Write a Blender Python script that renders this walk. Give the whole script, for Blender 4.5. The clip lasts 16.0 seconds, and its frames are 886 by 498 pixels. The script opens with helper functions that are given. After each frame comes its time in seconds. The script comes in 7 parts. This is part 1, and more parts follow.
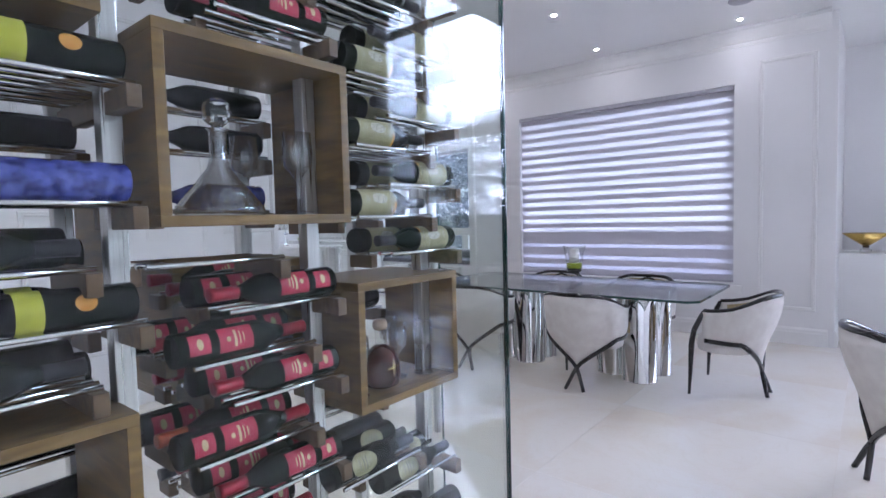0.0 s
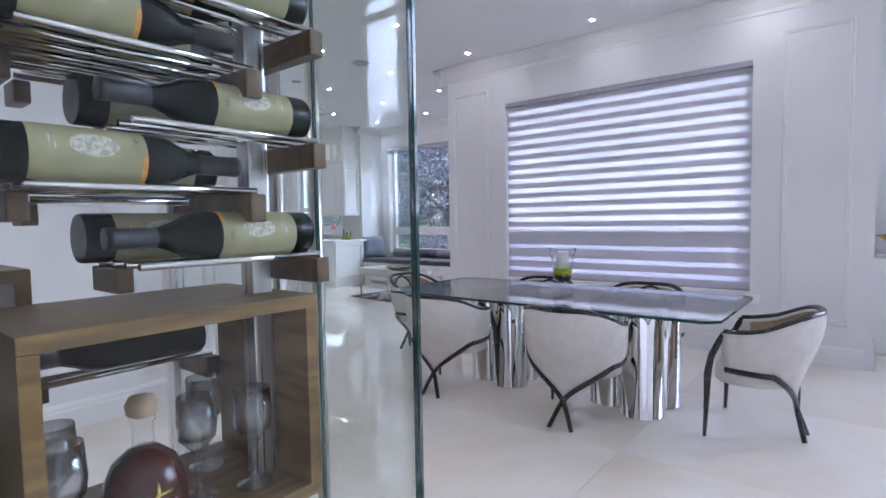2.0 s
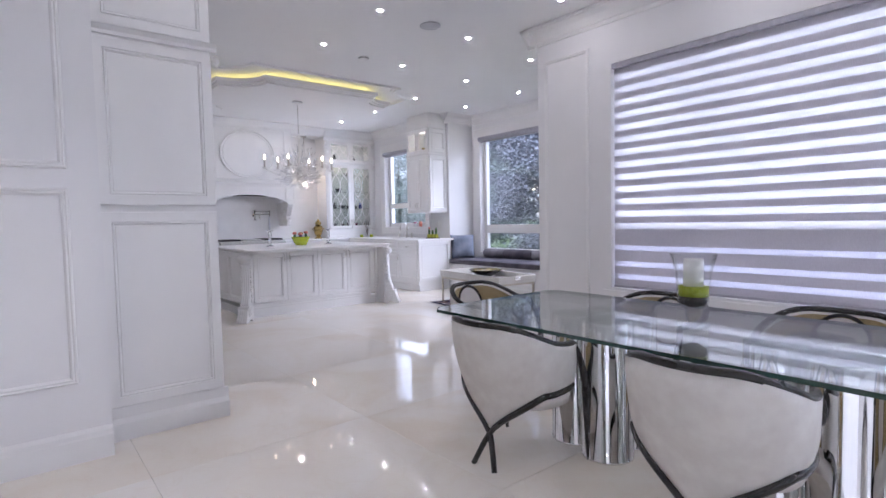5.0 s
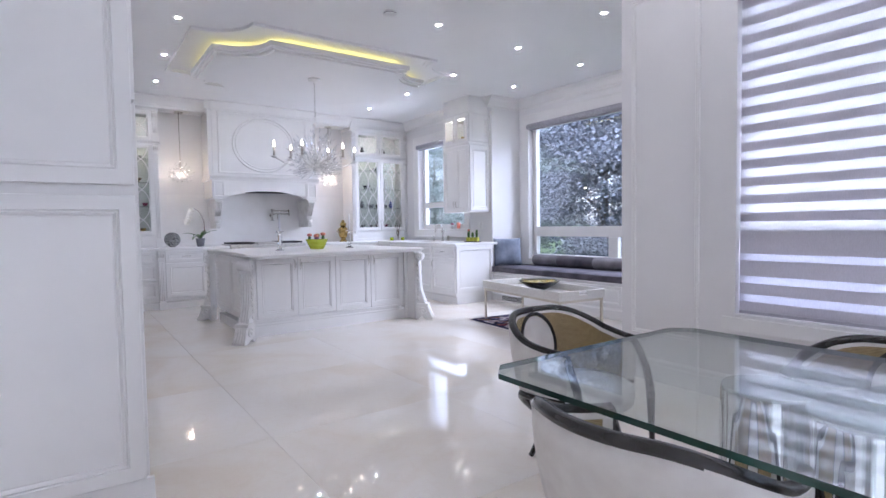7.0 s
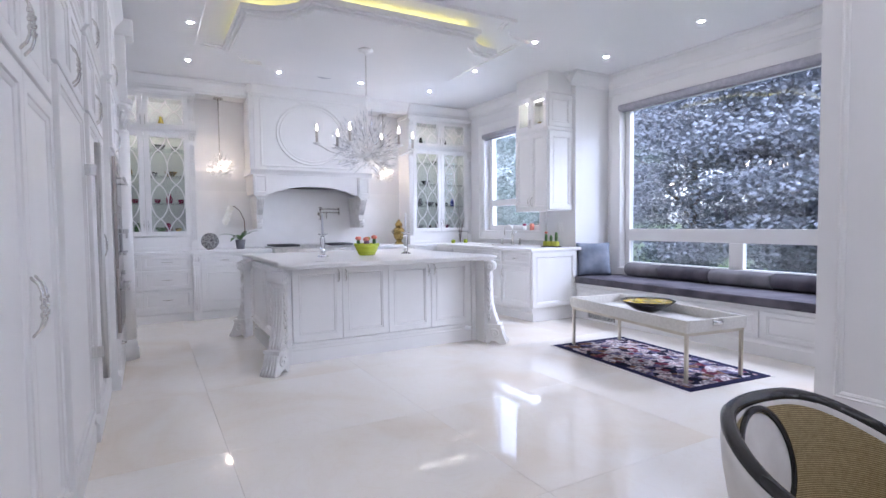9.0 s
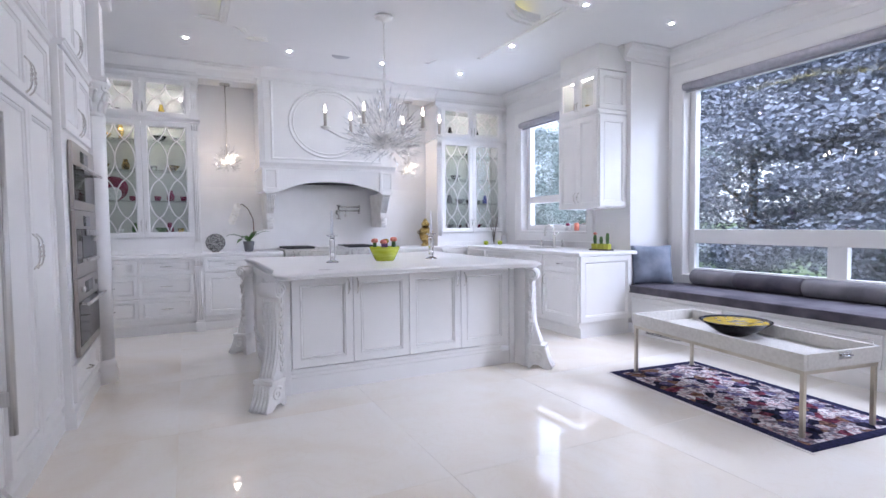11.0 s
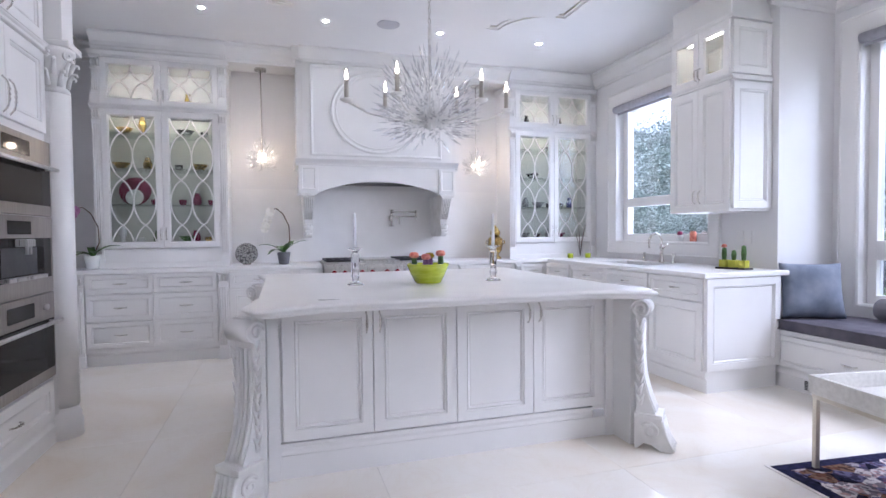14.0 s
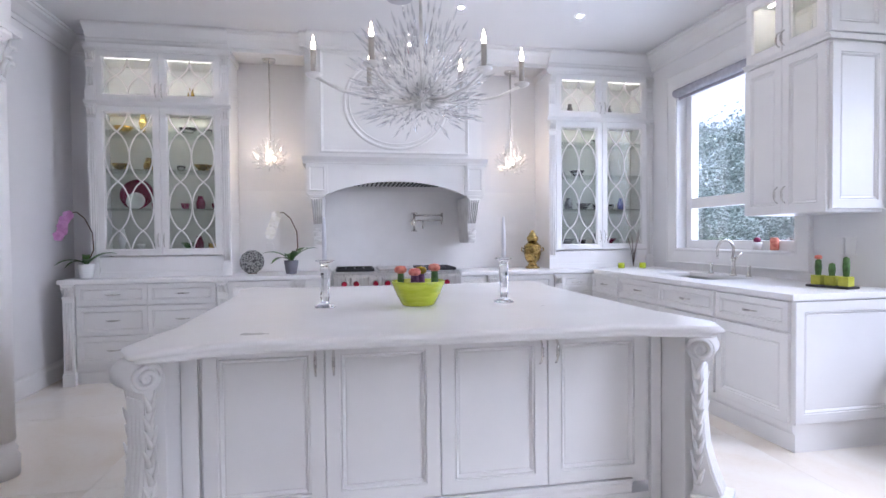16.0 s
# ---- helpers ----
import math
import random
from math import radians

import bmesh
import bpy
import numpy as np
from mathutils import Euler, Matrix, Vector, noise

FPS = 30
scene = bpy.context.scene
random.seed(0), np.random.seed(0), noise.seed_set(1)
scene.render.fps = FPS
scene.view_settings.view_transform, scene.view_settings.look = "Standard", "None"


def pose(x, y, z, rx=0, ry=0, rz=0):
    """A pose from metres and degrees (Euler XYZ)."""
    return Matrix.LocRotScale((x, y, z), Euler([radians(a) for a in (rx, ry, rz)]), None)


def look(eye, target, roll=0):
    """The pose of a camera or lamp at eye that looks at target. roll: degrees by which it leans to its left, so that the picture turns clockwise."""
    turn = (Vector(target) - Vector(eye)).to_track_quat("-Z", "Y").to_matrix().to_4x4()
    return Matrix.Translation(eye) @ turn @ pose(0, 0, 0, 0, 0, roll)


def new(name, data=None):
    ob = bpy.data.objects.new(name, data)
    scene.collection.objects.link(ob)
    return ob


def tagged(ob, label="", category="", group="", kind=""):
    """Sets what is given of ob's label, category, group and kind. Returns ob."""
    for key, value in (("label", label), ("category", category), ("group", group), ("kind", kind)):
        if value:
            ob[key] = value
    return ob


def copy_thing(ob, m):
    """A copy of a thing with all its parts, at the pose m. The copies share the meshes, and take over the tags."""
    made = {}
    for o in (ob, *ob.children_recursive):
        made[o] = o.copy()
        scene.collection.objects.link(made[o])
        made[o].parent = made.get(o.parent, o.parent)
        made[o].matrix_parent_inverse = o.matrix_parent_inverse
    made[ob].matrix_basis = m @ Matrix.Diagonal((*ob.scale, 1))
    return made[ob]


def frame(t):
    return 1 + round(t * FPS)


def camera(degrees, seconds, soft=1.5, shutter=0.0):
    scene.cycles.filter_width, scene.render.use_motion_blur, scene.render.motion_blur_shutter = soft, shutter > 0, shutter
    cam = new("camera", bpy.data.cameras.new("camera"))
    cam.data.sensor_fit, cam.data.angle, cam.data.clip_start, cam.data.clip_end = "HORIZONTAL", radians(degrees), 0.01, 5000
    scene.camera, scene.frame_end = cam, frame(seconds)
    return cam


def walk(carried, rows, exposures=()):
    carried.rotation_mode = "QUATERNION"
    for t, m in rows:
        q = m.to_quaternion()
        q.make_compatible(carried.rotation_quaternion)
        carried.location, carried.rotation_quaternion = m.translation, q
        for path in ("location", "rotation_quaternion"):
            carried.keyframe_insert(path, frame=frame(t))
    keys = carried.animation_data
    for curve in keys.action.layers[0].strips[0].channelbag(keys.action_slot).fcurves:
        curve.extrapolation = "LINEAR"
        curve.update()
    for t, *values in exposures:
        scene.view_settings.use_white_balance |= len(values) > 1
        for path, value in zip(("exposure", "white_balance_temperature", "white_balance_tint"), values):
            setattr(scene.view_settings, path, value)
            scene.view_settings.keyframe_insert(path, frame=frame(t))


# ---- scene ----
cam = camera(80.2, 16.0)
PATH = [
    (0, (0.141, 0.604, 1.326), (-1.121, 2.152, 1.216), -1.4),
    (0.5, (0.085, 0.795, 1.327), (-1.183, 2.337, 1.215), -1.4),
    (1, (0.002, 0.985, 1.317), (-1.266, 2.527, 1.208), -1.3),
    (1.5, (-0.074, 1.185, 1.309), (-1.337, 2.731, 1.198), -1.1),
    (2, (-0.166, 1.41, 1.288), (-1.421, 2.963, 1.177), -1.0),
    (2.5, (-0.264, 1.656, 1.249), (-1.527, 3.204, 1.144), -0.7),
    (3, (-0.357, 1.83, 1.24), (-1.688, 3.319, 1.134), -0.8),
    (3.5, (-0.426, 1.985, 1.261), (-1.829, 3.406, 1.15), -1.2),
    (4, (-0.489, 2.16, 1.253), (-1.961, 3.509, 1.142), -1.3),
    (6.5, (-1.526, 3.093, 1.216), (-3.127, 4.287, 1.12), -0.9),
    (7, (-1.878, 3.306, 1.194), (-3.509, 4.461, 1.104), -0.9),
    (7.5, (-2.215, 3.464, 1.205), (-3.879, 4.569, 1.117), -0.8),
    (8, (-2.532, 3.615, 1.208), (-4.226, 4.675, 1.119), -0.8),
    (8.5, (-2.809, 3.741, 1.208), (-4.531, 4.753, 1.121), -0.8),
    (9, (-3.03, 3.851, 1.233), (-4.773, 4.828, 1.14), -0.6),
    (11.5, (-4.044, 4.376, 1.236), (-5.857, 5.218, 1.149), -0.6),
    (12, (-4.272, 4.472, 1.223), (-6.104, 5.27, 1.145), -0.5),
    (12.5, (-4.471, 4.589, 1.214), (-6.328, 5.327, 1.143), -0.5),
    (13, (-4.644, 4.702, 1.221), (-6.524, 5.379, 1.149), -0.6),
    (13.5, (-4.832, 4.826, 1.219), (-6.73, 5.453, 1.157), -0.5),
    (14, (-4.984, 4.951, 1.237), (-6.895, 5.54, 1.177), -0.5),
    (14.5, (-5.136, 5.108, 1.249), (-7.058, 5.658, 1.192), -0.4),
    (15, (-5.296, 5.257, 1.248), (-7.23, 5.765, 1.197), -0.5),
    (15.5, (-5.462, 5.373, 1.263), (-7.411, 5.817, 1.215), -0.5),
    (16, (-5.601, 5.489, 1.261), (-7.567, 5.856, 1.216), -0.5),
]
walk(cam, [(t, look(eye, target, roll)) for t, eye, target, roll in PATH],
     exposures=[(0, 1.09, 5500, 21.5), (2.5, 1.13, 5520, 22), (3.2, 1.15, 5680, 22.5), (4.2, 1.18, 5800, 23), (6.5, 1.33, 5660, 21), (9, 1.49, 5580, 20.5), (12, 1.43, 5660, 20.5), (16, 1.40, 5690, 21)])

# ---- daylight: an overcast sky and a wide, weak sun ----
world = bpy.data.worlds.new("overcast_sky")
scene.world = world
world.use_nodes = True
wn = world.node_tree
sky = wn.nodes.new("ShaderNodeTexSky")
sky.sky_type, sky.sun_disc = "NISHITA", False
sky.sun_elevation, sky.sun_rotation = radians(50), radians(162)
haze = wn.nodes.new("ShaderNodeHueSaturation")
haze.inputs["Saturation"].default_value = 0.35
wn.links.new(sky.outputs["Color"], haze.inputs["Color"])
wn.links.new(haze.outputs["Color"], wn.nodes["Background"].inputs["Color"])
wn.nodes["Background"].inputs["Strength"].default_value = 0.15
sun_data = bpy.data.lights.new("sun", "SUN")
sun_data.energy, sun_data.angle, sun_data.color = 4.5, radians(30), (1.0, 0.97, 0.93)
sun = new("sun", sun_data)
sun.matrix_world = look((8, -25, 32), (0, 0, 0))


def sky_area_lamp(name, x, y, z, w, h, toward, watts):
    """Area lamp that stands in for sky light, at a window opening or outdoors beyond it."""
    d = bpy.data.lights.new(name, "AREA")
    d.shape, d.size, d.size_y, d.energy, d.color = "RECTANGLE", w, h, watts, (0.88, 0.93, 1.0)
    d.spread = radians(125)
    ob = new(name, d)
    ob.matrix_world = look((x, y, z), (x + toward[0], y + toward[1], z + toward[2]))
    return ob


sky_area_lamp("sky_light_dining", -2.29, 6.96, 1.62, 2.5, 1.95, (0, -1, 0), 5)
# added lamp panel, afloat outdoors above the bench window in place of the high sky
sky_area_lamp("sky_light_bench", -6.25, 11.2, 4.9, 5.0, 2.6, (0, -1, -0.8), 130)
sky_area_lamp("sky_light_sink", -9.69, 9.06, 1.90, 1.3, 1.5, (0, -1, 0), 14)
# added huge lamp panel, afloat beyond the trees in place of a bright sky
sky_area_lamp("sky_light_living", 9.0, 19.5, 6.5, 26.0, 10.0, (0, -1, -0.1), 5800)
# ---- materials ----
def material(name, color, rough=0.5, metal=0.0, spec=0.5, trans=0.0, ior=1.45, coat=0.0):
    m = bpy.data.materials.new(name)
    m.use_nodes = True
    b = m.node_tree.nodes["Principled BSDF"]
    b.inputs["Base Color"].default_value = (*color, 1)
    b.inputs["Roughness"].default_value = rough
    b.inputs["Metallic"].default_value = metal
    b.inputs["Specular IOR Level"].default_value = spec
    b.inputs["Transmission Weight"].default_value = trans
    b.inputs["IOR"].default_value = ior
    b.inputs["Coat Weight"].default_value = coat
    b.inputs["Coat Roughness"].default_value = 0.08
    return m


def node(m, kind, **values):
    n = m.node_tree.nodes.new(kind)
    for key, value in values.items():
        n.inputs[key].default_value = value
    return n


def wire(m, a, out, b, inp):
    m.node_tree.links.new(a.outputs[out], b.inputs[inp])


def bsdf(m):
    return m.node_tree.nodes["Principled BSDF"]


def ramp(m, stops):
    r = m.node_tree.nodes.new("ShaderNodeValToRGB")
    el = r.color_ramp.elements
    while len(el) < len(stops):
        el.new(0.5)
    for e, (p, c) in zip(el, stops):
        e.position, e.color = p, (*c, 1)
    return r


def coords(m, scale=(1, 1, 1)):
    tc = m.node_tree.nodes.new("ShaderNodeTexCoord")
    mp = m.node_tree.nodes.new("ShaderNodeMapping")
    mp.inputs["Scale"].default_value = scale
    wire(m, tc, "Object", mp, "Vector")
    return mp


def mottled(m, c1, c2, scale=4.0, detail=6.0, stretch=(1, 1, 1), lo=0.35, hi=0.65, bump=0.0, fine=60.0, rough=None):
    """Two-scale colour variation, fine relief and a little roughness wear."""
    co = coords(m, stretch)
    n1 = node(m, "ShaderNodeTexNoise", Scale=scale, Detail=detail)
    wire(m, co, "Vector", n1, "Vector")
    r = ramp(m, [(lo, c1), (hi, c2)])
    wire(m, n1, "Fac", r, "Fac")
    wire(m, r, "Color", bsdf(m), "Base Color")
    n2 = node(m, "ShaderNodeTexNoise", Scale=fine, Detail=3.0)
    wire(m, co, "Vector", n2, "Vector")
    if bump:
        b = node(m, "ShaderNodeBump", Strength=bump, Distance=0.002)
        wire(m, n2, "Fac", b, "Height")
        wire(m, b, "Normal", bsdf(m), "Normal")
    if rough:
        rr = m.node_tree.nodes.new("ShaderNodeMapRange")
        rr.inputs["To Min"].default_value, rr.inputs["To Max"].default_value = rough
        wire(m, n1, "Fac", rr, "Value")
        wire(m, rr, "Result", bsdf(m), "Roughness")
    return m


WALL = mottled(material("wall_paint", (0.8, 0.8, 0.8), 0.55), (0.77, 0.76, 0.755), (0.81, 0.80, 0.795), 1.3, bump=0.06, fine=220)
CEIL = mottled(material("ceiling_paint", (0.82, 0.82, 0.82), 0.45), (0.79, 0.785, 0.78), (0.82, 0.815, 0.81), 0.9, bump=0.05, fine=180)
PAINT = mottled(material("cabinet_lacquer", (0.82, 0.81, 0.79), 0.32), (0.79, 0.78, 0.765), (0.83, 0.82, 0.805), 2.2, bump=0.03, fine=140, rough=(0.26, 0.4))
GLAZE = mottled(material("antiqued_lacquer", (0.8, 0.79, 0.77), 0.42), (0.70, 0.685, 0.66), (0.82, 0.81, 0.79), 9.0, lo=0.3, hi=0.55, bump=0.05)
QUARTZ = mottled(material("white_quartz", (0.84, 0.83, 0.81), 0.3, coat=0.05), (0.81, 0.80, 0.785), (0.86, 0.85, 0.84), 3.0, rough=(0.24, 0.36))
# oven steel: the brown it reflects is put into its base colour
OVENSTEEL = mottled(material("bronze_tinted_steel", (0.36, 0.33, 0.30), 0.3, 1.0), (0.30, 0.27, 0.245), (0.42, 0.385, 0.35), 3.0, stretch=(40, 40, 1), rough=(0.24, 0.36))
STEEL = mottled(material("brushed_steel", (0.6, 0.59, 0.57), 0.28, 1.0), (0.52, 0.51, 0.49), (0.66, 0.65, 0.63), 3.0, stretch=(40, 40, 1), rough=(0.22, 0.36))
CHROME = mottled(material("polished_chrome", (0.8, 0.8, 0.8), 0.05, 1.0), (0.74, 0.73, 0.72), (0.82, 0.81, 0.80), 3.0, rough=(0.03, 0.07))
NICKEL = mottled(material("polished_nickel", (0.72, 0.70, 0.67), 0.14, 1.0), (0.68, 0.66, 0.63), (0.75, 0.73, 0.70), 6.0, rough=(0.1, 0.2))
GOLD = mottled(material("gilt_metal", (0.75, 0.52, 0.14), 0.22, 1.0), (0.62, 0.42, 0.11), (0.80, 0.58, 0.2), 7.0, rough=(0.15, 0.3))
BLACK = mottled(material("black_lacquer", (0.02, 0.018, 0.017), 0.22, coat=0.3), (0.012, 0.011, 0.010), (0.03, 0.026, 0.024), 8.0, rough=(0.16, 0.32))
RUBBER = mottled(material("black_gasket", (0.02, 0.025, 0.03), 0.5), (0.015, 0.02, 0.025), (0.03, 0.035, 0.04), 10.0)
LINEN = mottled(material("cream_upholstery", (0.72, 0.68, 0.63), 0.85, spec=0.2), (0.68, 0.64, 0.60), (0.76, 0.73, 0.69), 12.0, bump=0.25, fine=500)
OAK = mottled(material("dark_oak", (0.2, 0.13, 0.08), 0.42), (0.115, 0.064, 0.013), (0.25, 0.148, 0.040), 5.0, 8, (1.2, 1.2, 9), bump=0.12, fine=90, rough=(0.32, 0.5))
BRACKETWOOD = mottled(material("dark_walnut", (0.1, 0.07, 0.045), 0.45), (0.075, 0.045, 0.02), (0.17, 0.105, 0.05), 5.0, 8, (9, 1.2, 9), bump=0.1, fine=90, rough=(0.35, 0.5))
OAKH = mottled(material("dark_oak_lengthwise", (0.2, 0.13, 0.08), 0.42), (0.125, 0.073, 0.020), (0.25, 0.153, 0.048), 5.0, 8, (9, 1.2, 9), bump=0.12, fine=90, rough=(0.32, 0.5))
VELVET_D = mottled(material("charcoal_velvet", (0.09, 0.085, 0.1), 0.8, spec=0.2), (0.065, 0.06, 0.075), (0.13, 0.12, 0.14), 5.0, bump=0.2, fine=300)
VELVET_L = mottled(material("grey_velvet", (0.2, 0.2, 0.22), 0.8, spec=0.2), (0.16, 0.15, 0.17), (0.25, 0.24, 0.26), 5.0, bump=0.2, fine=300)
VELVET_B = mottled(material("blue_grey_velvet", (0.17, 0.2, 0.27), 0.75, spec=0.25), (0.16, 0.185, 0.24), (0.27, 0.30, 0.37), 6.0, bump=0.2, fine=300)
LIME = mottled(material("lime_glaze", (0.5, 0.58, 0.03), 0.25, coat=0.4), (0.42, 0.50, 0.015), (0.56, 0.63, 0.05), 9.0, (3), (1, 1, 6), bump=0.2, fine=30)
LEAF = mottled(material("plant_leaf", (0.05, 0.12, 0.02), 0.35), (0.025, 0.075, 0.012), (0.07, 0.17, 0.03), 12.0)
TERRA = mottled(material("grey_pot", (0.16, 0.16, 0.18), 0.6), (0.13, 0.13, 0.15), (0.2, 0.2, 0.22), 8.0)
WHITEPOT = mottled(material("white_ceramic", (0.8, 0.8, 0.78), 0.2), (0.76, 0.76, 0.74), (0.82, 0.82, 0.8), 8.0)
PETALW = mottled(material("white_petal", (0.85, 0.83, 0.78), 0.6), (0.8, 0.78, 0.7), (0.9, 0.88, 0.84), 30.0)
PETALP = mottled(material("pink_petal", (0.6, 0.25, 0.5), 0.6), (0.5, 0.2, 0.42), (0.7, 0.36, 0.62), 30.0)
CORAL = mottled(material("coral_cactus", (0.75, 0.2, 0.13), 0.7), (0.6, 0.13, 0.09), (0.85, 0.35, 0.25), 40.0, bump=0.4)
PURPLE = mottled(material("plum_cactus", (0.14, 0.05, 0.12), 0.7), (0.09, 0.03, 0.08), (0.22, 0.1, 0.18), 40.0, bump=0.4)
CACTUS = mottled(material("cactus_green", (0.06, 0.13, 0.03), 0.7), (0.04, 0.09, 0.02), (0.09, 0.18, 0.05), 40.0, bump=0.4)
STEM = mottled(material("brown_twig", (0.1, 0.06, 0.04), 0.8), (0.07, 0.045, 0.03), (0.15, 0.09, 0.06), 20.0)
WAX = mottled(material("white_wax", (0.82, 0.81, 0.78), 0.45), (0.79, 0.78, 0.74), (0.84, 0.83, 0.8), 9.0)
SLEEVE = mottled(material("taupe_candle_sleeve", (0.46, 0.43, 0.38), 0.5), (0.42, 0.39, 0.34), (0.5, 0.47, 0.42), 9.0)
SILVERLEAF = mottled(material("silver_leaf_metal", (0.68, 0.67, 0.65), 0.3, 0.8), (0.74, 0.73, 0.71), (0.86, 0.85, 0.83), 20.0, rough=(0.25, 0.45))
BOTTLE = mottled(material("dark_bottle_glass", (0.012, 0.014, 0.012), 0.06, spec=0.13), (0.004, 0.006, 0.004), (0.009, 0.011, 0.007), 5.0, rough=(0.05, 0.11))
BLUEGL = mottled(material("blue_bottle_glass", (0.02, 0.1, 0.45), 0.08, spec=0.7), (0.006, 0.01, 0.10), (0.10, 0.12, 0.42), 45.0, rough=(0.04, 0.09))
LAB_CREAM = mottled(material("cream_label", (0.55, 0.52, 0.38), 0.6), (0.27, 0.255, 0.125), (0.38, 0.355, 0.20), 22.0)
LAB_RED = mottled(material("red_label", (0.42, 0.03, 0.06), 0.5), (0.34, 0.02, 0.045), (0.48, 0.045, 0.08), 22.0)
LAB_YEL = mottled(material("yellow_label", (0.5, 0.5, 0.05), 0.55), (0.42, 0.42, 0.03), (0.56, 0.56, 0.08), 22.0)
INK = mottled(material("label_ink", (0.03, 0.03, 0.03), 0.6), (0.02, 0.02, 0.02), (0.05, 0.045, 0.04), 22.0)
PALEINK = mottled(material("pale_gold_ink", (0.55, 0.42, 0.2), 0.5), (0.5, 0.38, 0.16), (0.62, 0.5, 0.28), 22.0)
FOIL_R = mottled(material("red_foil", (0.3, 0.015, 0.03), 0.35, 0.4), (0.24, 0.01, 0.02), (0.36, 0.02, 0.04), 15.0)
FOIL_O = mottled(material("orange_foil", (0.55, 0.1, 0.03), 0.35, 0.3), (0.5, 0.08, 0.02), (0.6, 0.14, 0.04), 15.0)
FOIL_K = mottled(material("black_foil", (0.02, 0.02, 0.022), 0.35), (0.012, 0.012, 0.014), (0.03, 0.03, 0.033), 15.0)
BRANDY = mottled(material("dark_brandy", (0.06, 0.012, 0.006), 0.05, spec=0.7), (0.04, 0.008, 0.004), (0.09, 0.02, 0.01), 3.0)
CORK = mottled(material("cork_stopper", (0.42, 0.3, 0.2), 0.6), (0.36, 0.25, 0.16), (0.48, 0.35, 0.24), 30.0)
MOSS = mottled(material("green_filler", (0.32, 0.38, 0.02), 0.7), (0.26, 0.32, 0.01), (0.4, 0.46, 0.04), 60.0, bump=0.4)
SAND = mottled(material("dark_filler", (0.035, 0.03, 0.03), 0.7), (0.02, 0.02, 0.02), (0.06, 0.05, 0.05), 60.0, bump=0.4)
OVENGL = mottled(material("oven_black_glass", (0.02, 0.018, 0.016), 0.05, spec=0.12), (0.008, 0.007, 0.006), (0.018, 0.015, 0.013), 4.0, rough=(0.03, 0.07))
IRON = mottled(material("cast_iron", (0.02, 0.02, 0.022), 0.55), (0.015, 0.015, 0.016), (0.035, 0.035, 0.036), 30.0, bump=0.3)
KNOB = mottled(material("red_knob", (0.3, 0.01, 0.03), 0.25), (0.25, 0.008, 0.02), (0.36, 0.015, 0.04), 12.0)
PINKGL = mottled(material("cranberry_china", (0.2, 0.02, 0.06), 0.15), (0.14, 0.012, 0.04), (0.28, 0.04, 0.1), 9.0)
TREEBARK = mottled(material("tree_bark", (0.08, 0.06, 0.05), 0.9), (0.05, 0.04, 0.03), (0.12, 0.09, 0.07), 9.0, bump=0.5)
GRASS = mottled(material("lawn_grass", (0.06, 0.1, 0.03), 0.9), (0.04, 0.075, 0.02), (0.085, 0.13, 0.04), 3.0, bump=0.5)
TRAYM = mottled(material("champagne_metal", (0.52, 0.47, 0.38), 0.32, 0.75), (0.47, 0.42, 0.33), (0.58, 0.53, 0.44), 6.0, rough=(0.26, 0.4))
TRAYT = mottled(material("cream_shagreen", (0.62, 0.6, 0.56), 0.4), (0.58, 0.56, 0.52), (0.66, 0.64, 0.6), 50.0, bump=0.02)
BOWLB = mottled(material("black_glass_bowl", (0.012, 0.01, 0.014), 0.12, spec=0.25), (0.008, 0.008, 0.01), (0.025, 0.02, 0.025), 6.0)
AMBER = mottled(material("amber_glaze", (0.45, 0.3, 0.01), 0.1), (0.3, 0.19, 0.005), (0.55, 0.4, 0.03), 14.0, lo=0.3)
SCREEN = mottled(material("grey_pattern_plate", (0.35, 0.35, 0.36), 0.35, 0.3), (0.07, 0.07, 0.075), (0.34, 0.34, 0.33), 60.0, lo=0.42, hi=0.55)


def lamp_glow(name, color, strength):
    m = bpy.data.materials.new(name)
    m.use_nodes = True
    b = bsdf(m)
    b.inputs["Base Color"].default_value = (0.9, 0.9, 0.9, 1)
    b.inputs["Emission Color"].default_value = (*color, 1)
    b.inputs["Emission Strength"].default_value = strength
    return m


POT_GLOW = lamp_glow("downlight_lens", (1.0, 0.95, 0.88), 250.0)
BULB_GLOW = lamp_glow("candle_bulb", (1.0, 0.80, 0.55), 11.0)
COVE_GLOW = lamp_glow("yellow_led_strip", (1.0, 0.86, 0.25), 1.7)
SHELF_GLOW = lamp_glow("cabinet_led", (1.0, 0.9, 0.72), 8.0)
STRIP_GLOW = lamp_glow("cooker_hood_lamp", (1.0, 0.93, 0.8), 6.0)


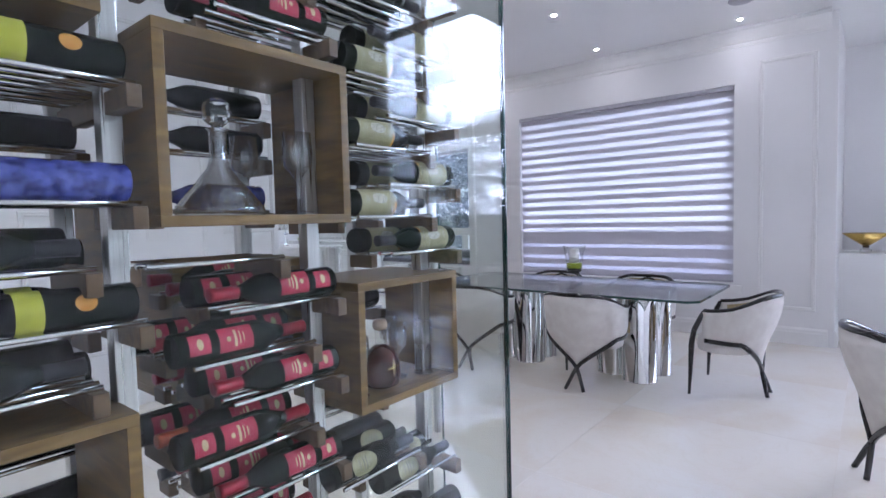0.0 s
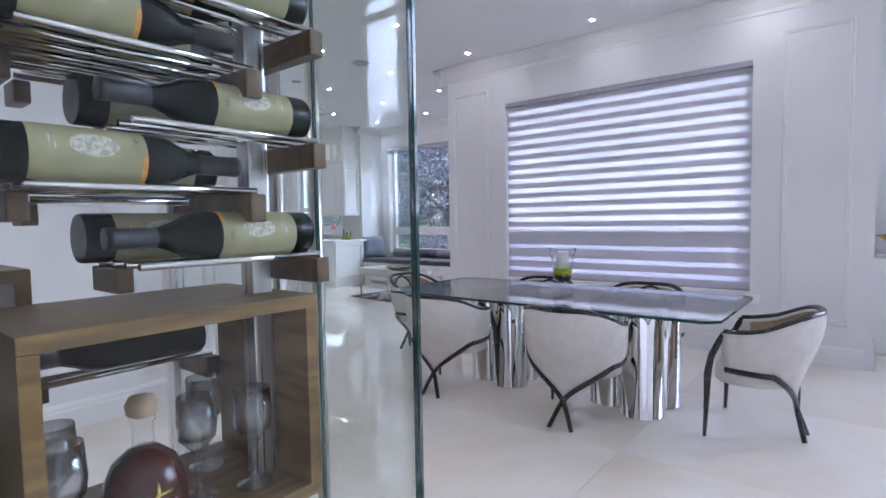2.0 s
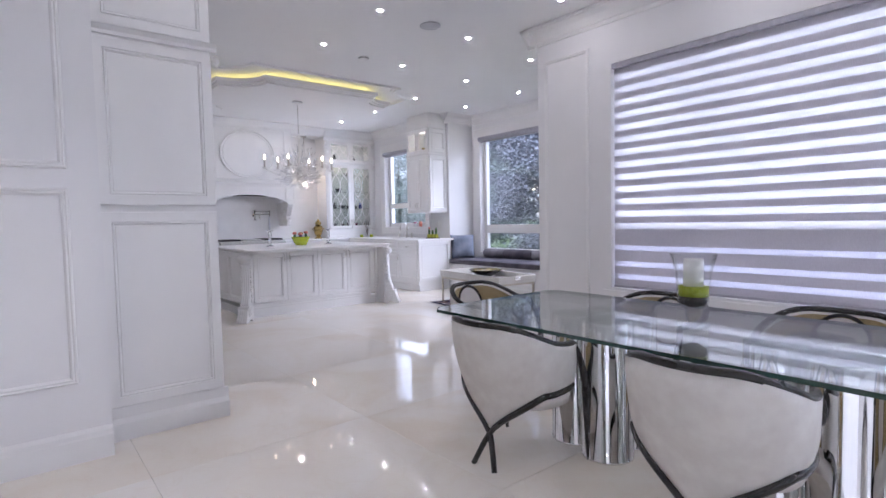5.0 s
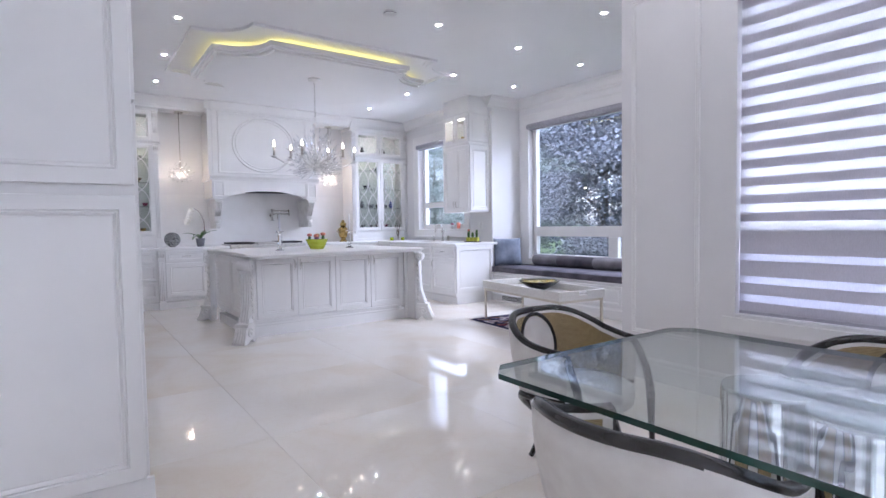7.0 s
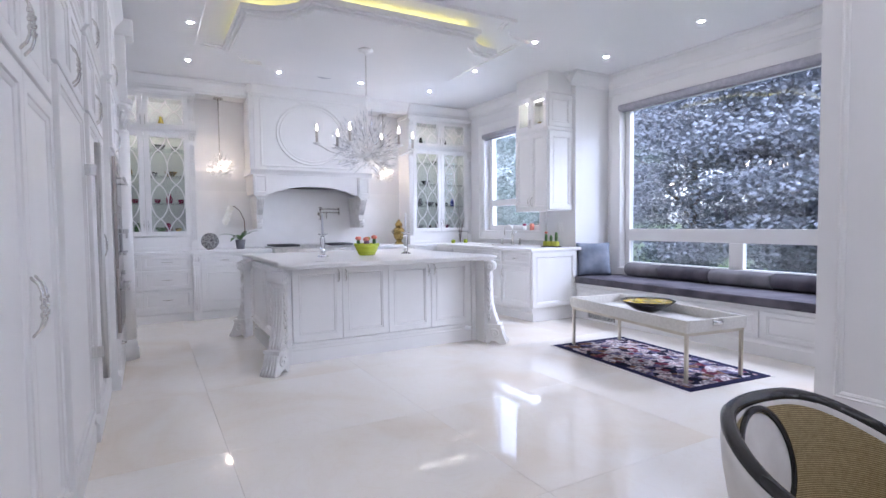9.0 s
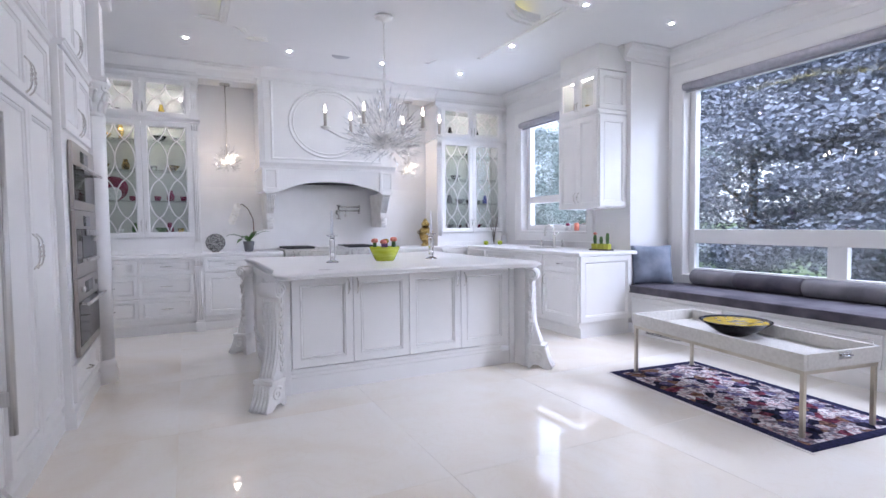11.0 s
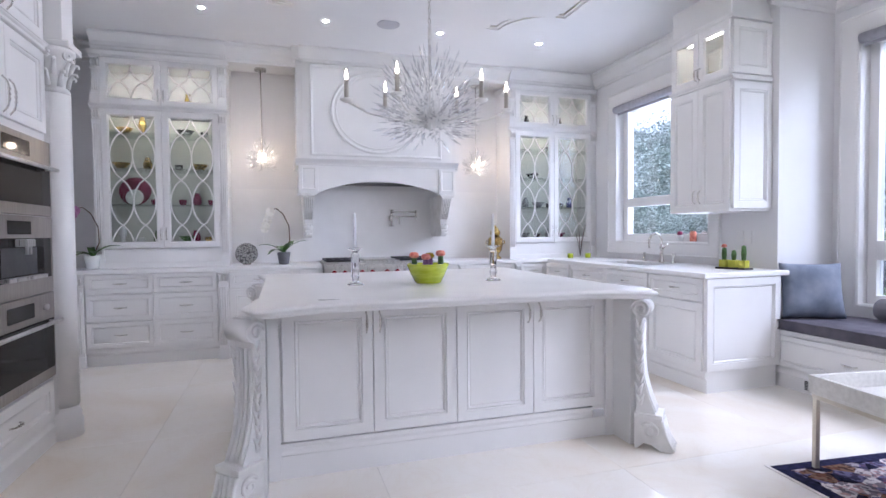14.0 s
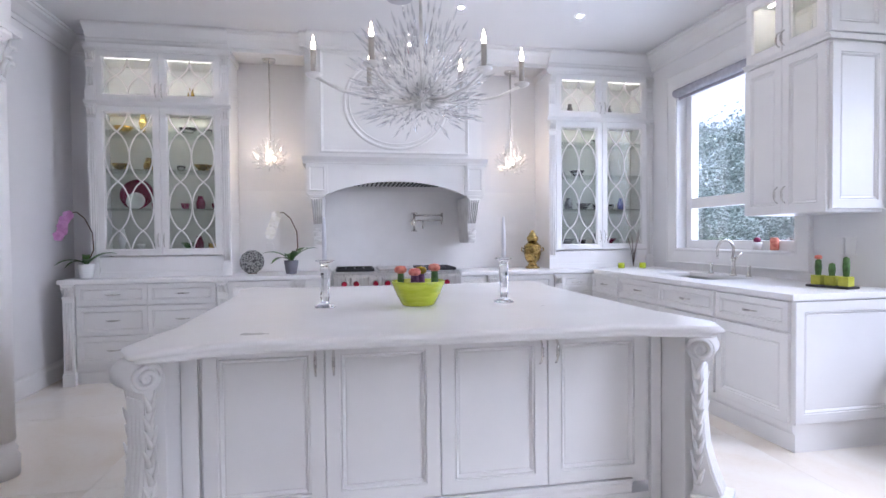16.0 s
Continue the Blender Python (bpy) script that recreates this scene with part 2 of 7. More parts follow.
def clear_glass(name, tint, gloss=0.035, rough=0.0, power=4.0):
    """Thin pane: mostly clear, with a mirror-like gloss that grows towards grazing view."""
    m = bpy.data.materials.new(name)
    m.use_nodes = True
    t = m.node_tree
    t.nodes.remove(bsdf(m))
    out = t.nodes["Material Output"]
    tr = node(m, "ShaderNodeBsdfTransparent")
    tr.inputs["Color"].default_value = (*tint, 1)
    gl = node(m, "ShaderNodeBsdfAnisotropic", Roughness=rough)
    lw = node(m, "ShaderNodeLayerWeight", Blend=0.5)
    pw = t.nodes.new("ShaderNodeMath")
    pw.operation = "POWER"
    pw.inputs[1].default_value = power
    wire(m, lw, "Facing", pw, 0)
    fr = t.nodes.new("ShaderNodeMapRange")
    fr.inputs["To Min"].default_value, fr.inputs["To Max"].default_value = gloss, 1.0
    wire(m, pw, 0, fr, "Value")
    mix = t.nodes.new("ShaderNodeMixShader")
    wire(m, fr, "Result", mix, "Fac")
    wire(m, tr, "BSDF", mix, 1)
    wire(m, gl, "BSDF", mix, 2)
    wire(m, mix, "Shader", out, "Surface")
    return m


PANE = clear_glass("window_glass", (0.92, 0.95, 0.98), 0.09)
CABGL = clear_glass("cabinet_glass", (0.93, 0.95, 0.94))
WINEGL = clear_glass("cellar_glass", (0.955, 0.977, 0.966), 0.015, power=3.7)
TABLEGL = clear_glass("table_glass", (0.925, 0.965, 0.95))
DROPGL = clear_glass("crystal_drop", (0.95, 0.955, 0.97), 0.22, 0.04, 2.0)
CRYSTAL = material("crystal", (0.96, 0.965, 0.98), 0.0, trans=1.0, ior=1.5)
GLASSEDGE = material("green_glass_edge", (0.02, 0.06, 0.05), 0.1, spec=0.7)
mottled(GLASSEDGE, (0.012, 0.035, 0.03), (0.03, 0.08, 0.065), 3.0)


def fabric_screen(name, color, see, glow):
    """Thin cloth: part open weave, part diffuse, part light passing through."""
    m = bpy.data.materials.new(name)
    m.use_nodes = True
    t = m.node_tree
    t.nodes.remove(bsdf(m))
    out = t.nodes["Material Output"]
    df = node(m, "ShaderNodeBsdfDiffuse")
    tl = node(m, "ShaderNodeBsdfTranslucent")
    tp = node(m, "ShaderNodeBsdfTransparent")
    n = node(m, "ShaderNodeTexNoise", Scale=240.0, Detail=2.0)
    wire(m, coords(m, (1, 1, 0.2)), "Vector", n, "Vector")
    r = ramp(m, [(0.3, tuple(c * 0.9 for c in color)), (0.7, color)])
    wire(m, n, "Fac", r, "Fac")
    wire(m, r, "Color", df, "Color")
    wire(m, r, "Color", tl, "Color")
    m1, m2 = t.nodes.new("ShaderNodeMixShader"), t.nodes.new("ShaderNodeMixShader")
    m1.inputs["Fac"].default_value, m2.inputs["Fac"].default_value = glow, see
    wire(m, df, "BSDF", m1, 1)
    wire(m, tl, "BSDF", m1, 2)
    wire(m, m1, "Shader", m2, 1)
    wire(m, tp, "BSDF", m2, 2)
    wire(m, m2, "Shader", out, "Surface")
    return m


BAND = fabric_screen("opaque_blind_band", (0.62, 0.6, 0.64), 0.0, 0.20)
# overlapped lower bands; the dim ground behind is put into the cloth colour too
DOUBLED_DIM = fabric_screen("doubled_blind_band", (0.72, 0.72, 0.78), 0.0, 0.45)
SHEER = fabric_screen("sheer_blind_band", (0.84, 0.84, 0.87), 0.24, 0.33)


def marble():
    """Polished cream marble; each slab shifts its veins and tone."""
    m = material("cream_marble", (0.72, 0.66, 0.58), 0.04, spec=0.75)
    oi = m.node_tree.nodes.new("ShaderNodeObjectInfo")
    tc = m.node_tree.nodes.new("ShaderNodeTexCoord")
    off = m.node_tree.nodes.new("ShaderNodeVectorMath")
    off.operation = "MULTIPLY_ADD"
    off.inputs[1].default_value = (17, 31, 7)
    wire(m, oi, "Random", off, 0)
    wire(m, tc, "Object", off, 2)
    big = node(m, "ShaderNodeTexNoise", Scale=0.9, Detail=5.0, Distortion=1.2)
    wire(m, off, "Vector", big, "Vector")
    tone = ramp(m, [(0.3, (0.82, 0.735, 0.62)), (0.5, (0.875, 0.825, 0.745)), (0.72, (0.905, 0.875, 0.825))])
    wire(m, big, "Fac", tone, "Fac")
    vein = node(m, "ShaderNodeTexNoise", Scale=2.6, Detail=8.0, Distortion=2.6)
    wire(m, off, "Vector", vein, "Vector")
    vr = ramp(m, [(0.47, (1, 1, 1)), (0.5, (0.87, 0.80, 0.70)), (0.53, (1, 1, 1))])
    wire(m, vein, "Fac", vr, "Fac")
    mx = m.node_tree.nodes.new("ShaderNodeMix")
    mx.data_type, mx.blend_type = "RGBA", "MULTIPLY"
    mx.inputs[0].default_value = 0.14
    wire(m, tone, "Color", mx, 6)
    wire(m, vr, "Color", mx, 7)
    wire(m, mx, 2, bsdf(m), "Base Color")
    rr = m.node_tree.nodes.new("ShaderNodeMapRange")
    rr.inputs["To Min"].default_value, rr.inputs["To Max"].default_value = 0.025, 0.06
    wire(m, big, "Fac", rr, "Value")
    wire(m, rr, "Result", bsdf(m), "Roughness")
    return m


MARBLE = marble()
GROUT = mottled(material("cream_grout", (0.6, 0.54, 0.46), 0.7), (0.66, 0.59, 0.49), (0.74, 0.67, 0.58), 12.0)


def cane():
    m = material("woven_cane", (0.42, 0.31, 0.15), 0.6)
    co = coords(m)
    w1 = node(m, "ShaderNodeTexWave", Scale=55.0, Distortion=0.6)
    w1.bands_direction = "Z"
    wire(m, co, "Vector", w1, "Vector")
    w2 = node(m, "ShaderNodeTexNoise", Scale=90.0, Detail=4.0)
    wire(m, co, "Vector", w2, "Vector")
    mx = m.node_tree.nodes.new("ShaderNodeMath")
    mx.operation = "MULTIPLY"
    wire(m, w1, "Fac", mx, 0)
    wire(m, w2, "Fac", mx, 1)
    r = ramp(m, [(0.1, (0.24, 0.17, 0.07)), (0.5, (0.52, 0.41, 0.22))])
    wire(m, mx, 0, r, "Fac")
    wire(m, r, "Color", bsdf(m), "Base Color")
    b = node(m, "ShaderNodeBump", Strength=0.5, Distance=0.002)
    wire(m, mx, 0, b, "Height")
    wire(m, b, "Normal", bsdf(m), "Normal")
    return m


CANE = cane()


def rug_weave():
    m = material("patchwork_wool", (0.3, 0.3, 0.3), 0.95, spec=0.1)
    co = coords(m, (1, 1, 0))
    n = node(m, "ShaderNodeTexNoise", Scale=30.0, Detail=4.0)
    wire(m, co, "Vector", n, "Vector")
    v = node(m, "ShaderNodeTexVoronoi", Scale=13.0)
    wire(m, co, "Vector", v, "Vector")
    sx = m.node_tree.nodes.new("ShaderNodeSeparateColor")
    wire(m, v, "Color", sx, "Color")
    r = ramp(m, [(0.0, (0.02, 0.02, 0.05)), (0.18, (0.36, 0.33, 0.35)), (0.30, (0.20, 0.05, 0.08)), (0.38, (0.55, 0.50, 0.50)),
                 (0.60, (0.22, 0.13, 0.09)), (0.70, (0.16, 0.15, 0.26)), (0.82, (0.70, 0.66, 0.66))])
    r.color_ramp.interpolation = "CONSTANT"
    wire(m, sx, "Red", r, "Fac")
    v2 = node(m, "ShaderNodeTexVoronoi", Scale=52.0)
    wire(m, co, "Vector", v2, "Vector")
    s2 = m.node_tree.nodes.new("ShaderNodeSeparateColor")
    wire(m, v2, "Color", s2, "Color")
    r2 = ramp(m, [(0.0, (0.16, 0.13, 0.2)), (0.34, (1, 1, 1)), (0.8, (0.6, 0.36, 0.38))])
    r2.color_ramp.interpolation = "CONSTANT"
    wire(m, s2, "Green", r2, "Fac")
    mx = m.node_tree.nodes.new("ShaderNodeMix")
    mx.data_type, mx.blend_type = "RGBA", "MULTIPLY"
    mx.inputs[0].default_value = 0.8
    wire(m, r, "Color", mx, 6)
    wire(m, r2, "Color", mx, 7)
    wire(m, mx, 2, bsdf(m), "Base Color")
    b = node(m, "ShaderNodeBump", Strength=0.5, Distance=0.003)
    wire(m, n, "Fac", b, "Height")
    wire(m, b, "Normal", bsdf(m), "Normal")
    return m


RUG = rug_weave()
NAVY = mottled(material("navy_wool", (0.02, 0.02, 0.06), 0.95, spec=0.1), (0.015, 0.015, 0.04), (0.03, 0.03, 0.08), 40.0, bump=0.4)


def foliage(name, a, b):
    m = material(name, a, 0.8, spec=0.1)
    g = m.node_tree.nodes.new("ShaderNodeNewGeometry")
    r = ramp(m, [(0.0, a), (1.0, b)])
    wire(m, g, "Random Per Island", r, "Fac")
    wire(m, r, "Color", bsdf(m), "Base Color")
    return m


# pale bluish haze over the trees is mixed into both leaf colours
FOL_A = foliage("purple_maple_leaf", (0.11, 0.125, 0.15), (0.20, 0.22, 0.265))
FOL_B = foliage("green_leaf", (0.14, 0.185, 0.175), (0.24, 0.29, 0.28))
MIRRORBACK = mottled(material("antique_mirror", (0.45, 0.46, 0.43), 0.3, 0.1), (0.62, 0.63, 0.57), (0.72, 0.73, 0.66), 3.0, rough=(0.2, 0.3))
THINGL = clear_glass("thin_glass", (0.98, 0.985, 0.985), 0.015, power=4.5)
CUTGL = clear_glass("cut_crystal", (0.90, 0.905, 0.92), 0.16, 0.06, 2.2)
BRASS = mottled(material("aged_brass", (0.42, 0.30, 0.10), 0.25, 1.0), (0.30, 0.20, 0.06), (0.50, 0.37, 0.14), 30.0, lo=0.4, hi=0.6, bump=0.3, fine=80, rough=(0.18, 0.34))
# ---- mesh tools ----
def shape():
    return bmesh.new()


def box(bm, x0, y0, z0, x1, y1, z1, bevel=0.0):
    geo = bmesh.ops.create_cube(bm, size=1.0)
    vs = geo["verts"]
    for v in vs:
        v.co = Vector((x0 + (v.co.x + 0.5) * (x1 - x0), y0 + (v.co.y + 0.5) * (y1 - y0), z0 + (v.co.z + 0.5) * (z1 - z0)))
    if bevel:
        es = list({e for v in vs for e in v.link_edges})
        bmesh.ops.bevel(bm, geom=es, offset=bevel, segments=2, profile=0.6, affect="EDGES")
    return bm


def lathe(bm, profile, cx=0.0, cy=0.0, seg=20, smooth=True, ripple=0.0, lobes=0):
    """Turns (radius, height) pairs round the upright through cx, cy."""
    rings = []
    for r, z in profile:
        ring = []
        for i in range(seg):
            a = 2 * math.pi * i / seg
            rr = max(r, 0.0003) * (1 + ripple * math.cos(lobes * a))
            ring.append(bm.verts.new((cx + rr * math.cos(a), cy + rr * math.sin(a), z)))
        rings.append(ring)
    for a, b in zip(rings, rings[1:]):
        for i in range(seg):
            f = bm.faces.new((a[i], a[(i + 1) % seg], b[(i + 1) % seg], b[i]))
            f.smooth = smooth
    for ring, flip in ((rings[0], True), (rings[-1], False)):
        bm.faces.new(ring[::-1] if flip else ring)
    return bm


def tube(bm, pts, r, seg=8, r_end=None):
    """A round bar along points, tapering to r_end."""
    pts = [Vector(p) for p in pts]
    rings, n = [], len(pts)
    side = None
    for i, p in enumerate(pts):
        d = (pts[min(i + 1, n - 1)] - pts[max(i - 1, 0)]).normalized()
        if side is None:
            side = d.cross(Vector((0, 0, 1)) if abs(d.z) < 0.9 else Vector((1, 0, 0))).normalized()
        side = (side - d * side.dot(d)).normalized()
        up = d.cross(side)
        k = r if r_end is None else r + (r_end - r) * i / (n - 1)
        rings.append([bm.verts.new(p + side * k * math.cos(2 * math.pi * j / seg) + up * k * math.sin(2 * math.pi * j / seg)) for j in range(seg)])
    for a, b in zip(rings, rings[1:]):
        for j in range(seg):
            bm.faces.new((a[j], a[(j + 1) % seg], b[(j + 1) % seg], b[j])).smooth = True
    bm.faces.new(rings[0][::-1])
    bm.faces.new(rings[-1])
    return bm


def prism(bm, poly, place, a, b):
    """An outline of (u, v) pairs drawn out from a to b; place(u, v, w) gives the point."""
    lo = [bm.verts.new(place(u, v, a)) for u, v in poly]
    hi = [bm.verts.new(place(u, v, b)) for u, v in poly]
    n = len(poly)
    for i in range(n):
        bm.faces.new((lo[i], lo[(i + 1) % n], hi[(i + 1) % n], hi[i]))
    bm.faces.new(lo[::-1])
    bm.faces.new(hi)
    return bm


def ring_panel(bm, x0, z0, x1, z1, profile, fill=True):
    """Nested rectangles (inset, y) that make a moulded door front facing -y."""
    rings = []
    for inset, y in profile:
        rings.append([bm.verts.new(p) for p in ((x0 + inset, y, z0 + inset), (x1 - inset, y, z0 + inset), (x1 - inset, y, z1 - inset), (x0 + inset, y, z1 - inset))])
    for a, b in zip(rings, rings[1:]):
        for i in range(4):
            bm.faces.new((a[i], a[(i + 1) % 4], b[(i + 1) % 4], b[i]))
    if fill:
        bm.faces.new(rings[-1])
        bm.faces.new(rings[0][::-1])
    else:
        for i in range(4):
            a, b = rings[-1], rings[0]
            bm.faces.new((a[i], a[(i + 1) % 4], b[(i + 1) % 4], b[i]))
    return bm


def finish(bm, name, mat, parent=None, label=""):
    bmesh.ops.recalc_face_normals(bm, faces=bm.faces)
    me = bpy.data.meshes.new(name)
    bm.to_mesh(me)
    bm.free()
    me.materials.append(mat)
    ob = new(name, me)
    if mat is CRYSTAL:
        ob.visible_shadow = False
    if parent:
        ob.parent = parent
    if label:
        ob["label"] = label
    return ob


def part(name, bm, mat, parent, label=""):
    return finish(bm, name, mat, parent, label)


def again(ob, parent, loc=(0, 0, 0), rz=0.0):
    """One more part on the same mesh."""
    o = new(ob.name.split(".")[0], ob.data)
    o.parent, o.location, o.rotation_euler = parent, loc, (0, 0, radians(rz))
    return o


def thing(name, loc, label, category, rz=0.0, group="", kind=""):
    e = new(name)
    e.empty_display_size = 0.1
    e.matrix_basis = pose(*loc, 0, 0, rz)
    return tagged(e, label, category, group, kind)


def structure(name, bm, mat, label, category):
    return tagged(finish(bm, name, mat), label, category, kind="structure")


DOOR = [(0, 0), (0, -0.020), (0.003, -0.023), (0.056, -0.023), (0.0575, -0.014), (0.0610, -0.014), (0.066, -0.019), (0.074, -0.012), (0.0765, -0.007), (0.0790, -0.007), (0.083, -0.009)]
DRAWER = [(0, 0), (0, -0.020), (0.003, -0.023), (0.036, -0.023), (0.0375, -0.014), (0.0405, -0.014), (0.045, -0.019), (0.051, -0.012), (0.053, -0.008), (0.0550, -0.008), (0.058, -0.010)]
SASH = [(0, 0), (0, -0.020), (0.003, -0.023), (0.052, -0.023), (0.057, -0.016), (0.062, -0.016), (0.064, 0)]


def pull(parent, x, z, y=-0.023, upright=True, length=0.11):
    """Bowed nickel pull handle with a beaded grip."""
    bm = shape()
    h = length / 2
    pts = []
    for i in range(9):
        u = -1 + 2 * i / 8
        d = -0.028 * (1 - u ** 4)
        pts.append((x, y + d, z + u * h) if upright else (x + u * h, y + d, z))
    tube(bm, pts, 0.0045, 6)
    for u in (-0.28, 0, 0.28):
        c = (x, y - 0.028, z + u * h) if upright else (x + u * h, y - 0.028, z)
        e = (0, 0, 0.006) if upright else (0.006, 0, 0)
        tube(bm, [Vector(c) - Vector(e), Vector(c) + Vector(e)], 0.0075, 6)
    return part("handle", bm, NICKEL, parent, "bowed polished nickel pull")


def door(parent, x0, z0, x1, z1, hx=None, hz=None, mat=None, name="door", profile=None):
    bm = shape()
    ring_panel(bm, x0 + 0.0015, z0 + 0.0015, x1 - 0.0015, z1 - 0.0015, profile or DOOR)
    d = part(name, bm, mat or PAINT, parent)
    if hx is not None:
        pull(d, hx, hz)
    return d


def drawer(parent, x0, z0, x1, z1):
    d = door(parent, x0, z0, x1, z1, name="drawer", profile=DRAWER)
    pull(d, (x0 + x1) / 2, (z0 + z1) / 2, -0.012, False, 0.11)
    return d


def plinth(parent, x0, x1, depth, h=0.12, out=0.012, name="plinth"):
    """Skirting of a cabinet with a small ogee on top."""
    bm = shape()
    prof = [(-out, 0), (-out, h - 0.03), (-out * 0.6, h - 0.022), (-out * 0.2, h - 0.012), (0.0, h), (depth, h), (depth, 0)]
    prism(bm, prof, lambda u, v, w: (w, u, v), x0, x1)
    return part(name, bm, PAINT, parent)


def fluted(parent, x0, x1, z0, z1, y=-0.03, capital=True, name="pilaster"):
    """Slim fluted pilaster with a plain block foot and a carved head."""
    bm = shape()
    w = x1 - x0
    box(bm, x0, y, z0, x1, 0.0, z1 - 0.12 if capital else z1, 0.003)
    k = 3
    for i in range(k):
        c = x0 + w * (i + 1) / (k + 1)
        tube(bm, [(c, y - 0.001, z0 + 0.14), (c, y - 0.001, z1 - 0.16)], w * 0.09, 6)
    box(bm, x0 - 0.006, y - 0.012, z0, x1 + 0.006, 0.0, z0 + 0.11, 0.003)
    p = part(name, bm, PAINT, parent)
    if capital:
        bm = shape()
        box(bm, x0 - 0.004, y - 0.008, z1 - 0.12, x1 + 0.004, 0.0, z1 - 0.105, 0.002)
        box(bm, x0 - 0.008, y - 0.014, z1 - 0.016, x1 + 0.008, 0.0, z1, 0.002)
        prism(bm, [(y, z1 - 0.105), (y - 0.022, z1 - 0.03), (y - 0.026, z1 - 0.016), (0, z1 - 0.016), (0, z1 - 0.105)], lambda u, v, q: (q, u, v), x0 + 0.004, x1 - 0.004)
        for i in range(3):
            c = x0 + w * (i + 0.5) / 3
            tube(bm, [(c, y - 0.012, z1 - 0.095), (c, y - 0.026, z1 - 0.05), (c, y - 0.034, z1 - 0.03)], 0.006, 5, 0.010)
        part("carved_capital", bm, GLAZE, p, "carved leaf capital, white")
    return p


def cornice(bm, x0, x1, z0, h, d0, d1, back):
    """Stepped crown moulding along x, from depth d0 at the foot to d1 at the top (towards -y)."""
    prof = [(back, z0), (-d0, z0), (-d0 - 0.006, z0 + h * 0.12), (-d0 - 0.006, z0 + h * 0.2), (-d0 - (d1 - d0) * 0.3, z0 + h * 0.42), (-d0 - (d1 - d0) * 0.75, z0 + h * 0.7),
            (-d1 + 0.006, z0 + h * 0.8), (-d1, z0 + h * 0.86), (-d1, z0 + h), (back, z0 + h)]
    return prism(bm, prof, lambda u, v, w: (w, u, v), x0, x1)


def leaf_blade(bm, base, tip, width, droop=0.0, seg=5):
    """A long strap leaf with a raised middle."""
    base, tip = Vector(base), Vector(tip)
    d = tip - base
    side = d.cross(Vector((0, 0, 1))).normalized()
    rows = []
    for i in range(seg + 1):
        u = i / seg
        w = width * math.sin(math.pi * min(1, 0.12 + 0.88 * u)) ** 0.7 if u < 1 else 0.001
        c = base + d * u + Vector((0, 0, 4 * droop * u * (1 - u)))
        rows.append([bm.verts.new(c + side * w + Vector((0, 0, w * 0.3))), bm.verts.new(c), bm.verts.new(c - side * w + Vector((0, 0, w * 0.3)))])
    for a, b in zip(rows, rows[1:]):
        for i in range(2):
            bm.faces.new((a[i], a[i + 1], b[i + 1], b[i])).smooth = True
    return bm
# ---- walls, ceiling, windows ----
ZC = 3.20          # ceiling
YD = 6.86          # dining window wall
YB = 9.40          # window wall over the bench
YS = 8.80          # sink wall
XR = -11.25        # range wall


def wall_with_hole(name, axis, at, back, a0, a1, z0, z1, hole, mat, label):
    """A wall along x (axis 'x') or y with one opening (a, z, a, z) through its thickness."""
    bm = shape()
    ha0, hz0, ha1, hz1 = hole
    for (p0, q0, p1, q1) in ((a0, z0, ha0, z1), (ha1, z0, a1, z1), (ha0, z0, ha1, hz0), (ha0, hz1, ha1, z1)):
        if p1 - p0 > 1e-4 and q1 - q0 > 1e-4:
            if axis == "x":
                box(bm, p0, min(at, back), q0, p1, max(at, back), q1)
            else:
                box(bm, min(at, back), p0, q0, max(at, back), p1, q1)
    return structure(name, bm, mat, label, "wall")


def plain_wall(name, x0, y0, x1, y1, z0, z1, label):
    return structure(name, box(shape(), x0, y0, z0, x1, y1, z1), WALL, label, "wall")


wall_with_hole("wall_north_dining", "x", YD, YD + 0.22, -4.27, -0.17, 0, ZC, (-3.58, 0.58, -0.99, 2.66), WALL, "white panelled dining room wall with a wide window")
wall_with_hole("wall_north_bench", "x", YB, YB + 0.22, -8.26, -4.27, 0, ZC, (-8.04, 0.64, -4.60, 2.785), WALL, "pale grey wall round the large picture window")
wall_with_hole("wall_north_sink", "x", YS, YS + 0.22, XR - 0.2, -8.26, 0, ZC, (-10.39, 1.13, -8.98, 2.72), WALL, "white wall with the kitchen sink window")
plain_wall("wall_bay_east", -4.45, YD, -4.27, YB + 0.22, 0, ZC, "white side wall of the window bay")
plain_wall("wall_bay_west", -8.46, YS + 0.22, -8.26, YB + 0.22, 0, ZC, "white return wall beside the window bench")
plain_wall("wall_west", XR - 0.2, 2.70, XR, YS, 0, ZC, "white wall behind the cooking range")
plain_wall("wall_south_kitchen", XR - 0.2, 2.70, -9.05, 2.92, 0, ZC, "plain white kitchen wall beside the tall cabinets")
plain_wall("wall_south_cabinets", -9.05, 2.68, -4.30, 2.88, 0, ZC, "white wall behind the tall cabinets")
plain_wall("wall_west_cellar", -4.30, -3.2, -4.10, 2.88, 0, ZC, "white panelled wall behind the wine cellar")
plain_wall("wall_east_jamb", -0.17, YD, -0.12, 8.40, 0, 6.2, "white corner wall beside the plinth recess")
plain_wall("wall_south", -4.30, -3.4, 7.2, -3.2, 0, 6.6, "plain white wall closing the living room")
plain_wall("wall_east", 7.0, -3.2, 7.2, 8.4, 0, 6.6, "plain white wall closing the living room")
wall_with_hole("wall_north_living", "x", 8.40, 8.62, -0.17, 7.2, 0, 6.6, (1.45, 0.45, 6.05, 6.35), WALL, "white living room wall with a tall window")

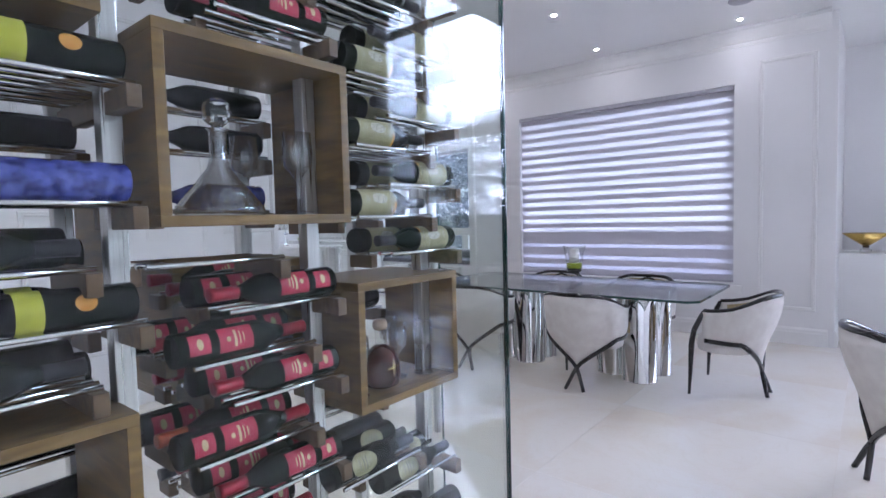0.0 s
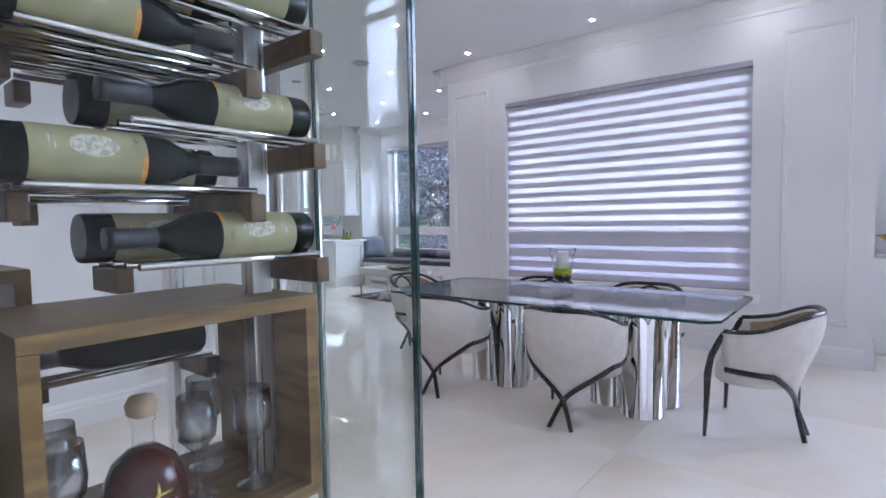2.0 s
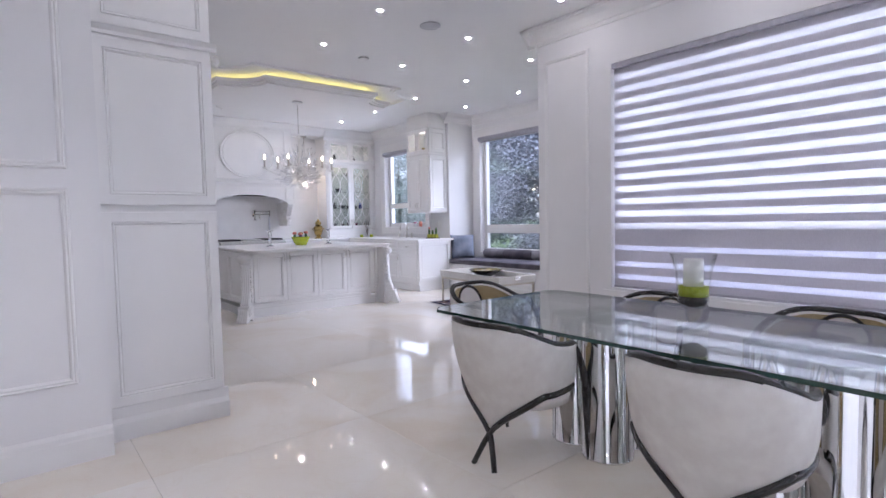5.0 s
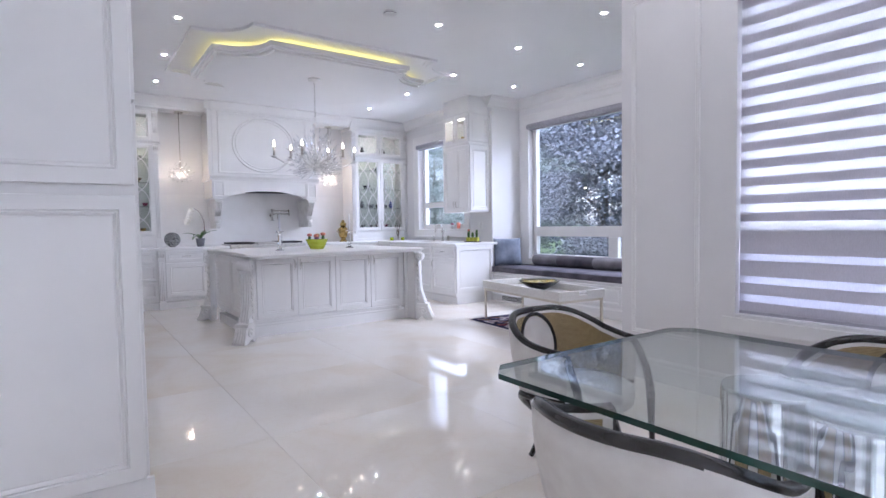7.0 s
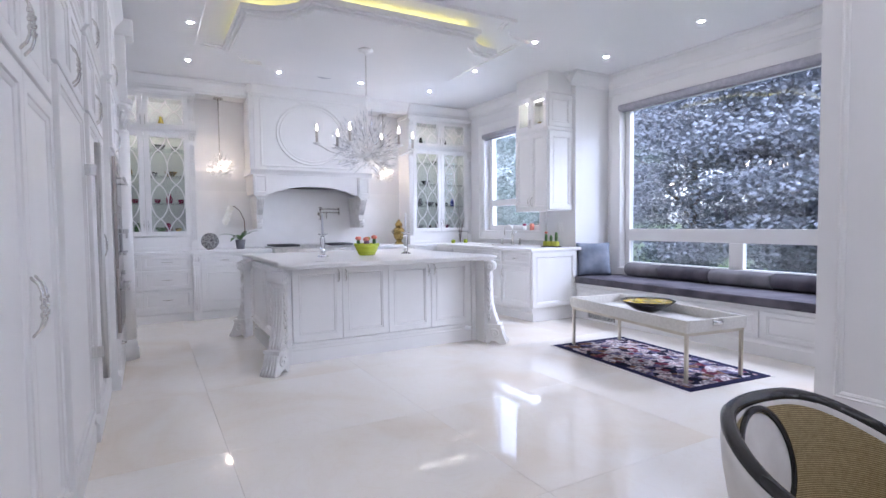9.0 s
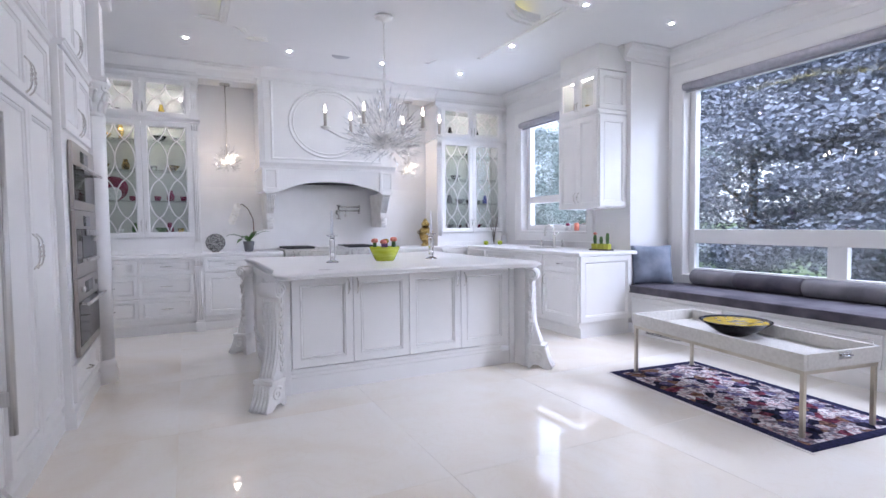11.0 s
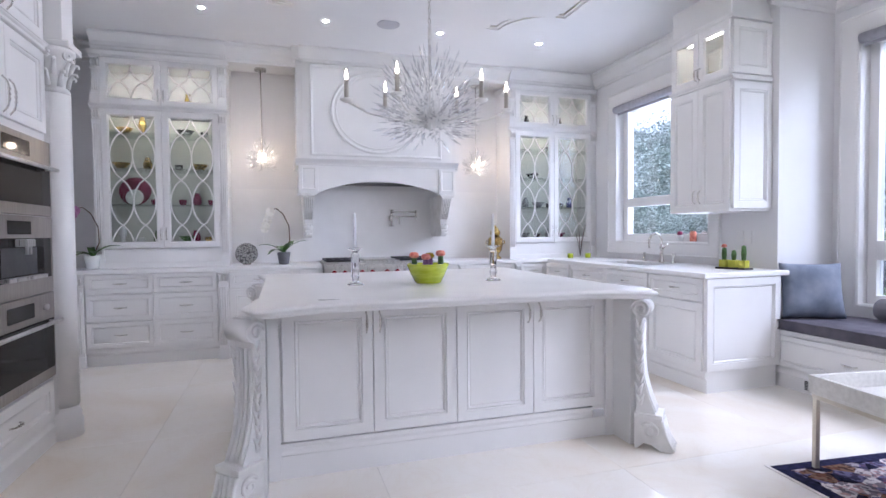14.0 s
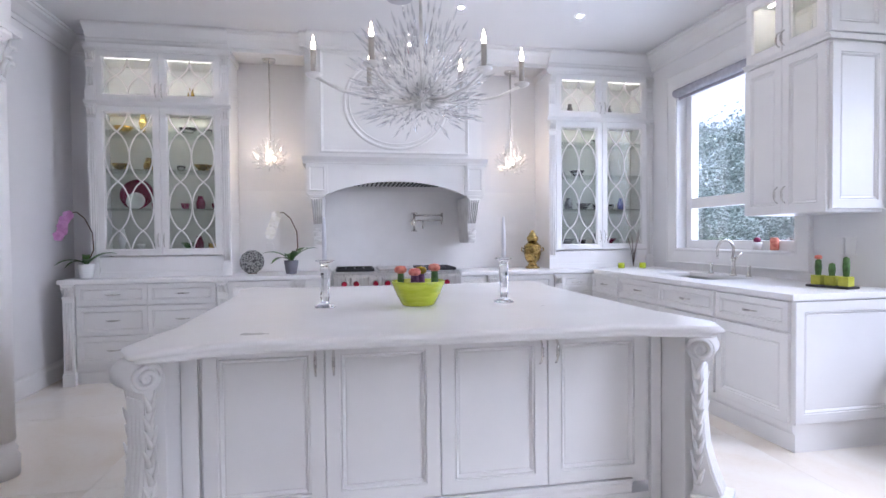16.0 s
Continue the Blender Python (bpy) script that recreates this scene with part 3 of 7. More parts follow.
# ceilings: one sheet over kitchen and dining room, a higher one over the living room
bm = shape()
box(bm, XR - 0.2, 2.70, ZC, 0.10, YB + 0.22, ZC + 0.12)
box(bm, -4.30, -3.4, ZC, 0.9, 2.70, ZC + 0.12)
structure("ceiling", bm, CEIL, "smooth white ceiling with recessed lamps", "ceiling")
structure("ceiling_living", box(shape(), 0.9, -3.4, 6.6, 7.2, 8.6, 6.7), CEIL, "plain white high ceiling", "ceiling")
bm = shape()
box(bm, 0.88, -3.2, ZC, 0.98, 8.4, 6.6)
box(bm, 0.10, 2.70, ZC, 0.9, 8.4, ZC + 0.12)
structure("ceiling_edge", bm, CEIL, "white bulkhead at the edge of the lower ceiling", "bulkhead")


def crown(name, p0, p1, out, label="white plaster crown moulding"):
    """Crown moulding from p0 to p1 along a wall; out is the way into the room."""
    bm = shape()
    p0, p1, o = Vector((*p0, 0)), Vector((*p1, 0)), Vector((*out, 0))
    prof = [(0, ZC), (0, ZC - 0.17), (0.012, ZC - 0.17), (0.016, ZC - 0.135), (0.03, ZC - 0.125), (0.07, ZC - 0.07), (0.11, ZC - 0.04), (0.115, ZC - 0.022), (0.13, ZC - 0.02), (0.13, ZC)]
    n = len(prof)
    lo = [bm.verts.new(p0 + o * u + Vector((0, 0, v))) for u, v in prof]
    hi = [bm.verts.new(p1 + o * u + Vector((0, 0, v))) for u, v in prof]
    for i in range(n - 1):
        bm.faces.new((lo[i], lo[i + 1], hi[i + 1], hi[i]))
    bm.faces.new(lo)
    bm.faces.new(hi[::-1])
    return structure(name, bm, PAINT, label, "crown moulding")


crown("trim_crown_dining", (-4.58, YD), (-0.17, YD), (0, -1))
crown("trim_crown_bay_east", (-4.45, YD - 0.13), (-4.45, YB), (-1, 0))
crown("trim_crown_bench", (-8.26, YB), (-4.45, YB), (0, -1))
crown("trim_crown_bay_west", (-8.26, YS - 0.1), (-8.26, YB), (1, 0))
crown("trim_crown_sink", (XR, YS), (-8.26, YS), (0, -1))
crown("trim_crown_west", (XR, 2.92), (XR, 3.235), (1, 0))
for k, (y0, y1) in enumerate(((4.44, 5.13), (6.87, 7.605))):
    structure("ceiling_soffit_%d" % (k + 1), box(shape(), XR, y0, 3.04, -10.90, y1, ZC), PAINT, "white soffit over the pendant lamp recess", "soffit")
    crown("trim_crown_soffit_%d" % (k + 1), (-10.90, y0), (-10.90, y1), (1, 0))
crown("trim_crown_south", (XR, 2.92), (-9.05, 2.92), (0, 1))
crown("trim_crown_cellar", (-4.10, -3.2), (-4.10, 2.88), (1, 0))


def skirting(name, p0, p1, out, h=0.17):
    bm = shape()
    p0, p1, o = Vector((*p0, 0)), Vector((*p1, 0)), Vector((*out, 0))
    prof = [(0, 0), (0.022, 0), (0.022, h - 0.05), (0.018, h - 0.04), (0.016, h - 0.02), (0.008, h - 0.008), (0.0, h)]
    lo = [bm.verts.new(p0 + o * u + Vector((0, 0, v))) for u, v in prof]
    hi = [bm.verts.new(p1 + o * u + Vector((0, 0, v))) for u, v in prof]
    for i in range(len(prof) - 1):
        bm.faces.new((lo[i], lo[i + 1], hi[i + 1], hi[i]))
    bm.faces.new(lo)
    bm.faces.new(hi[::-1])
    return structure(name, bm, PAINT, "white moulded skirting board", "baseboard")


skirting("baseboard_dining", (-4.45, YD), (-0.17, YD), (0, -1))
skirting("baseboard_jamb", (-0.12, YD), (-0.12, 8.4), (1, 0))
skirting("baseboard_cellar", (-4.10, -3.2), (-4.10, 2.88), (1, 0))
skirting("baseboard_south", (XR, 2.92), (-9.05, 2.92), (0, 1))
skirting("baseboard_recess", (0.10, 8.40), (7.0, 8.40), (0, -1))


def wall_panel(name, p0, p1, out, z0, z1):
    """Picture-frame moulding on a wall."""
    bm = shape()
    p0, p1, o = Vector((*p0, 0)), Vector((*p1, 0)), Vector((*out, 0))
    along = (p1 - p0).normalized()
    length = (p1 - p0).length
    prof = [(0, 0), (0.004, 0.012), (0.012, 0.016), (0.018, 0.010), (0.026, 0.012), (0.034, 0.006), (0.038, 0)]
    rings = []
    for inset, y in prof:
        rings.append([bm.verts.new(p0 + along * a + o * (y + 0.001) + Vector((0, 0, z))) for a, z in
                      ((inset, z0 + inset), (length - inset, z0 + inset), (length - inset, z1 - inset), (inset, z1 - inset))])
    for a, b in zip(rings, rings[1:]):
        for i in range(4):
            bm.faces.new((a[i], a[(i + 1) % 4], b[(i + 1) % 4], b[i]))
    return structure(name, bm, PAINT, "white picture-frame wall moulding", "wall moulding")


wall_panel("trim_panel_left", (-4.36, YD), (-3.82, YD), (0, -1), 0.34, 2.86)
wall_panel("trim_panel_right", (-0.76, YD), (-0.27, YD), (0, -1), 0.34, 2.86)
for i, y in enumerate((-2.6, -1.25, 0.1, 1.5)):
    wall_panel("trim_panel_cellar_%d" % (i + 1), (-4.10, y + 1.24), (-4.10, y), (1, 0), 0.42, 1.45)
    wall_panel("trim_panel_cellar_upper_%d" % (i + 1), (-4.10, y + 1.24), (-4.10, y), (1, 0), 1.55, 2.85)


def casing(name, x0, z0, x1, z1, y, w=0.10, sill=True):
    """Moulded casing round a window, on a wall that faces -y."""
    bm = shape()
    prof = [(0, 0), (0, -0.03), (0.012, -0.034), (0.02, -0.028), (w - 0.03, -0.02), (w - 0.012, -0.024), (w, -0.012), (w, 0)]
    rings = []
    for o, d in prof[::-1]:
        rings.append([bm.verts.new(p) for p in ((x0 - w + o, y + d, z0 - w + o), (x1 + w - o, y + d, z0 - w + o), (x1 + w - o, y + d, z1 + w - o), (x0 - w + o, y + d, z1 + w - o))])
    for a, b in zip(rings, rings[1:]):
        for i in range(4):
            bm.faces.new((a[i], a[(i + 1) % 4], b[(i + 1) % 4], b[i]))
    return structure(name, bm, PAINT, "white moulded window casing", "window casing")


def window_unit(name, x0, z0, x1, z1, y, bars, frame_w=0.07):
    """White window: a frame, bars given as ('h', z, t) or ('v', x, z0, z1, t), and one pane per field."""
    w = thing(name, ((x0 + x1) / 2, y, z0), "white framed window with clear panes", "window", kind="structure")
    cx = (x0 + x1) / 2
    bm = shape()
    f = frame_w
    for (a, b, c, d) in ((x0, z0, x0 + f, z1), (x1 - f, z0, x1, z1), (x0 + f, z0, x1 - f, z0 + f), (x0 + f, z1 - f, x1 - f, z1)):
        box(bm, a - cx, -0.03, b - z0, c - cx, 0.05, d - z0, 0.004)
    part("window_frame", bm, PAINT, w)
    zs = [z0 + f] + [v for b in bars if b[0] == "h" for v in (b[1] - b[2] / 2, b[1] + b[2] / 2)] + [z1 - f]
    for b in bars:
        bm = shape()
        if b[0] == "h":
            box(bm, x0 + f - cx, -0.028, b[1] - b[2] / 2 - z0, x1 - f - cx, 0.045, b[1] + b[2] / 2 - z0, 0.004)
        else:
            box(bm, b[1] - b[4] / 2 - cx, -0.026, b[2] - z0, b[1] + b[4] / 2 - cx, 0.043, b[3] - z0, 0.004)
        part("glazing_bar", bm, PAINT, w)
    for i in range(0, len(zs), 2):
        p = part("pane", box(shape(), x0 + f - cx, 0.008, zs[i] - z0, x1 - f - cx, 0.016, zs[i + 1] - z0), PANE, w)
        p.visible_shadow = False
    return w


casing("window_casing_bench", -8.04, 0.64, -4.60, 2.785, YB, 0.16)
window_unit("window_bench", -8.04, 0.64, -4.60, 2.785, YB + 0.12, [("h", 1.07, 0.155), ("v", -6.50, 0.71, 0.992, 0.16)])
casing("window_casing_sink", -10.39, 1.13, -8.98, 2.72, YS, 0.15)
window_unit("window_sink", -10.39, 1.13, -8.98, 2.72, YS + 0.12, [("h", 1.575, 0.10)], 0.08)
window_unit("window_dining", -3.58, 0.58, -0.99, 2.66, YD + 0.14, [("h", 1.15, 0.08)])
wl = window_unit("window_living", 1.45, 0.45, 6.05, 6.35, 8.50, [("h", 2.93, 0.18), ("h", 5.10, 0.14), ("v", 5.02, 0.5, 6.3, 0.22), ("v", 2.48, 0.5, 6.3, 0.22)])


def arch_infill(parent, x0, x1, z0, z1):
    """White board over a window light, cut by a round arch."""
    bm = shape()
    c, r = (x0 + x1) / 2, (x1 - x0) / 2 - 0.03
    curve = [(c + r * math.cos(math.pi * k / 16), z0 + min(r, z1 - z0 - 0.03) * math.sin(math.pi * k / 16)) for k in range(17)]
    prism(bm, [(x1, z0), (x1, z1), (x0, z1), (x0, z0)] + curve[::-1], lambda u, v, q: (u - 3.75, q, v - 0.45), -0.02, 0.0)
    return part("arch_infill", bm, PAINT, parent)


for x0, x1 in ((5.13, 5.98), (2.59, 4.91), (1.52, 2.37)):
    arch_infill(wl, x0, x1, 5.17, 6.28)


def roller(name, x0, x1, z, y, drop):
    r = thing(name, ((x0 + x1) / 2, y, z), "rolled-up grey fabric window blind", "blind")
    h = (x1 - x0) / 2
    bm = shape()
    tube(bm, [(-h, 0, 0), (h, 0, 0)], 0.042, 14)
    part("fabric_roll", bm, VELVET_ROLL, r)
    part("hem_bar", box(shape(), -h, 0.028, -drop, h, 0.04, 0.0, 0.004), VELVET_ROLL, r)
    return r


VELVET_ROLL = mottled(material("grey_blind_cloth", (0.42, 0.41, 0.45), 0.8), (0.38, 0.37, 0.41), (0.46, 0.45, 0.49), 20.0, bump=0.15, fine=300)
roller("roller_blind", -8.02, -4.62, 2.745, YB - 0.04, 0.06)
roller("roller_blind", -10.37, -8.99, 2.67, YS - 0.04, 0.06)


def zebra_blind():
    """Dining blind of alternating opaque and sheer bands, with cassette and hem."""
    b = thing("zebra_blind", (-2.285, YD + 0.045, 0.58), "lowered zebra blind with grey and sheer bands", "blind")
    w = 2.575 / 2
    bm = shape()
    box(bm, -w - 0.004, -0.045, 2.03, w + 0.004, 0.03, 2.078, 0.008)
    part("cassette", bm, VELVET_ROLL, b)
    top, n = 2.03, 13
    pitch = (top - 0.55) / n
    band = shape()
    box(band, -w, -0.001, 0, w, 0.001, pitch * 0.50)
    first = part("opaque_band", band, BAND, b)
    thin = shape()
    box(thin, -w, 0.0, 0, w, 0.0012, pitch * 0.50)
    sheer = part("sheer_band", thin, SHEER, b)
    first.location.z = top - pitch * 0.50
    sheer.location.z = top - pitch
    for i in range(1, n):
        again(first, b, (0, 0, top - pitch * i - pitch * 0.50))
        again(sheer, b, (0, 0, top - pitch * (i + 1)))
    z = 0.55
    for k, (h, mat, nm) in enumerate(((0.15, BAND, "opaque_band"), (0.045, DOUBLED_DIM, "sheer_band"), (0.10, BAND, "opaque_band"), (0.05, DOUBLED_DIM, "sheer_band"), (0.07, BAND, "opaque_band"), (0.05, DOUBLED_DIM, "sheer_band"), (0.06, BAND, "opaque_band"))):
        part(nm, box(shape(), -w, -0.001, z - h, w, 0.001, z), mat, b)
        z -= h
    part("hem_bar", box(shape(), -w, -0.008, z - 0.02, w, 0.008, z, 0.004), VELVET_ROLL, b)
    return b


zebra_blind()
bm = shape()
box(bm, -3.66, YD - 0.02, 0.47, -0.91, YD, 0.56, 0.005)
structure("window_sill_dining", bm, PAINT, "white moulded apron under the dining window", "window sill")

# ---- dropped ceiling panel with a lit cove ----
def cloud_outline(grow):
    """Rectangle whose four corners are cut by a step and a hollow curve."""
    x0, x1, y0, y1 = -9.44 - grow, -7.48 + grow, 4.655 - grow, 7.20 + grow
    pts = []
    for cx, cy, sx, sy in ((x1, y0, -1, 1), (x1, y1, -1, -1), (x0, y1, 1, -1), (x0, y0, 1, 1)):
        run = []
        k = 0.42
        run.append((cx + sx * k, cy))
        for i in range(7):
            a = math.pi / 2 * i / 6
            run.append((cx + sx * k * math.cos(a), cy + sy * (0.06 + k * math.sin(a))))
        run.append((cx, cy + sy * (k + 0.10)))
        if (sx, sy) in ((-1, -1), (1, 1)):
            run.reverse()
        pts += run
    return pts


def slab(bm, poly, z0, z1):
    return prism(bm, poly, lambda u, v, w: (u, v, w), z0, z1)


bm = shape()
slab(bm, cloud_outline(0.0), 3.05, 3.075)
slab(bm, cloud_outline(0.03), 3.075, 3.095)
slab(bm, cloud_outline(0.055), 3.095, 3.145)
slab(bm, cloud_outline(-0.16), 3.145, ZC)
structure("ceiling_panel", bm, CEIL, "white dropped ceiling panel with curved corners", "ceiling panel")
bm = shape()
outer, inner = cloud_outline(0.30), cloud_outline(0.25)
for a, b in zip((outer, inner), (inner, cloud_outline(0.22))):
    z = ZC - 0.03 if a is outer else ZC - 0.015
    va = [bm.verts.new((*p, z)) for p in a]
    vb = [bm.verts.new((*p, z)) for p in b]
    vc = [bm.verts.new((*p, ZC)) for p in a]
    vd = [bm.verts.new((*p, ZC)) for p in b]
    n = len(va)
    for i in range(n):
        j = (i + 1) % n
        bm.faces.new((va[i], va[j], vb[j], vb[i]))
        bm.faces.new((va[i], va[j], vc[j], vc[i]))
        bm.faces.new((vb[i], vb[j], vd[j], vd[i]))
structure("trim_ceiling_ring", bm, CEIL, "stepped plaster moulding round the ceiling panel", "ceiling moulding")
bm = shape()
tube(bm, [(x, y, 3.157) for x, y in cloud_outline(-0.06)] + [(*cloud_outline(-0.06)[0], 3.157)], 0.010, 6)
tagged(finish(bm, "led_strip", COVE_GLOW), "glowing yellow led strip in the ceiling cove", "led strip")
# ---- kitchen: range wall ----
def lattice(bm, x0, z0, x1, z1, cells, y=-0.014, r=0.0075):
    """Interlaced curved glazing bars: two waves that cross, with a half wave at each side."""
    w, h = x1 - x0, z1 - z0
    cx = (x0 + x1) / 2
    n = int(cells * 12)
    for sign in (1, -1):
        for off in (-0.25, 0.25):
            pts = []
            for i in range(n + 1):
                u = i / n
                q = math.sin(math.pi * cells * (u - 0.5))
                x = cx + off * w + sign * w * 0.25 * math.copysign(abs(q) ** 0.68, q)
                pts.append((x, y, z0 + h * u))
            tube(bm, pts, r, 5)
    return bm


def vessel(name, loc, profile, mat, label, category, seg=14, group=""):
    ob = tagged(finish(lathe(shape(), profile, seg=seg), name, mat), label, category, group)
    ob.location = loc
    return ob


def glass_hutch(y0, y1):
    """Dresser upper part: two tall latticed doors, two small ones over them, lit inside."""
    w = y1 - y0
    depth = 0.395
    h = thing("display_hutch", (-10.85, y0, 0.92), "white glazed display hutch with curved latticework, lit inside", "hutch", 90, "glazed hutches")
    bm = shape()
    box(bm, 0, depth - 0.015, 0, w, depth - 0.002, 2.05)
    part("back_panel", bm, PAINT, h)
    for a in (0.0, w - 0.03):
        part("side_panel", box(shape(), a, 0.0, 0, a + 0.03, depth - 0.015, 2.05), PAINT, h)
    for z in (0.02, 0.20, 1.545, 2.01):
        part("fixed_shelf", box(shape(), 0.03, 0.0, z, w - 0.03, depth - 0.015, z + 0.04), PAINT, h)
    part("mirror_back", box(shape(), 0.031, depth - 0.019, 0.245, w - 0.031, depth - 0.0155, 1.54), MIRRORBACK, h, "antiqued mirror back")
    bm = shape()
    box(bm, 0.03, -0.004, 0.0, w - 0.03, 0.0, 0.185)
    box(bm, 0.0, -0.022, 0.0, w, -0.004, 0.05, 0.003)
    part("base_panel", bm, PAINT, h)
    p = 0.075
    for a in (0.0, w - p):
        fluted(h, a, a + p, 0.0, 1.56, -0.02)
        fluted(h, a, a + p, 1.585, 2.05, -0.02, capital=True)
    bm = shape()
    cornice(bm, -0.02, w + 0.02, 1.555, 0.04, 0.012, 0.045, 0.0)
    part("mid_moulding", bm, PAINT, h)
    bm = shape()
    cornice(bm, -0.02, w + 0.02, 2.05, 0.055, 0.012, 0.05, depth)
    part("cornice", bm, PAINT, h)
    bm = shape()
    box(bm, 0.0, -0.004, 2.105, w, depth - 0.002, 2.276)
    cornice(bm, 0.0, w, 2.13, 0.146, 0.008, 0.10, 0.0)
    part("frieze", bm, PAINT, h)
    m = w / 2
    for (a, b, hx) in ((p, m, m - 0.025), (m, w - p, m + 0.025)):
        for z0, z1, cells in ((0.195, 1.55, 2.72), (1.60, 2.045, 1.0)):
            bm = shape()
            ring_panel(bm, a + 0.002, z0, b - 0.002, z1, SASH, fill=False)
            d = part("glass_door", bm, PAINT, h)
            g = part("pane", box(shape(), a + 0.05, -0.008, z0 + 0.05, b - 0.05, -0.004, z1 - 0.05), CABGL, d)
            g.visible_shadow = False
            part("lattice", lattice(shape(), a + 0.065, z0 + 0.063, b - 0.065, z1 - 0.063, cells), PAINT, d)
            pull(d, hx, z0 + (0.14 if z1 < 1.6 else 0.10), length=0.12)
    for z in (0.62, 0.98, 1.33):
        s = part("glass_shelf", box(shape(), 0.032, 0.02, z, w - 0.032, depth - 0.02, z + 0.008), CABGL, h)
        s.visible_shadow = False
    for z in (1.535, 2.0):
        part("led_bar", box(shape(), 0.1, 0.05, z, w - 0.1, 0.065, z + 0.006), SHELF_GLOW, h)
    return h


glass_hutch(3.235, 4.44)
glass_hutch(7.605, YS - 0.003)


def base_unit(loc, rz, w, rows, label, depth=0.55, h=0.88, doors=(), pil=(), group="base cabinets"):
    """A base cabinet: rows of drawers as (x0, z0, x1, z1), doors as (x0, z0, x1, z1, handle side)."""
    c = thing("base_cabinet", loc, label, "cabinet", rz, group)
    bm = shape()
    box(bm, 0, 0.0, 0.13, w, depth, h)
    part("carcass", bm, PAINT, c)
    plinth(c, 0, w, depth, 0.13, -0.02)
    for r in rows:
        drawer(c, *r)
    for x0, z0, x1, z1, side in doors:
        door(c, x0, z0, x1, z1, (x1 - 0.035) if side > 0 else (x0 + 0.035), z1 - 0.10)
    for a, b in pil:
        fluted(c, a, b, 0.0, h, -0.035)
    return c


XB = -10.66
# under the first hutch: two stacks of three drawers between pilasters
base_unit((XB, 3.10, 0), 90, 1.34, [(0.10 + i * 0.57, z0, 0.10 + (i + 1) * 0.57, z1) for i in (0, 1) for z0, z1 in ((0.17, 0.42), (0.43, 0.68), (0.69, 0.875))],
          "white base cabinet with six small drawers", pil=((0.0, 0.09), (1.25, 1.34)))
base_unit((XB, 4.44, 0), 90, 0.60, [(0.01, 0.70, 0.59, 0.875)], "white base cabinet with one drawer over a door", doors=((0.01, 0.17, 0.59, 0.69, 1),))
base_unit((XB, 5.04, 0), 90, 0.33, [(0.09, 0.70, 0.33, 0.875)], "narrow white base cabinet beside the range", doors=((0.09, 0.17, 0.33, 0.69, 1),), pil=((0.0, 0.08),))
base_unit((XB, 6.60, 0), 90, 0.36, [(0.0, 0.70, 0.27, 0.875)], "narrow white base cabinet beside the range", doors=((0.0, 0.17, 0.27, 0.69, -1),), pil=((0.28, 0.36),))
base_unit((XB, 6.96, 0), 90, 0.62, [(0.01, 0.70, 0.61, 0.875)], "white base cabinet with one drawer over a door", doors=((0.01, 0.17, 0.61, 0.69, -1),))
base_unit((XB, 7.58, 0), 90, 0.42, [(0.08, 0.70, 0.41, 0.875)], "white corner base cabinet with one drawer", doors=((0.08, 0.17, 0.41, 0.69, -1),), pil=((0.0, 0.07),))


def worktop(name, pieces, label):
    bm = shape()
    for x0, y0, x1, y1 in pieces:
        box(bm, x0, y0, 0.88, x1, y1, 0.92, 0.008)
    return tagged(finish(bm, name, QUARTZ), label, "worktop")


worktop("worktop", [(XR, 3.06, XB + 0.04, 5.365)], "white quartz worktop under the first hutch")
worktop("worktop", [(XR, 6.605, XB + 0.04, 8.0), (XR, 8.004, -9.96, YS), (-9.956, 8.0 - 0.03, -9.16, 8.20), (-9.956, 8.62, -9.16, YS), (-9.156, 8.0 - 0.03, -8.15, YS)], "white quartz corner worktop with an undermounted sink")

# splashback
structure("wall_splashback", box(shape(), XR, 4.44, 0.925, XR + 0.012, 7.64, 1.75), QUARTZ, "white polished stone splashback", "splashback")


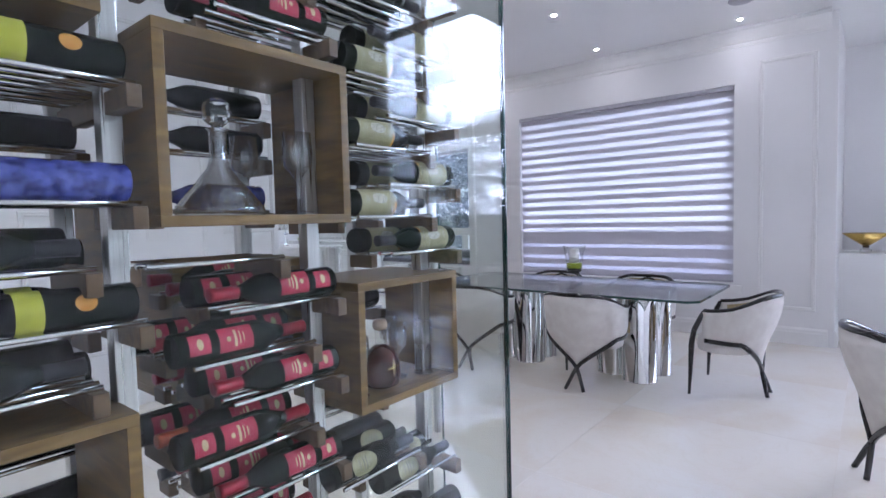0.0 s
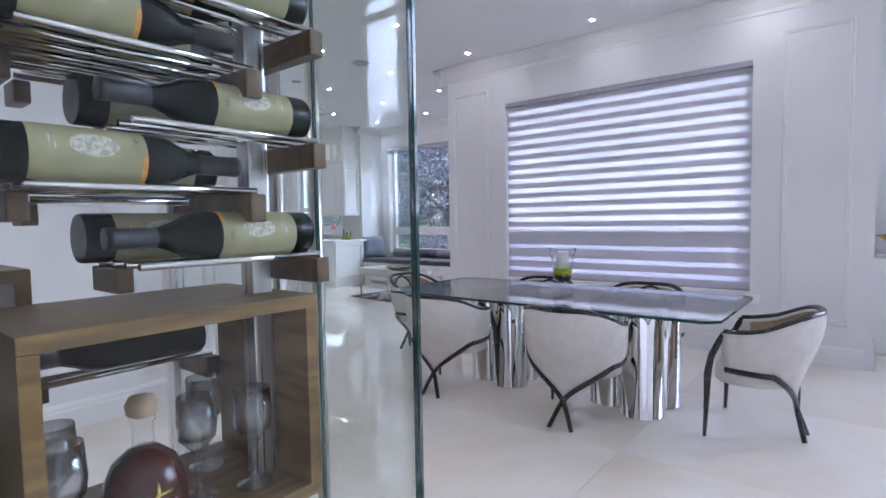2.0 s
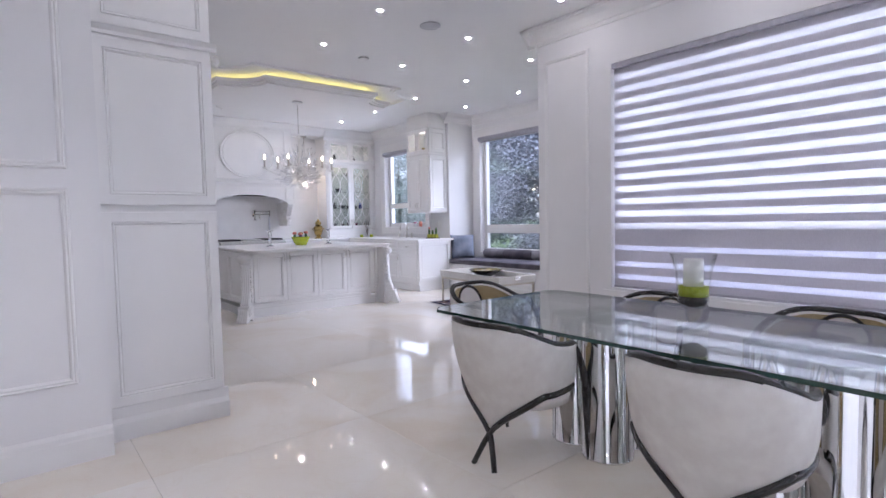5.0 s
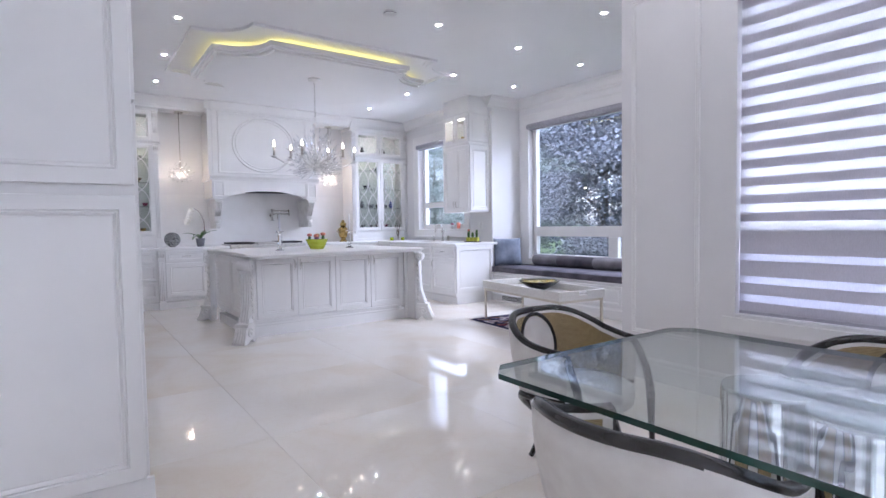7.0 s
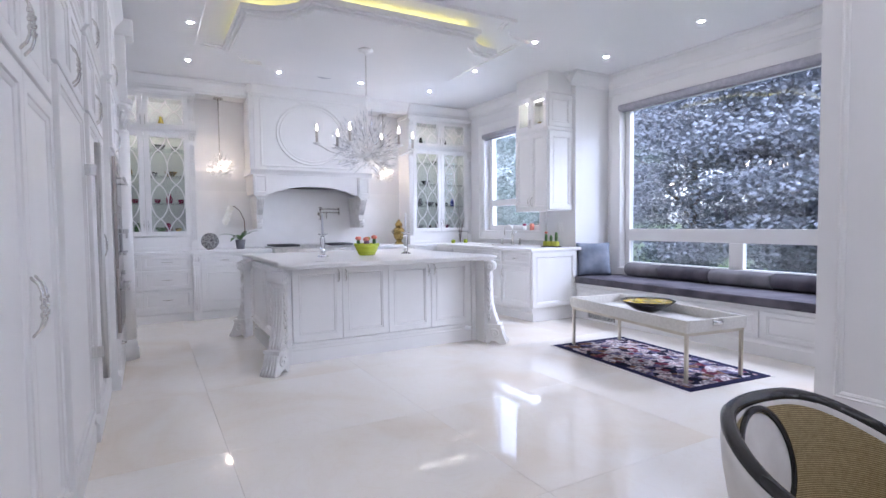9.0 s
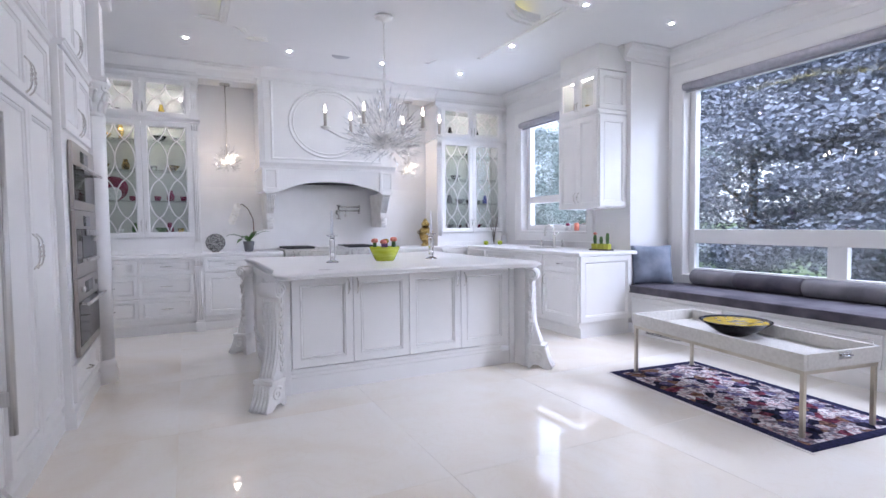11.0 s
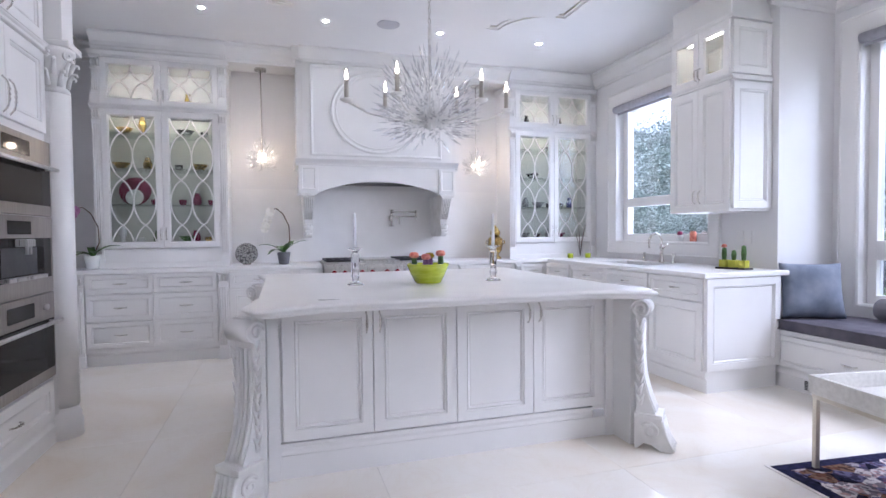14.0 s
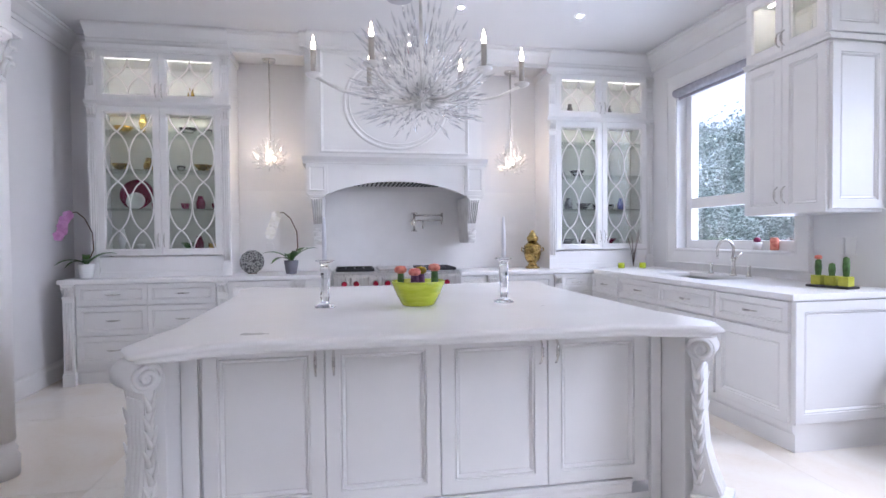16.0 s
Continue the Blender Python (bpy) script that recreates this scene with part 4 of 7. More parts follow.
def kitchen_range():
    """Stainless rangetop with grates and a row of red knobs."""
    r = thing("cooking_range", (XB + 0.04, 5.38, 0), "stainless steel range with red knobs and black grates", "range", 90)
    w = 1.21
    bm = shape()
    box(bm, 0, 0.0, 0.10, w, 0.60, 0.90, 0.004)
    part("body", bm, STEEL, r)
    bm = shape()
    prism(bm, [(-0.03, 0.76), (-0.055, 0.775), (-0.055, 0.885), (-0.045, 0.915), (0.02, 0.925), (0.02, 0.76)], lambda u, v, q: (q, u, v), 0, w)
    part("control_panel", bm, STEEL, r)
    for i, x in enumerate((0.10, 0.21, 0.39, 0.50, 0.66, 0.77, 0.96, 1.07)):
        bm = shape()
        tube(bm, [(x, -0.055, 0.83), (x, -0.064, 0.83)], 0.036, 16)
        k = part("knob_ring", bm, CHROME, r)
        bm = shape()
        tube(bm, [(x, -0.064, 0.83), (x, -0.095, 0.83)], 0.028, 14, 0.023)
        part("knob", bm, KNOB, k, "red control knob")
    part("top_plate", box(shape(), 0.0, 0.02, 0.90, w, 0.60, 0.935, 0.004), STEEL, r)
    for x0 in (0.03, 0.83):
        bm = shape()
        for i in range(5):
            x = x0 + i * 0.0875
            box(bm, x - 0.006, 0.05, 0.95, x + 0.006, 0.56, 0.966, 0.002)
        for y in (0.05, 0.30, 0.545):
            box(bm, x0 - 0.006, y, 0.938, x0 + 0.356, y + 0.014, 0.964, 0.002)
        part("grate", bm, IRON, r)
        for yy in (0.17, 0.43):
            part("burner", lathe(shape(), [(0.055, 0.936), (0.055, 0.945), (0.035, 0.948), (0.03, 0.955)], x0 + 0.175, yy, 16), IRON, r)
    part("griddle", box(shape(), 0.43, 0.05, 0.936, 0.78, 0.56, 0.962, 0.006), STEEL, r)
    part("oven_door", box(shape(), 0.04, -0.03, 0.18, w - 0.04, 0.0, 0.74, 0.006), STEEL, r)
    bm = shape()
    tube(bm, [(0.10, -0.075, 0.68), (w - 0.10, -0.075, 0.68)], 0.014, 10)
    for x in (0.13, w - 0.13):
        tube(bm, [(x, -0.03, 0.68), (x, -0.075, 0.68)], 0.010, 8)
    part("oven_handle", bm, CHROME, r)
    return r


kitchen_range()


def cooker_hood():
    """Mantel hood: arched front, panelled chimney breast with an oval, carved corbels."""
    y0, w = 5.14, 1.72
    h = thing("cooker_hood", (-10.69, y0, 1.20), "white carved mantel hood with an arched front and oval panel", "cooker hood", 90)
    d = 0.555
    # mantel beam with a segmental arch below
    bm = shape()
    arch = []
    for i in range(17):
        u = i / 16
        arch.append((0.22 + (w - 0.44) * u, 0.48 + 0.125 * math.sin(math.pi * u) ** 0.75))
    prism(bm, [(0.0, 0.48), (0.0, 0.76), (w, 0.76), (w, 0.48)] + arch[::-1], lambda u, v, q: (u, q, v), 0.0, 0.03)
    box(bm, 0.0, 0.03, 0.48, 0.03, d, 0.76)
    box(bm, w - 0.03, 0.03, 0.48, w, d, 0.76)
    box(bm, 0.03, 0.03, 0.66, w - 0.03, d, 0.70)
    part("mantel", bm, PAINT, h)
    bm = shape()
    cornice(bm, -0.03, w + 0.03, 0.76, 0.075, 0.008, 0.06, d)
    part("mantel_shelf", bm, PAINT, h)
    for a in (0.0, w - 0.20):
        bm = shape()
        box(bm, a, -0.02, 0.47, a + 0.20, 0.0, 0.76, 0.003)
        ring_panel(bm, a + 0.02, 0.50, a + 0.18, 0.745, [(0, -0.02), (0, -0.03), (0.015, -0.03), (0.022, -0.022)])
        part("end_block", bm, PAINT, h)
    # chimney breast
    bm = shape()
    box(bm, 0.05, 0.10, 0.835, w - 0.05, d, 1.93)
    part("breast", bm, PAINT, h)
    part("side_return", box(shape(), -0.01, 0.125, 0.835, 0.05, d, 1.93), PAINT, h)
    part("side_return", box(shape(), w - 0.05, 0.125, 0.835, w + 0.01, d, 1.93), PAINT, h)
    bm = shape()
    ring_panel(bm, 0.13, 0.88, w - 0.13, 1.86, [(0, 0.10), (0, 0.088), (0.012, 0.082), (0.024, 0.088), (0.036, 0.092), (0.036, 0.0995)], fill=False)
    part("panel_moulding", bm, PAINT, h)
    bm = shape()
    pts = [(w / 2 + 0.50 * math.cos(2 * math.pi * i / 48), 0.096, 1.37 + 0.44 * math.sin(2 * math.pi * i / 48)) for i in range(49)]
    tube(bm, pts, 0.016, 8)
    pts = [(w / 2 + 0.455 * math.cos(2 * math.pi * i / 48), 0.098, 1.37 + 0.395 * math.sin(2 * math.pi * i / 48)) for i in range(49)]
    tube(bm, pts, 0.008, 6)
    part("oval_moulding", bm, PAINT, h)
    bm = shape()
    cornice(bm, 0.02, w - 0.02, 1.87, 0.13, -0.09, 0.02, d)
    cornice(bm, -0.05, w + 0.05, 1.885, 0.115, -0.115, -0.03, d)
    part("cornice", bm, PAINT, h)
    # corbels
    for a in (0.02, w - 0.18):
        bm = shape()
        prof = [(0.55, 0.0), (0.16, 0.0), (0.12, 0.02), (0.10, 0.07), (0.13, 0.12), (0.12, 0.2), (0.06, 0.30), (0.015, 0.40), (-0.012, 0.44), (-0.012, 0.465), (0.55, 0.465)]
        prism(bm, prof, lambda u, v, q: (q, u, v), a + 0.02, a + 0.14)
        box(bm, a + 0.0, -0.03, 0.445, a + 0.16, 0.05, 0.47, 0.004)
        for k in range(5):
            x = a + 0.035 + k * 0.0225
            tube(bm, [(x, 0.115, 0.20), (x, 0.055, 0.30), (x, 0.008, 0.40), (x, -0.018, 0.435)], 0.009, 6, 0.013)
        for z in (0.05, 0.10):
            tube(bm, [(a + 0.012, 0.13, z), (a + 0.148, 0.13, z)], 0.030 if z > 0.07 else 0.022, 10)
        for k in range(4):
            tube(bm, [(a + 0.05 + k * 0.02, 0.112, 0.03 + k * 0.03), (a + 0.05 + k * 0.02, 0.10, 0.16)], 0.007, 5, 0.003)
        for v in bm.verts:
            if v.co.z < 0.44:
                v.co.x = a + 0.08 + (v.co.x - a - 0.08) * (0.52 + 0.48 * v.co.z / 0.44)
        part("corbel", bm, GLAZE, h, "carved acanthus corbel, white")
    bm = shape()
    box(bm, 0.30, 0.06, 0.60, w - 0.30, 0.50, 0.655, 0.004)
    f = part("extractor", bm, STEEL, h)
    bm = shape()
    for i in range(24):
        x = 0.36 + i * 0.043
        box(bm, x, 0.05, 0.592, x + 0.018, 0.42, 0.60)
    part("baffle", bm, IRON, f)
    # two small glowing plates, added out of view behind the arch lip
    for x in (0.5, w - 0.55):
        part("hood_lamp", box(shape(), x, 0.055, 0.588, x + 0.06, 0.115, 0.5915), STRIP_GLOW, f)
    return h


cooker_hood()


def pot_filler():
    p = thing("pot_filler", (XR + 0.012, 6.22, 1.42), "folding polished nickel pot filler tap on the wall", "tap", 90)
    bm = shape()
    tube(bm, [(0, 0, 0), (0, -0.012, 0)], 0.032, 14)
    tube(bm, [(0, -0.01, 0), (0, -0.06, 0)], 0.012, 10)
    tube(bm, [(0, -0.06, -0.09), (0, -0.06, 0.10)], 0.014, 10)
    part("wall_mount", bm, NICKEL, p)
    bm = shape()
    tube(bm, [(0, -0.06, 0.075), (0.30, -0.06, 0.075)], 0.009, 8)
    tube(bm, [(0, -0.06, 0.02), (0.30, -0.06, 0.02)], 0.009, 8)
    tube(bm, [(0.30, -0.06, -0.02), (0.30, -0.06, 0.10)], 0.012, 8)
    part("arm", bm, NICKEL, p)
    bm = shape()
    tube(bm, [(0.30, -0.075, 0.02), (0.10, -0.085, 0.02), (0.09, -0.085, 0.0), (0.09, -0.085, -0.07)], 0.009, 8)
    part("spout", bm, NICKEL, p)
    for z in (-0.09, 0.10):
        bm = shape()
        tube(bm, [(-0.03, -0.06, z), (0.03, -0.06, z)], 0.006, 6)
        part("lever", bm, NICKEL, p)
    return p


pot_filler()

# ---- sink run ----
base_unit((-10.62, 8.0, 0), 0, 0.52, [(0.0, 0.70, 0.51, 0.875)], "white base cabinet with one drawer over a door", 0.7, doors=((0.0, 0.17, 0.51, 0.69, 1),))
base_unit((-10.10, 8.0, 0), 0, 1.30, [(0.01, 0.70, 0.65, 0.875), (0.65, 0.70, 1.29, 0.875)], "white sink base cabinet with two doors", 0.16, doors=((0.01, 0.17, 0.65, 0.69, 1), (0.65, 0.17, 1.29, 0.69, -1)))
c = base_unit((-8.80, 8.0, 0), 0, 0.62, [(0.01, 0.70, 0.61, 0.875)], "white end base cabinet with a panelled side", 0.70, doors=((0.01, 0.17, 0.61, 0.69, -1),))
bm = shape()
ring_panel(bm, 0.0, 0.17, 0.72, 0.875, DOOR)
e = part("end_panel", bm, PAINT, c)
e.location, e.rotation_euler = (0.62, 0.0, 0.0), (0, 0, radians(90))

s = thing("sink", (-9.558, 8.41, 0.70), "stainless steel undermount double sink", "sink")
bm = shape()
box(bm, -0.396, -0.206, 0.175, 0.396, -0.19, 0.182)
for x0, x1 in ((-0.39, -0.02), (0.02, 0.39)):
    box(bm, x0, -0.2, 0.0, x1, 0.2, 0.006)
    box(bm, x0, -0.2, 0.006, x0 + 0.006, 0.2, 0.178)
    box(bm, x1 - 0.006, -0.2, 0.006, x1, 0.2, 0.178)
    box(bm, x0 + 0.006, -0.2, 0.006, x1 - 0.006, -0.194, 0.178)
    box(bm, x0 + 0.006, 0.194, 0.006, x1 - 0.006, 0.2, 0.178)
part("bowl", bm, STEEL, s)

t = thing("sink_tap", (-9.45, 8.66, 0.92), "polished nickel gooseneck kitchen tap with side lever", "tap")
bm = shape()
lathe(bm, [(0.028, 0), (0.028, 0.012), (0.018, 0.02), (0.016, 0.12), (0.020, 0.13), (0.020, 0.16), (0.013, 0.17)])
part("base", bm, NICKEL, t)
bm = shape()
tube(bm, [(0, 0, 0.16), (0, 0, 0.22)] + [(0, -0.075 + 0.075 * math.cos(math.pi * i / 8), 0.22 + 0.075 * math.sin(math.pi * i / 8)) for i in range(1, 9)] + [(0, -0.15, 0.19), (0, -0.15, 0.15)], 0.011, 10)
part("spout", bm, NICKEL, t)
bm = shape()
tube(bm, [(0.018, 0, 0.145), (0.04, 0, 0.15), (0.09, 0, 0.19)], 0.007, 8)
part("lever", bm, NICKEL, t)
for dx in (-0.28, 0.16):
    vessel("soap_dispenser", (-9.45 + dx, 8.67, 0.92), [(0.022, 0), (0.022, 0.01), (0.012, 0.016), (0.011, 0.07), (0.016, 0.075), (0.016, 0.09), (0.004, 0.095)], NICKEL, "short polished nickel soap dispenser by the sink", "soap dispenser", group="soap dispensers")


def wall_cabinet():
    """Tall upper cabinet with two doors and a lit glazed box on top."""
    c = thing("wall_cabinet", (-9.0, 8.40, 1.395), "white wall cabinet with two doors and a lit glazed top", "cabinet")
    w, d = 0.665, YS - 8.40 - 0.003
    bm = shape()
    box(bm, 0, 0, 0, w, d, 1.05)
    part("body", bm, PAINT, c)
    for a, b, hx in ((0, w / 2, w / 2 - 0.03), (w / 2, w, w / 2 + 0.03)):
        door(c, a, 0.0, b, 1.04, hx, 0.13)
    bm = shape()
    cornice(bm, -0.012, w + 0.025, 1.05, 0.035, 0.012, 0.035, d)
    part("mid_moulding", bm, PAINT, c)
    bm = shape()
    box(bm, 0.01, d - 0.015, 1.085, w - 0.01, d, 1.53)
    box(bm, 0.01, 0.0, 1.085, 0.03, d - 0.015, 1.53)
    box(bm, w - 0.03, 0.0, 1.085, w - 0.01, d - 0.015, 1.53)
    box(bm, 0.03, 0.0, 1.085, w - 0.03, d - 0.015, 1.10)
    box(bm, 0.03, 0.0, 1.50, w - 0.03, d - 0.015, 1.53)
    part("top_box", bm, PAINT, c)
    for a, b, hx in ((0.01, w / 2, w / 2 - 0.02), (w / 2, w - 0.01, w / 2 + 0.02)):
        bm = shape()
        ring_panel(bm, a + 0.002, 1.09, b - 0.002, 1.525, SASH, fill=False)
        g = part("glass_door", bm, PAINT, c)
        gp = part("pane", box(shape(), a + 0.05, -0.008, 1.14, b - 0.05, -0.004, 1.475), CABGL, g)
        gp.visible_shadow = False
        pull(g, hx, 1.17, length=0.10)
    bm = shape()
    ring_panel(bm, 0.0, 0.02, d, 1.03, DOOR)
    e = part("side_panel", bm, PAINT, c)
    e.location, e.rotation_euler = (w, 0, 0), (0, 0, radians(90))
    bm = shape()
    ring_panel(bm, 0.0, 1.10, d, 1.52, DOOR)
    e = part("side_panel", bm, PAINT, c)
    e.location, e.rotation_euler = (w - 0.01, 0, 0), (0, 0, radians(90))
    bm = shape()
    cornice(bm, -0.012, w + 0.02, 1.53, 0.035, 0.01, 0.03, d)
    box(bm, 0.005, 0.0, 1.565, w - 0.005, d, 1.806)
    part("cornice", bm, PAINT, c)
    part("led_bar", box(shape(), 0.08, 0.1, 1.49, w - 0.08, 0.115, 1.4985), SHELF_GLOW, c)
    return c


wall_cabinet()

# ---- island ----
def island_leg(parent, x, y, rz):
    """Carved console leg: volute head, hollow fluted front, leafy flanks and a scroll foot. Faces -y before it is turned."""
    prof = [(0.04, 0.20), (-0.065, 0.20), (-0.050, 0.24), (-0.025, 0.30), (0.0, 0.40), (0.012, 0.55), (0.012, 0.70), (0.004, 0.78), (0.0, 0.86), (0.04, 0.86)]
    bm = shape()
    prism(bm, prof, lambda u, v, q: (q, u, v), -0.06, 0.06)
    for k in range(4):
        q = -0.042 + k * 0.028
        tube(bm, [(q, -0.060, 0.215), (q, -0.047, 0.25), (q, -0.024, 0.31), (q, 0.0, 0.40), (q, 0.012, 0.55), (q, 0.011, 0.72)], 0.0115, 6)
    leg = part("island_leg", bm, PAINT, parent, "carved white console leg with scrolls and leaves")
    leg.location, leg.rotation_euler = (x, y, 0), (0, 0, radians(rz))
    bm = shape()
    tube(bm, [(-0.072, 0.012, 0.80), (0.072, 0.012, 0.80)], 0.052, 18)
    for sgn in (-1, 1):
        pts = []
        for i in range(26):
            a = i * 0.42
            rr = 0.050 * (1 - i / 30)
            pts.append((sgn * 0.074, 0.012 + rr * math.cos(a), 0.80 + rr * math.sin(a)))
        tube(bm, pts, 0.008, 6, 0.011)
    part("volute", bm, PAINT, leg)
    for sgn in (-1, 1):
        bm = shape()
        for k in range(8):
            z = 0.25 + k * 0.062
            yb = 0.022 + 0.006 * (k % 2)
            for i, (dy, dz) in enumerate(((-0.024, 0.050), (0.020, 0.055))):
                tube(bm, [(sgn * 0.060, yb, z), (sgn * 0.068, yb + dy * 0.5, z + dz * 0.6), (sgn * 0.064, yb + dy, z + dz * 1.25)], 0.013, 6, 0.003)
        part("leaf_carving", bm, GLAZE, leg)
    bm = shape()
    box(bm, -0.078, -0.10, 0.175, 0.078, 0.05, 0.205, 0.006)
    prism(bm, [(0.05, 0.0), (0.035, 0.0), (0.0, 0.035), (-0.04, 0.03), (-0.09, 0.0), (-0.15, 0.0), (-0.155, 0.02), (-0.125, 0.06), (-0.105, 0.12), (-0.09, 0.178), (0.05, 0.178)], lambda u, v, q: (q, u, v), -0.066, 0.066)
    for sgn in (-1, 1):
        pts = []
        for i in range(22):
            a = 0.6 + i * 0.42
            rr = 0.052 * (1 - i / 26)
            pts.append((sgn * 0.068, -0.035 + rr * math.cos(a), 0.105 + rr * math.sin(a)))
        tube(bm, pts, 0.010, 6, 0.006)
    for k in range(5):
        q = -0.052 + k * 0.026
        tube(bm, [(q, -0.095, 0.17), (q * 1.05, -0.112, 0.10), (q * 1.15, -0.135, 0.05), (q * 1.25, -0.160, 0.012)], 0.014, 6, 0.009)
    part("scroll_foot", bm, GLAZE, leg)
    return leg


def island():
    i_ = thing("kitchen_island", (-7.74, 4.86, 0), "white kitchen island with four panelled doors and carved corner legs", "kitchen island", 90)
    w, d = 2.05, 1.40
    bm = shape()
    box(bm, 0.0, 0.0, 0.16, w, d, 0.868)
    part("body", bm, PAINT, i_)
    bm = shape()
    cornice(bm, 0.075, w - 0.18, 0.115, 0.07, 0.012, 0.028, 0.0)
    box(bm, 0.0, -0.012, 0.0, w, d, 0.115, 0.002)
    part("plinth", bm, PAINT, i_)
    xs = (0.085, 0.545, 1.008, 1.475, 1.937)
    for k in range(4):
        hx = xs[k + 1] - 0.035 if k % 2 == 0 else xs[k] + 0.035
        door(i_, xs[k], 0.19, xs[k + 1], 0.862, hx, 0.775)
    part("end_stile", box(shape(), 1.96, -0.024, 0.0, 2.009, 0.0, 0.868, 0.003), PAINT, i_)
    part("end_stile", box(shape(), 0.015, -0.024, 0.0, 0.075, 0.0, 0.868, 0.003), PAINT, i_)
    part("wing_panel", box(shape(), 2.012, -0.185, 0.0, 2.055, 0.0, 0.868, 0.003), PAINT, i_)
    part("wing_panel", box(shape(), -0.03, -0.185, 0.0, 0.012, 0.0, 0.868, 0.003), PAINT, i_)
    for sgn, xx in ((90, w), (-90, 0)):
        for k in range(2):
            bm = shape()
            ring_panel(bm, 0.02 + k * 0.69, 0.19, 0.69 + k * 0.69, 0.862, DOOR)
            e = part("side_panel", bm, PAINT, i_)
            if sgn > 0:
                e.location, e.rotation_euler = (xx, 0.0, 0), (0, 0, radians(90))
            else:
                e.location, e.rotation_euler = (xx, d, 0), (0, 0, radians(-90))
    for x, y, rz in ((-0.085, -0.205, -45), (2.09, -0.215, 45), (2.09, d + 0.10, 135), (-0.085, d + 0.10, -135)):
        island_leg(i_, x, y, rz)
    return i_


island()


def island_top():
    """Thick quartz slab with clipped ears over the corner legs and a moulded edge."""
    x0, x1, y0, y1 = -9.36, -7.455, 4.85, 6.86
    def outline(g):
        e, h, k = 0.115 + g, 0.045 + g, 0.20
        a0, a1, b0, b1 = x0 - g, x1 + g, y0 - g, y1 + g
        pts = []
        for cx, cy, sx, sy in ((a1, b0, 1, -1), (a1, b1, 1, 1), (a0, b1, -1, 1), (a0, b0, -1, -1)):
            run = [(cx, cy - sy * (k + 0.12)), (cx + sx * 0.02, cy - sy * (k + 0.03)), (cx + sx * (e * 0.75), cy - sy * (k - 0.12)), (cx + sx * (e * 0.98), cy - sy * 0.01),
                   (cx - sx * 0.01, cy + sy * (h * 0.98)), (cx - sx * (k - 0.12), cy + sy * (h * 0.75)), (cx - sx * (k + 0.03), cy + sy * 0.02), (cx - sx * (k + 0.12), cy)]
            if (sx, sy) in ((1, -1), (-1, 1)):
                run.reverse()
            pts += run
        return pts
    bm = shape()
    layers = [(-0.012, 0.872), (0.0, 0.880), (0.004, 0.886), (0.0, 0.892), (0.012, 0.897), (0.016, 0.905), (0.012, 0.914), (0.004, 0.92)]
    rings = [[bm.verts.new((px, py, z)) for px, py in outline(g)] for g, z in layers]
    for a, b in zip(rings, rings[1:]):
        for i in range(len(a)):
            j = (i + 1) % len(a)
            bm.faces.new((a[i], a[j], b[j], b[i])).smooth = True
    bm.faces.new(rings[0][::-1])
    bm.faces.new(rings[-1])
    return tagged(finish(bm, "island_worktop", QUARTZ), "thick white quartz island top with clipped corners", "worktop")


island_top()

# ---- tall cabinets with fridge and ovens ----
def tall_unit(x_right, w, y_front, specs, label, side=False, name="tall_cabinet", depth=None):
    """Tall cabinet facing +y; x_right is its +x end. specs: doors as (x0, z0, x1, z1, hx, hz)."""
    depth = depth or (y_front - 2.88 - 0.004)
    c = thing(name, (x_right, y_front, 0), label, "cabinet", 180, "tall cabinets")
    part("body", box(shape(), 0, 0.0, 0.13, w, depth, 2.98), PAINT, c)
    plinth(c, 0, w, depth, 0.13, 0.018)
    for x0, z0, x1, z1, hx, hz in specs:
        d_ = door(c, x0, z0, x1, z1)
        if hx is not None:
            pull(d_, hx, hz, length=0.18)
    bm = shape()
    cornice(bm, -0.02 if side else 0, w, 2.98, 0.16, 0.02, 0.10, depth)
    part("cornice", bm, PAINT, c)
    bm = shape()
    cornice(bm, 0, w, 2.33, 0.04, 0.020, 0.045, 0.0)
    part("mid_moulding", bm, PAINT, c)
    if side:
        for z0, z1 in ((0.20, 1.33), (1.37, 2.31), (2.38, 2.96)):
            bm = shape()
            ring_panel(bm, 0.0, z0, depth, z1, DOOR)
            e = part("side_panel", bm, PAINT, c)
            e.location, e.rotation_euler = (0, depth, 0), (0, 0, radians(-90))
        bm = shape()
        prism(bm, [(-0.018, 0), (-0.018, 0.10), (-0.004, 0.13), (0.0, 0.19), (0.02, 0.19), (0.02, 0)], lambda u, v, q: (u - 0.0, q, v), -0.03, depth)
        part("side_plinth", bm, PAINT, c)
        bm = shape()
        prism(bm, [(-0.045, 2.37), (-0.02, 2.35), (-0.018, 2.33), (0.0, 2.33), (0.0, 2.37)], lambda u, v, q: (u, q, v), -0.04, depth)
        part("side_moulding", bm, PAINT, c)
        bm = shape()
        for k in range(3):
            tube(bm, [(0.015, -0.03, 2.25 + 0.02 * k), (0.015, -0.055, 2.29 + 0.012 * k)], 0.02, 8, 0.014)
        part("carved_capital", bm, GLAZE, c, "carved leaf capital, white")
    return c


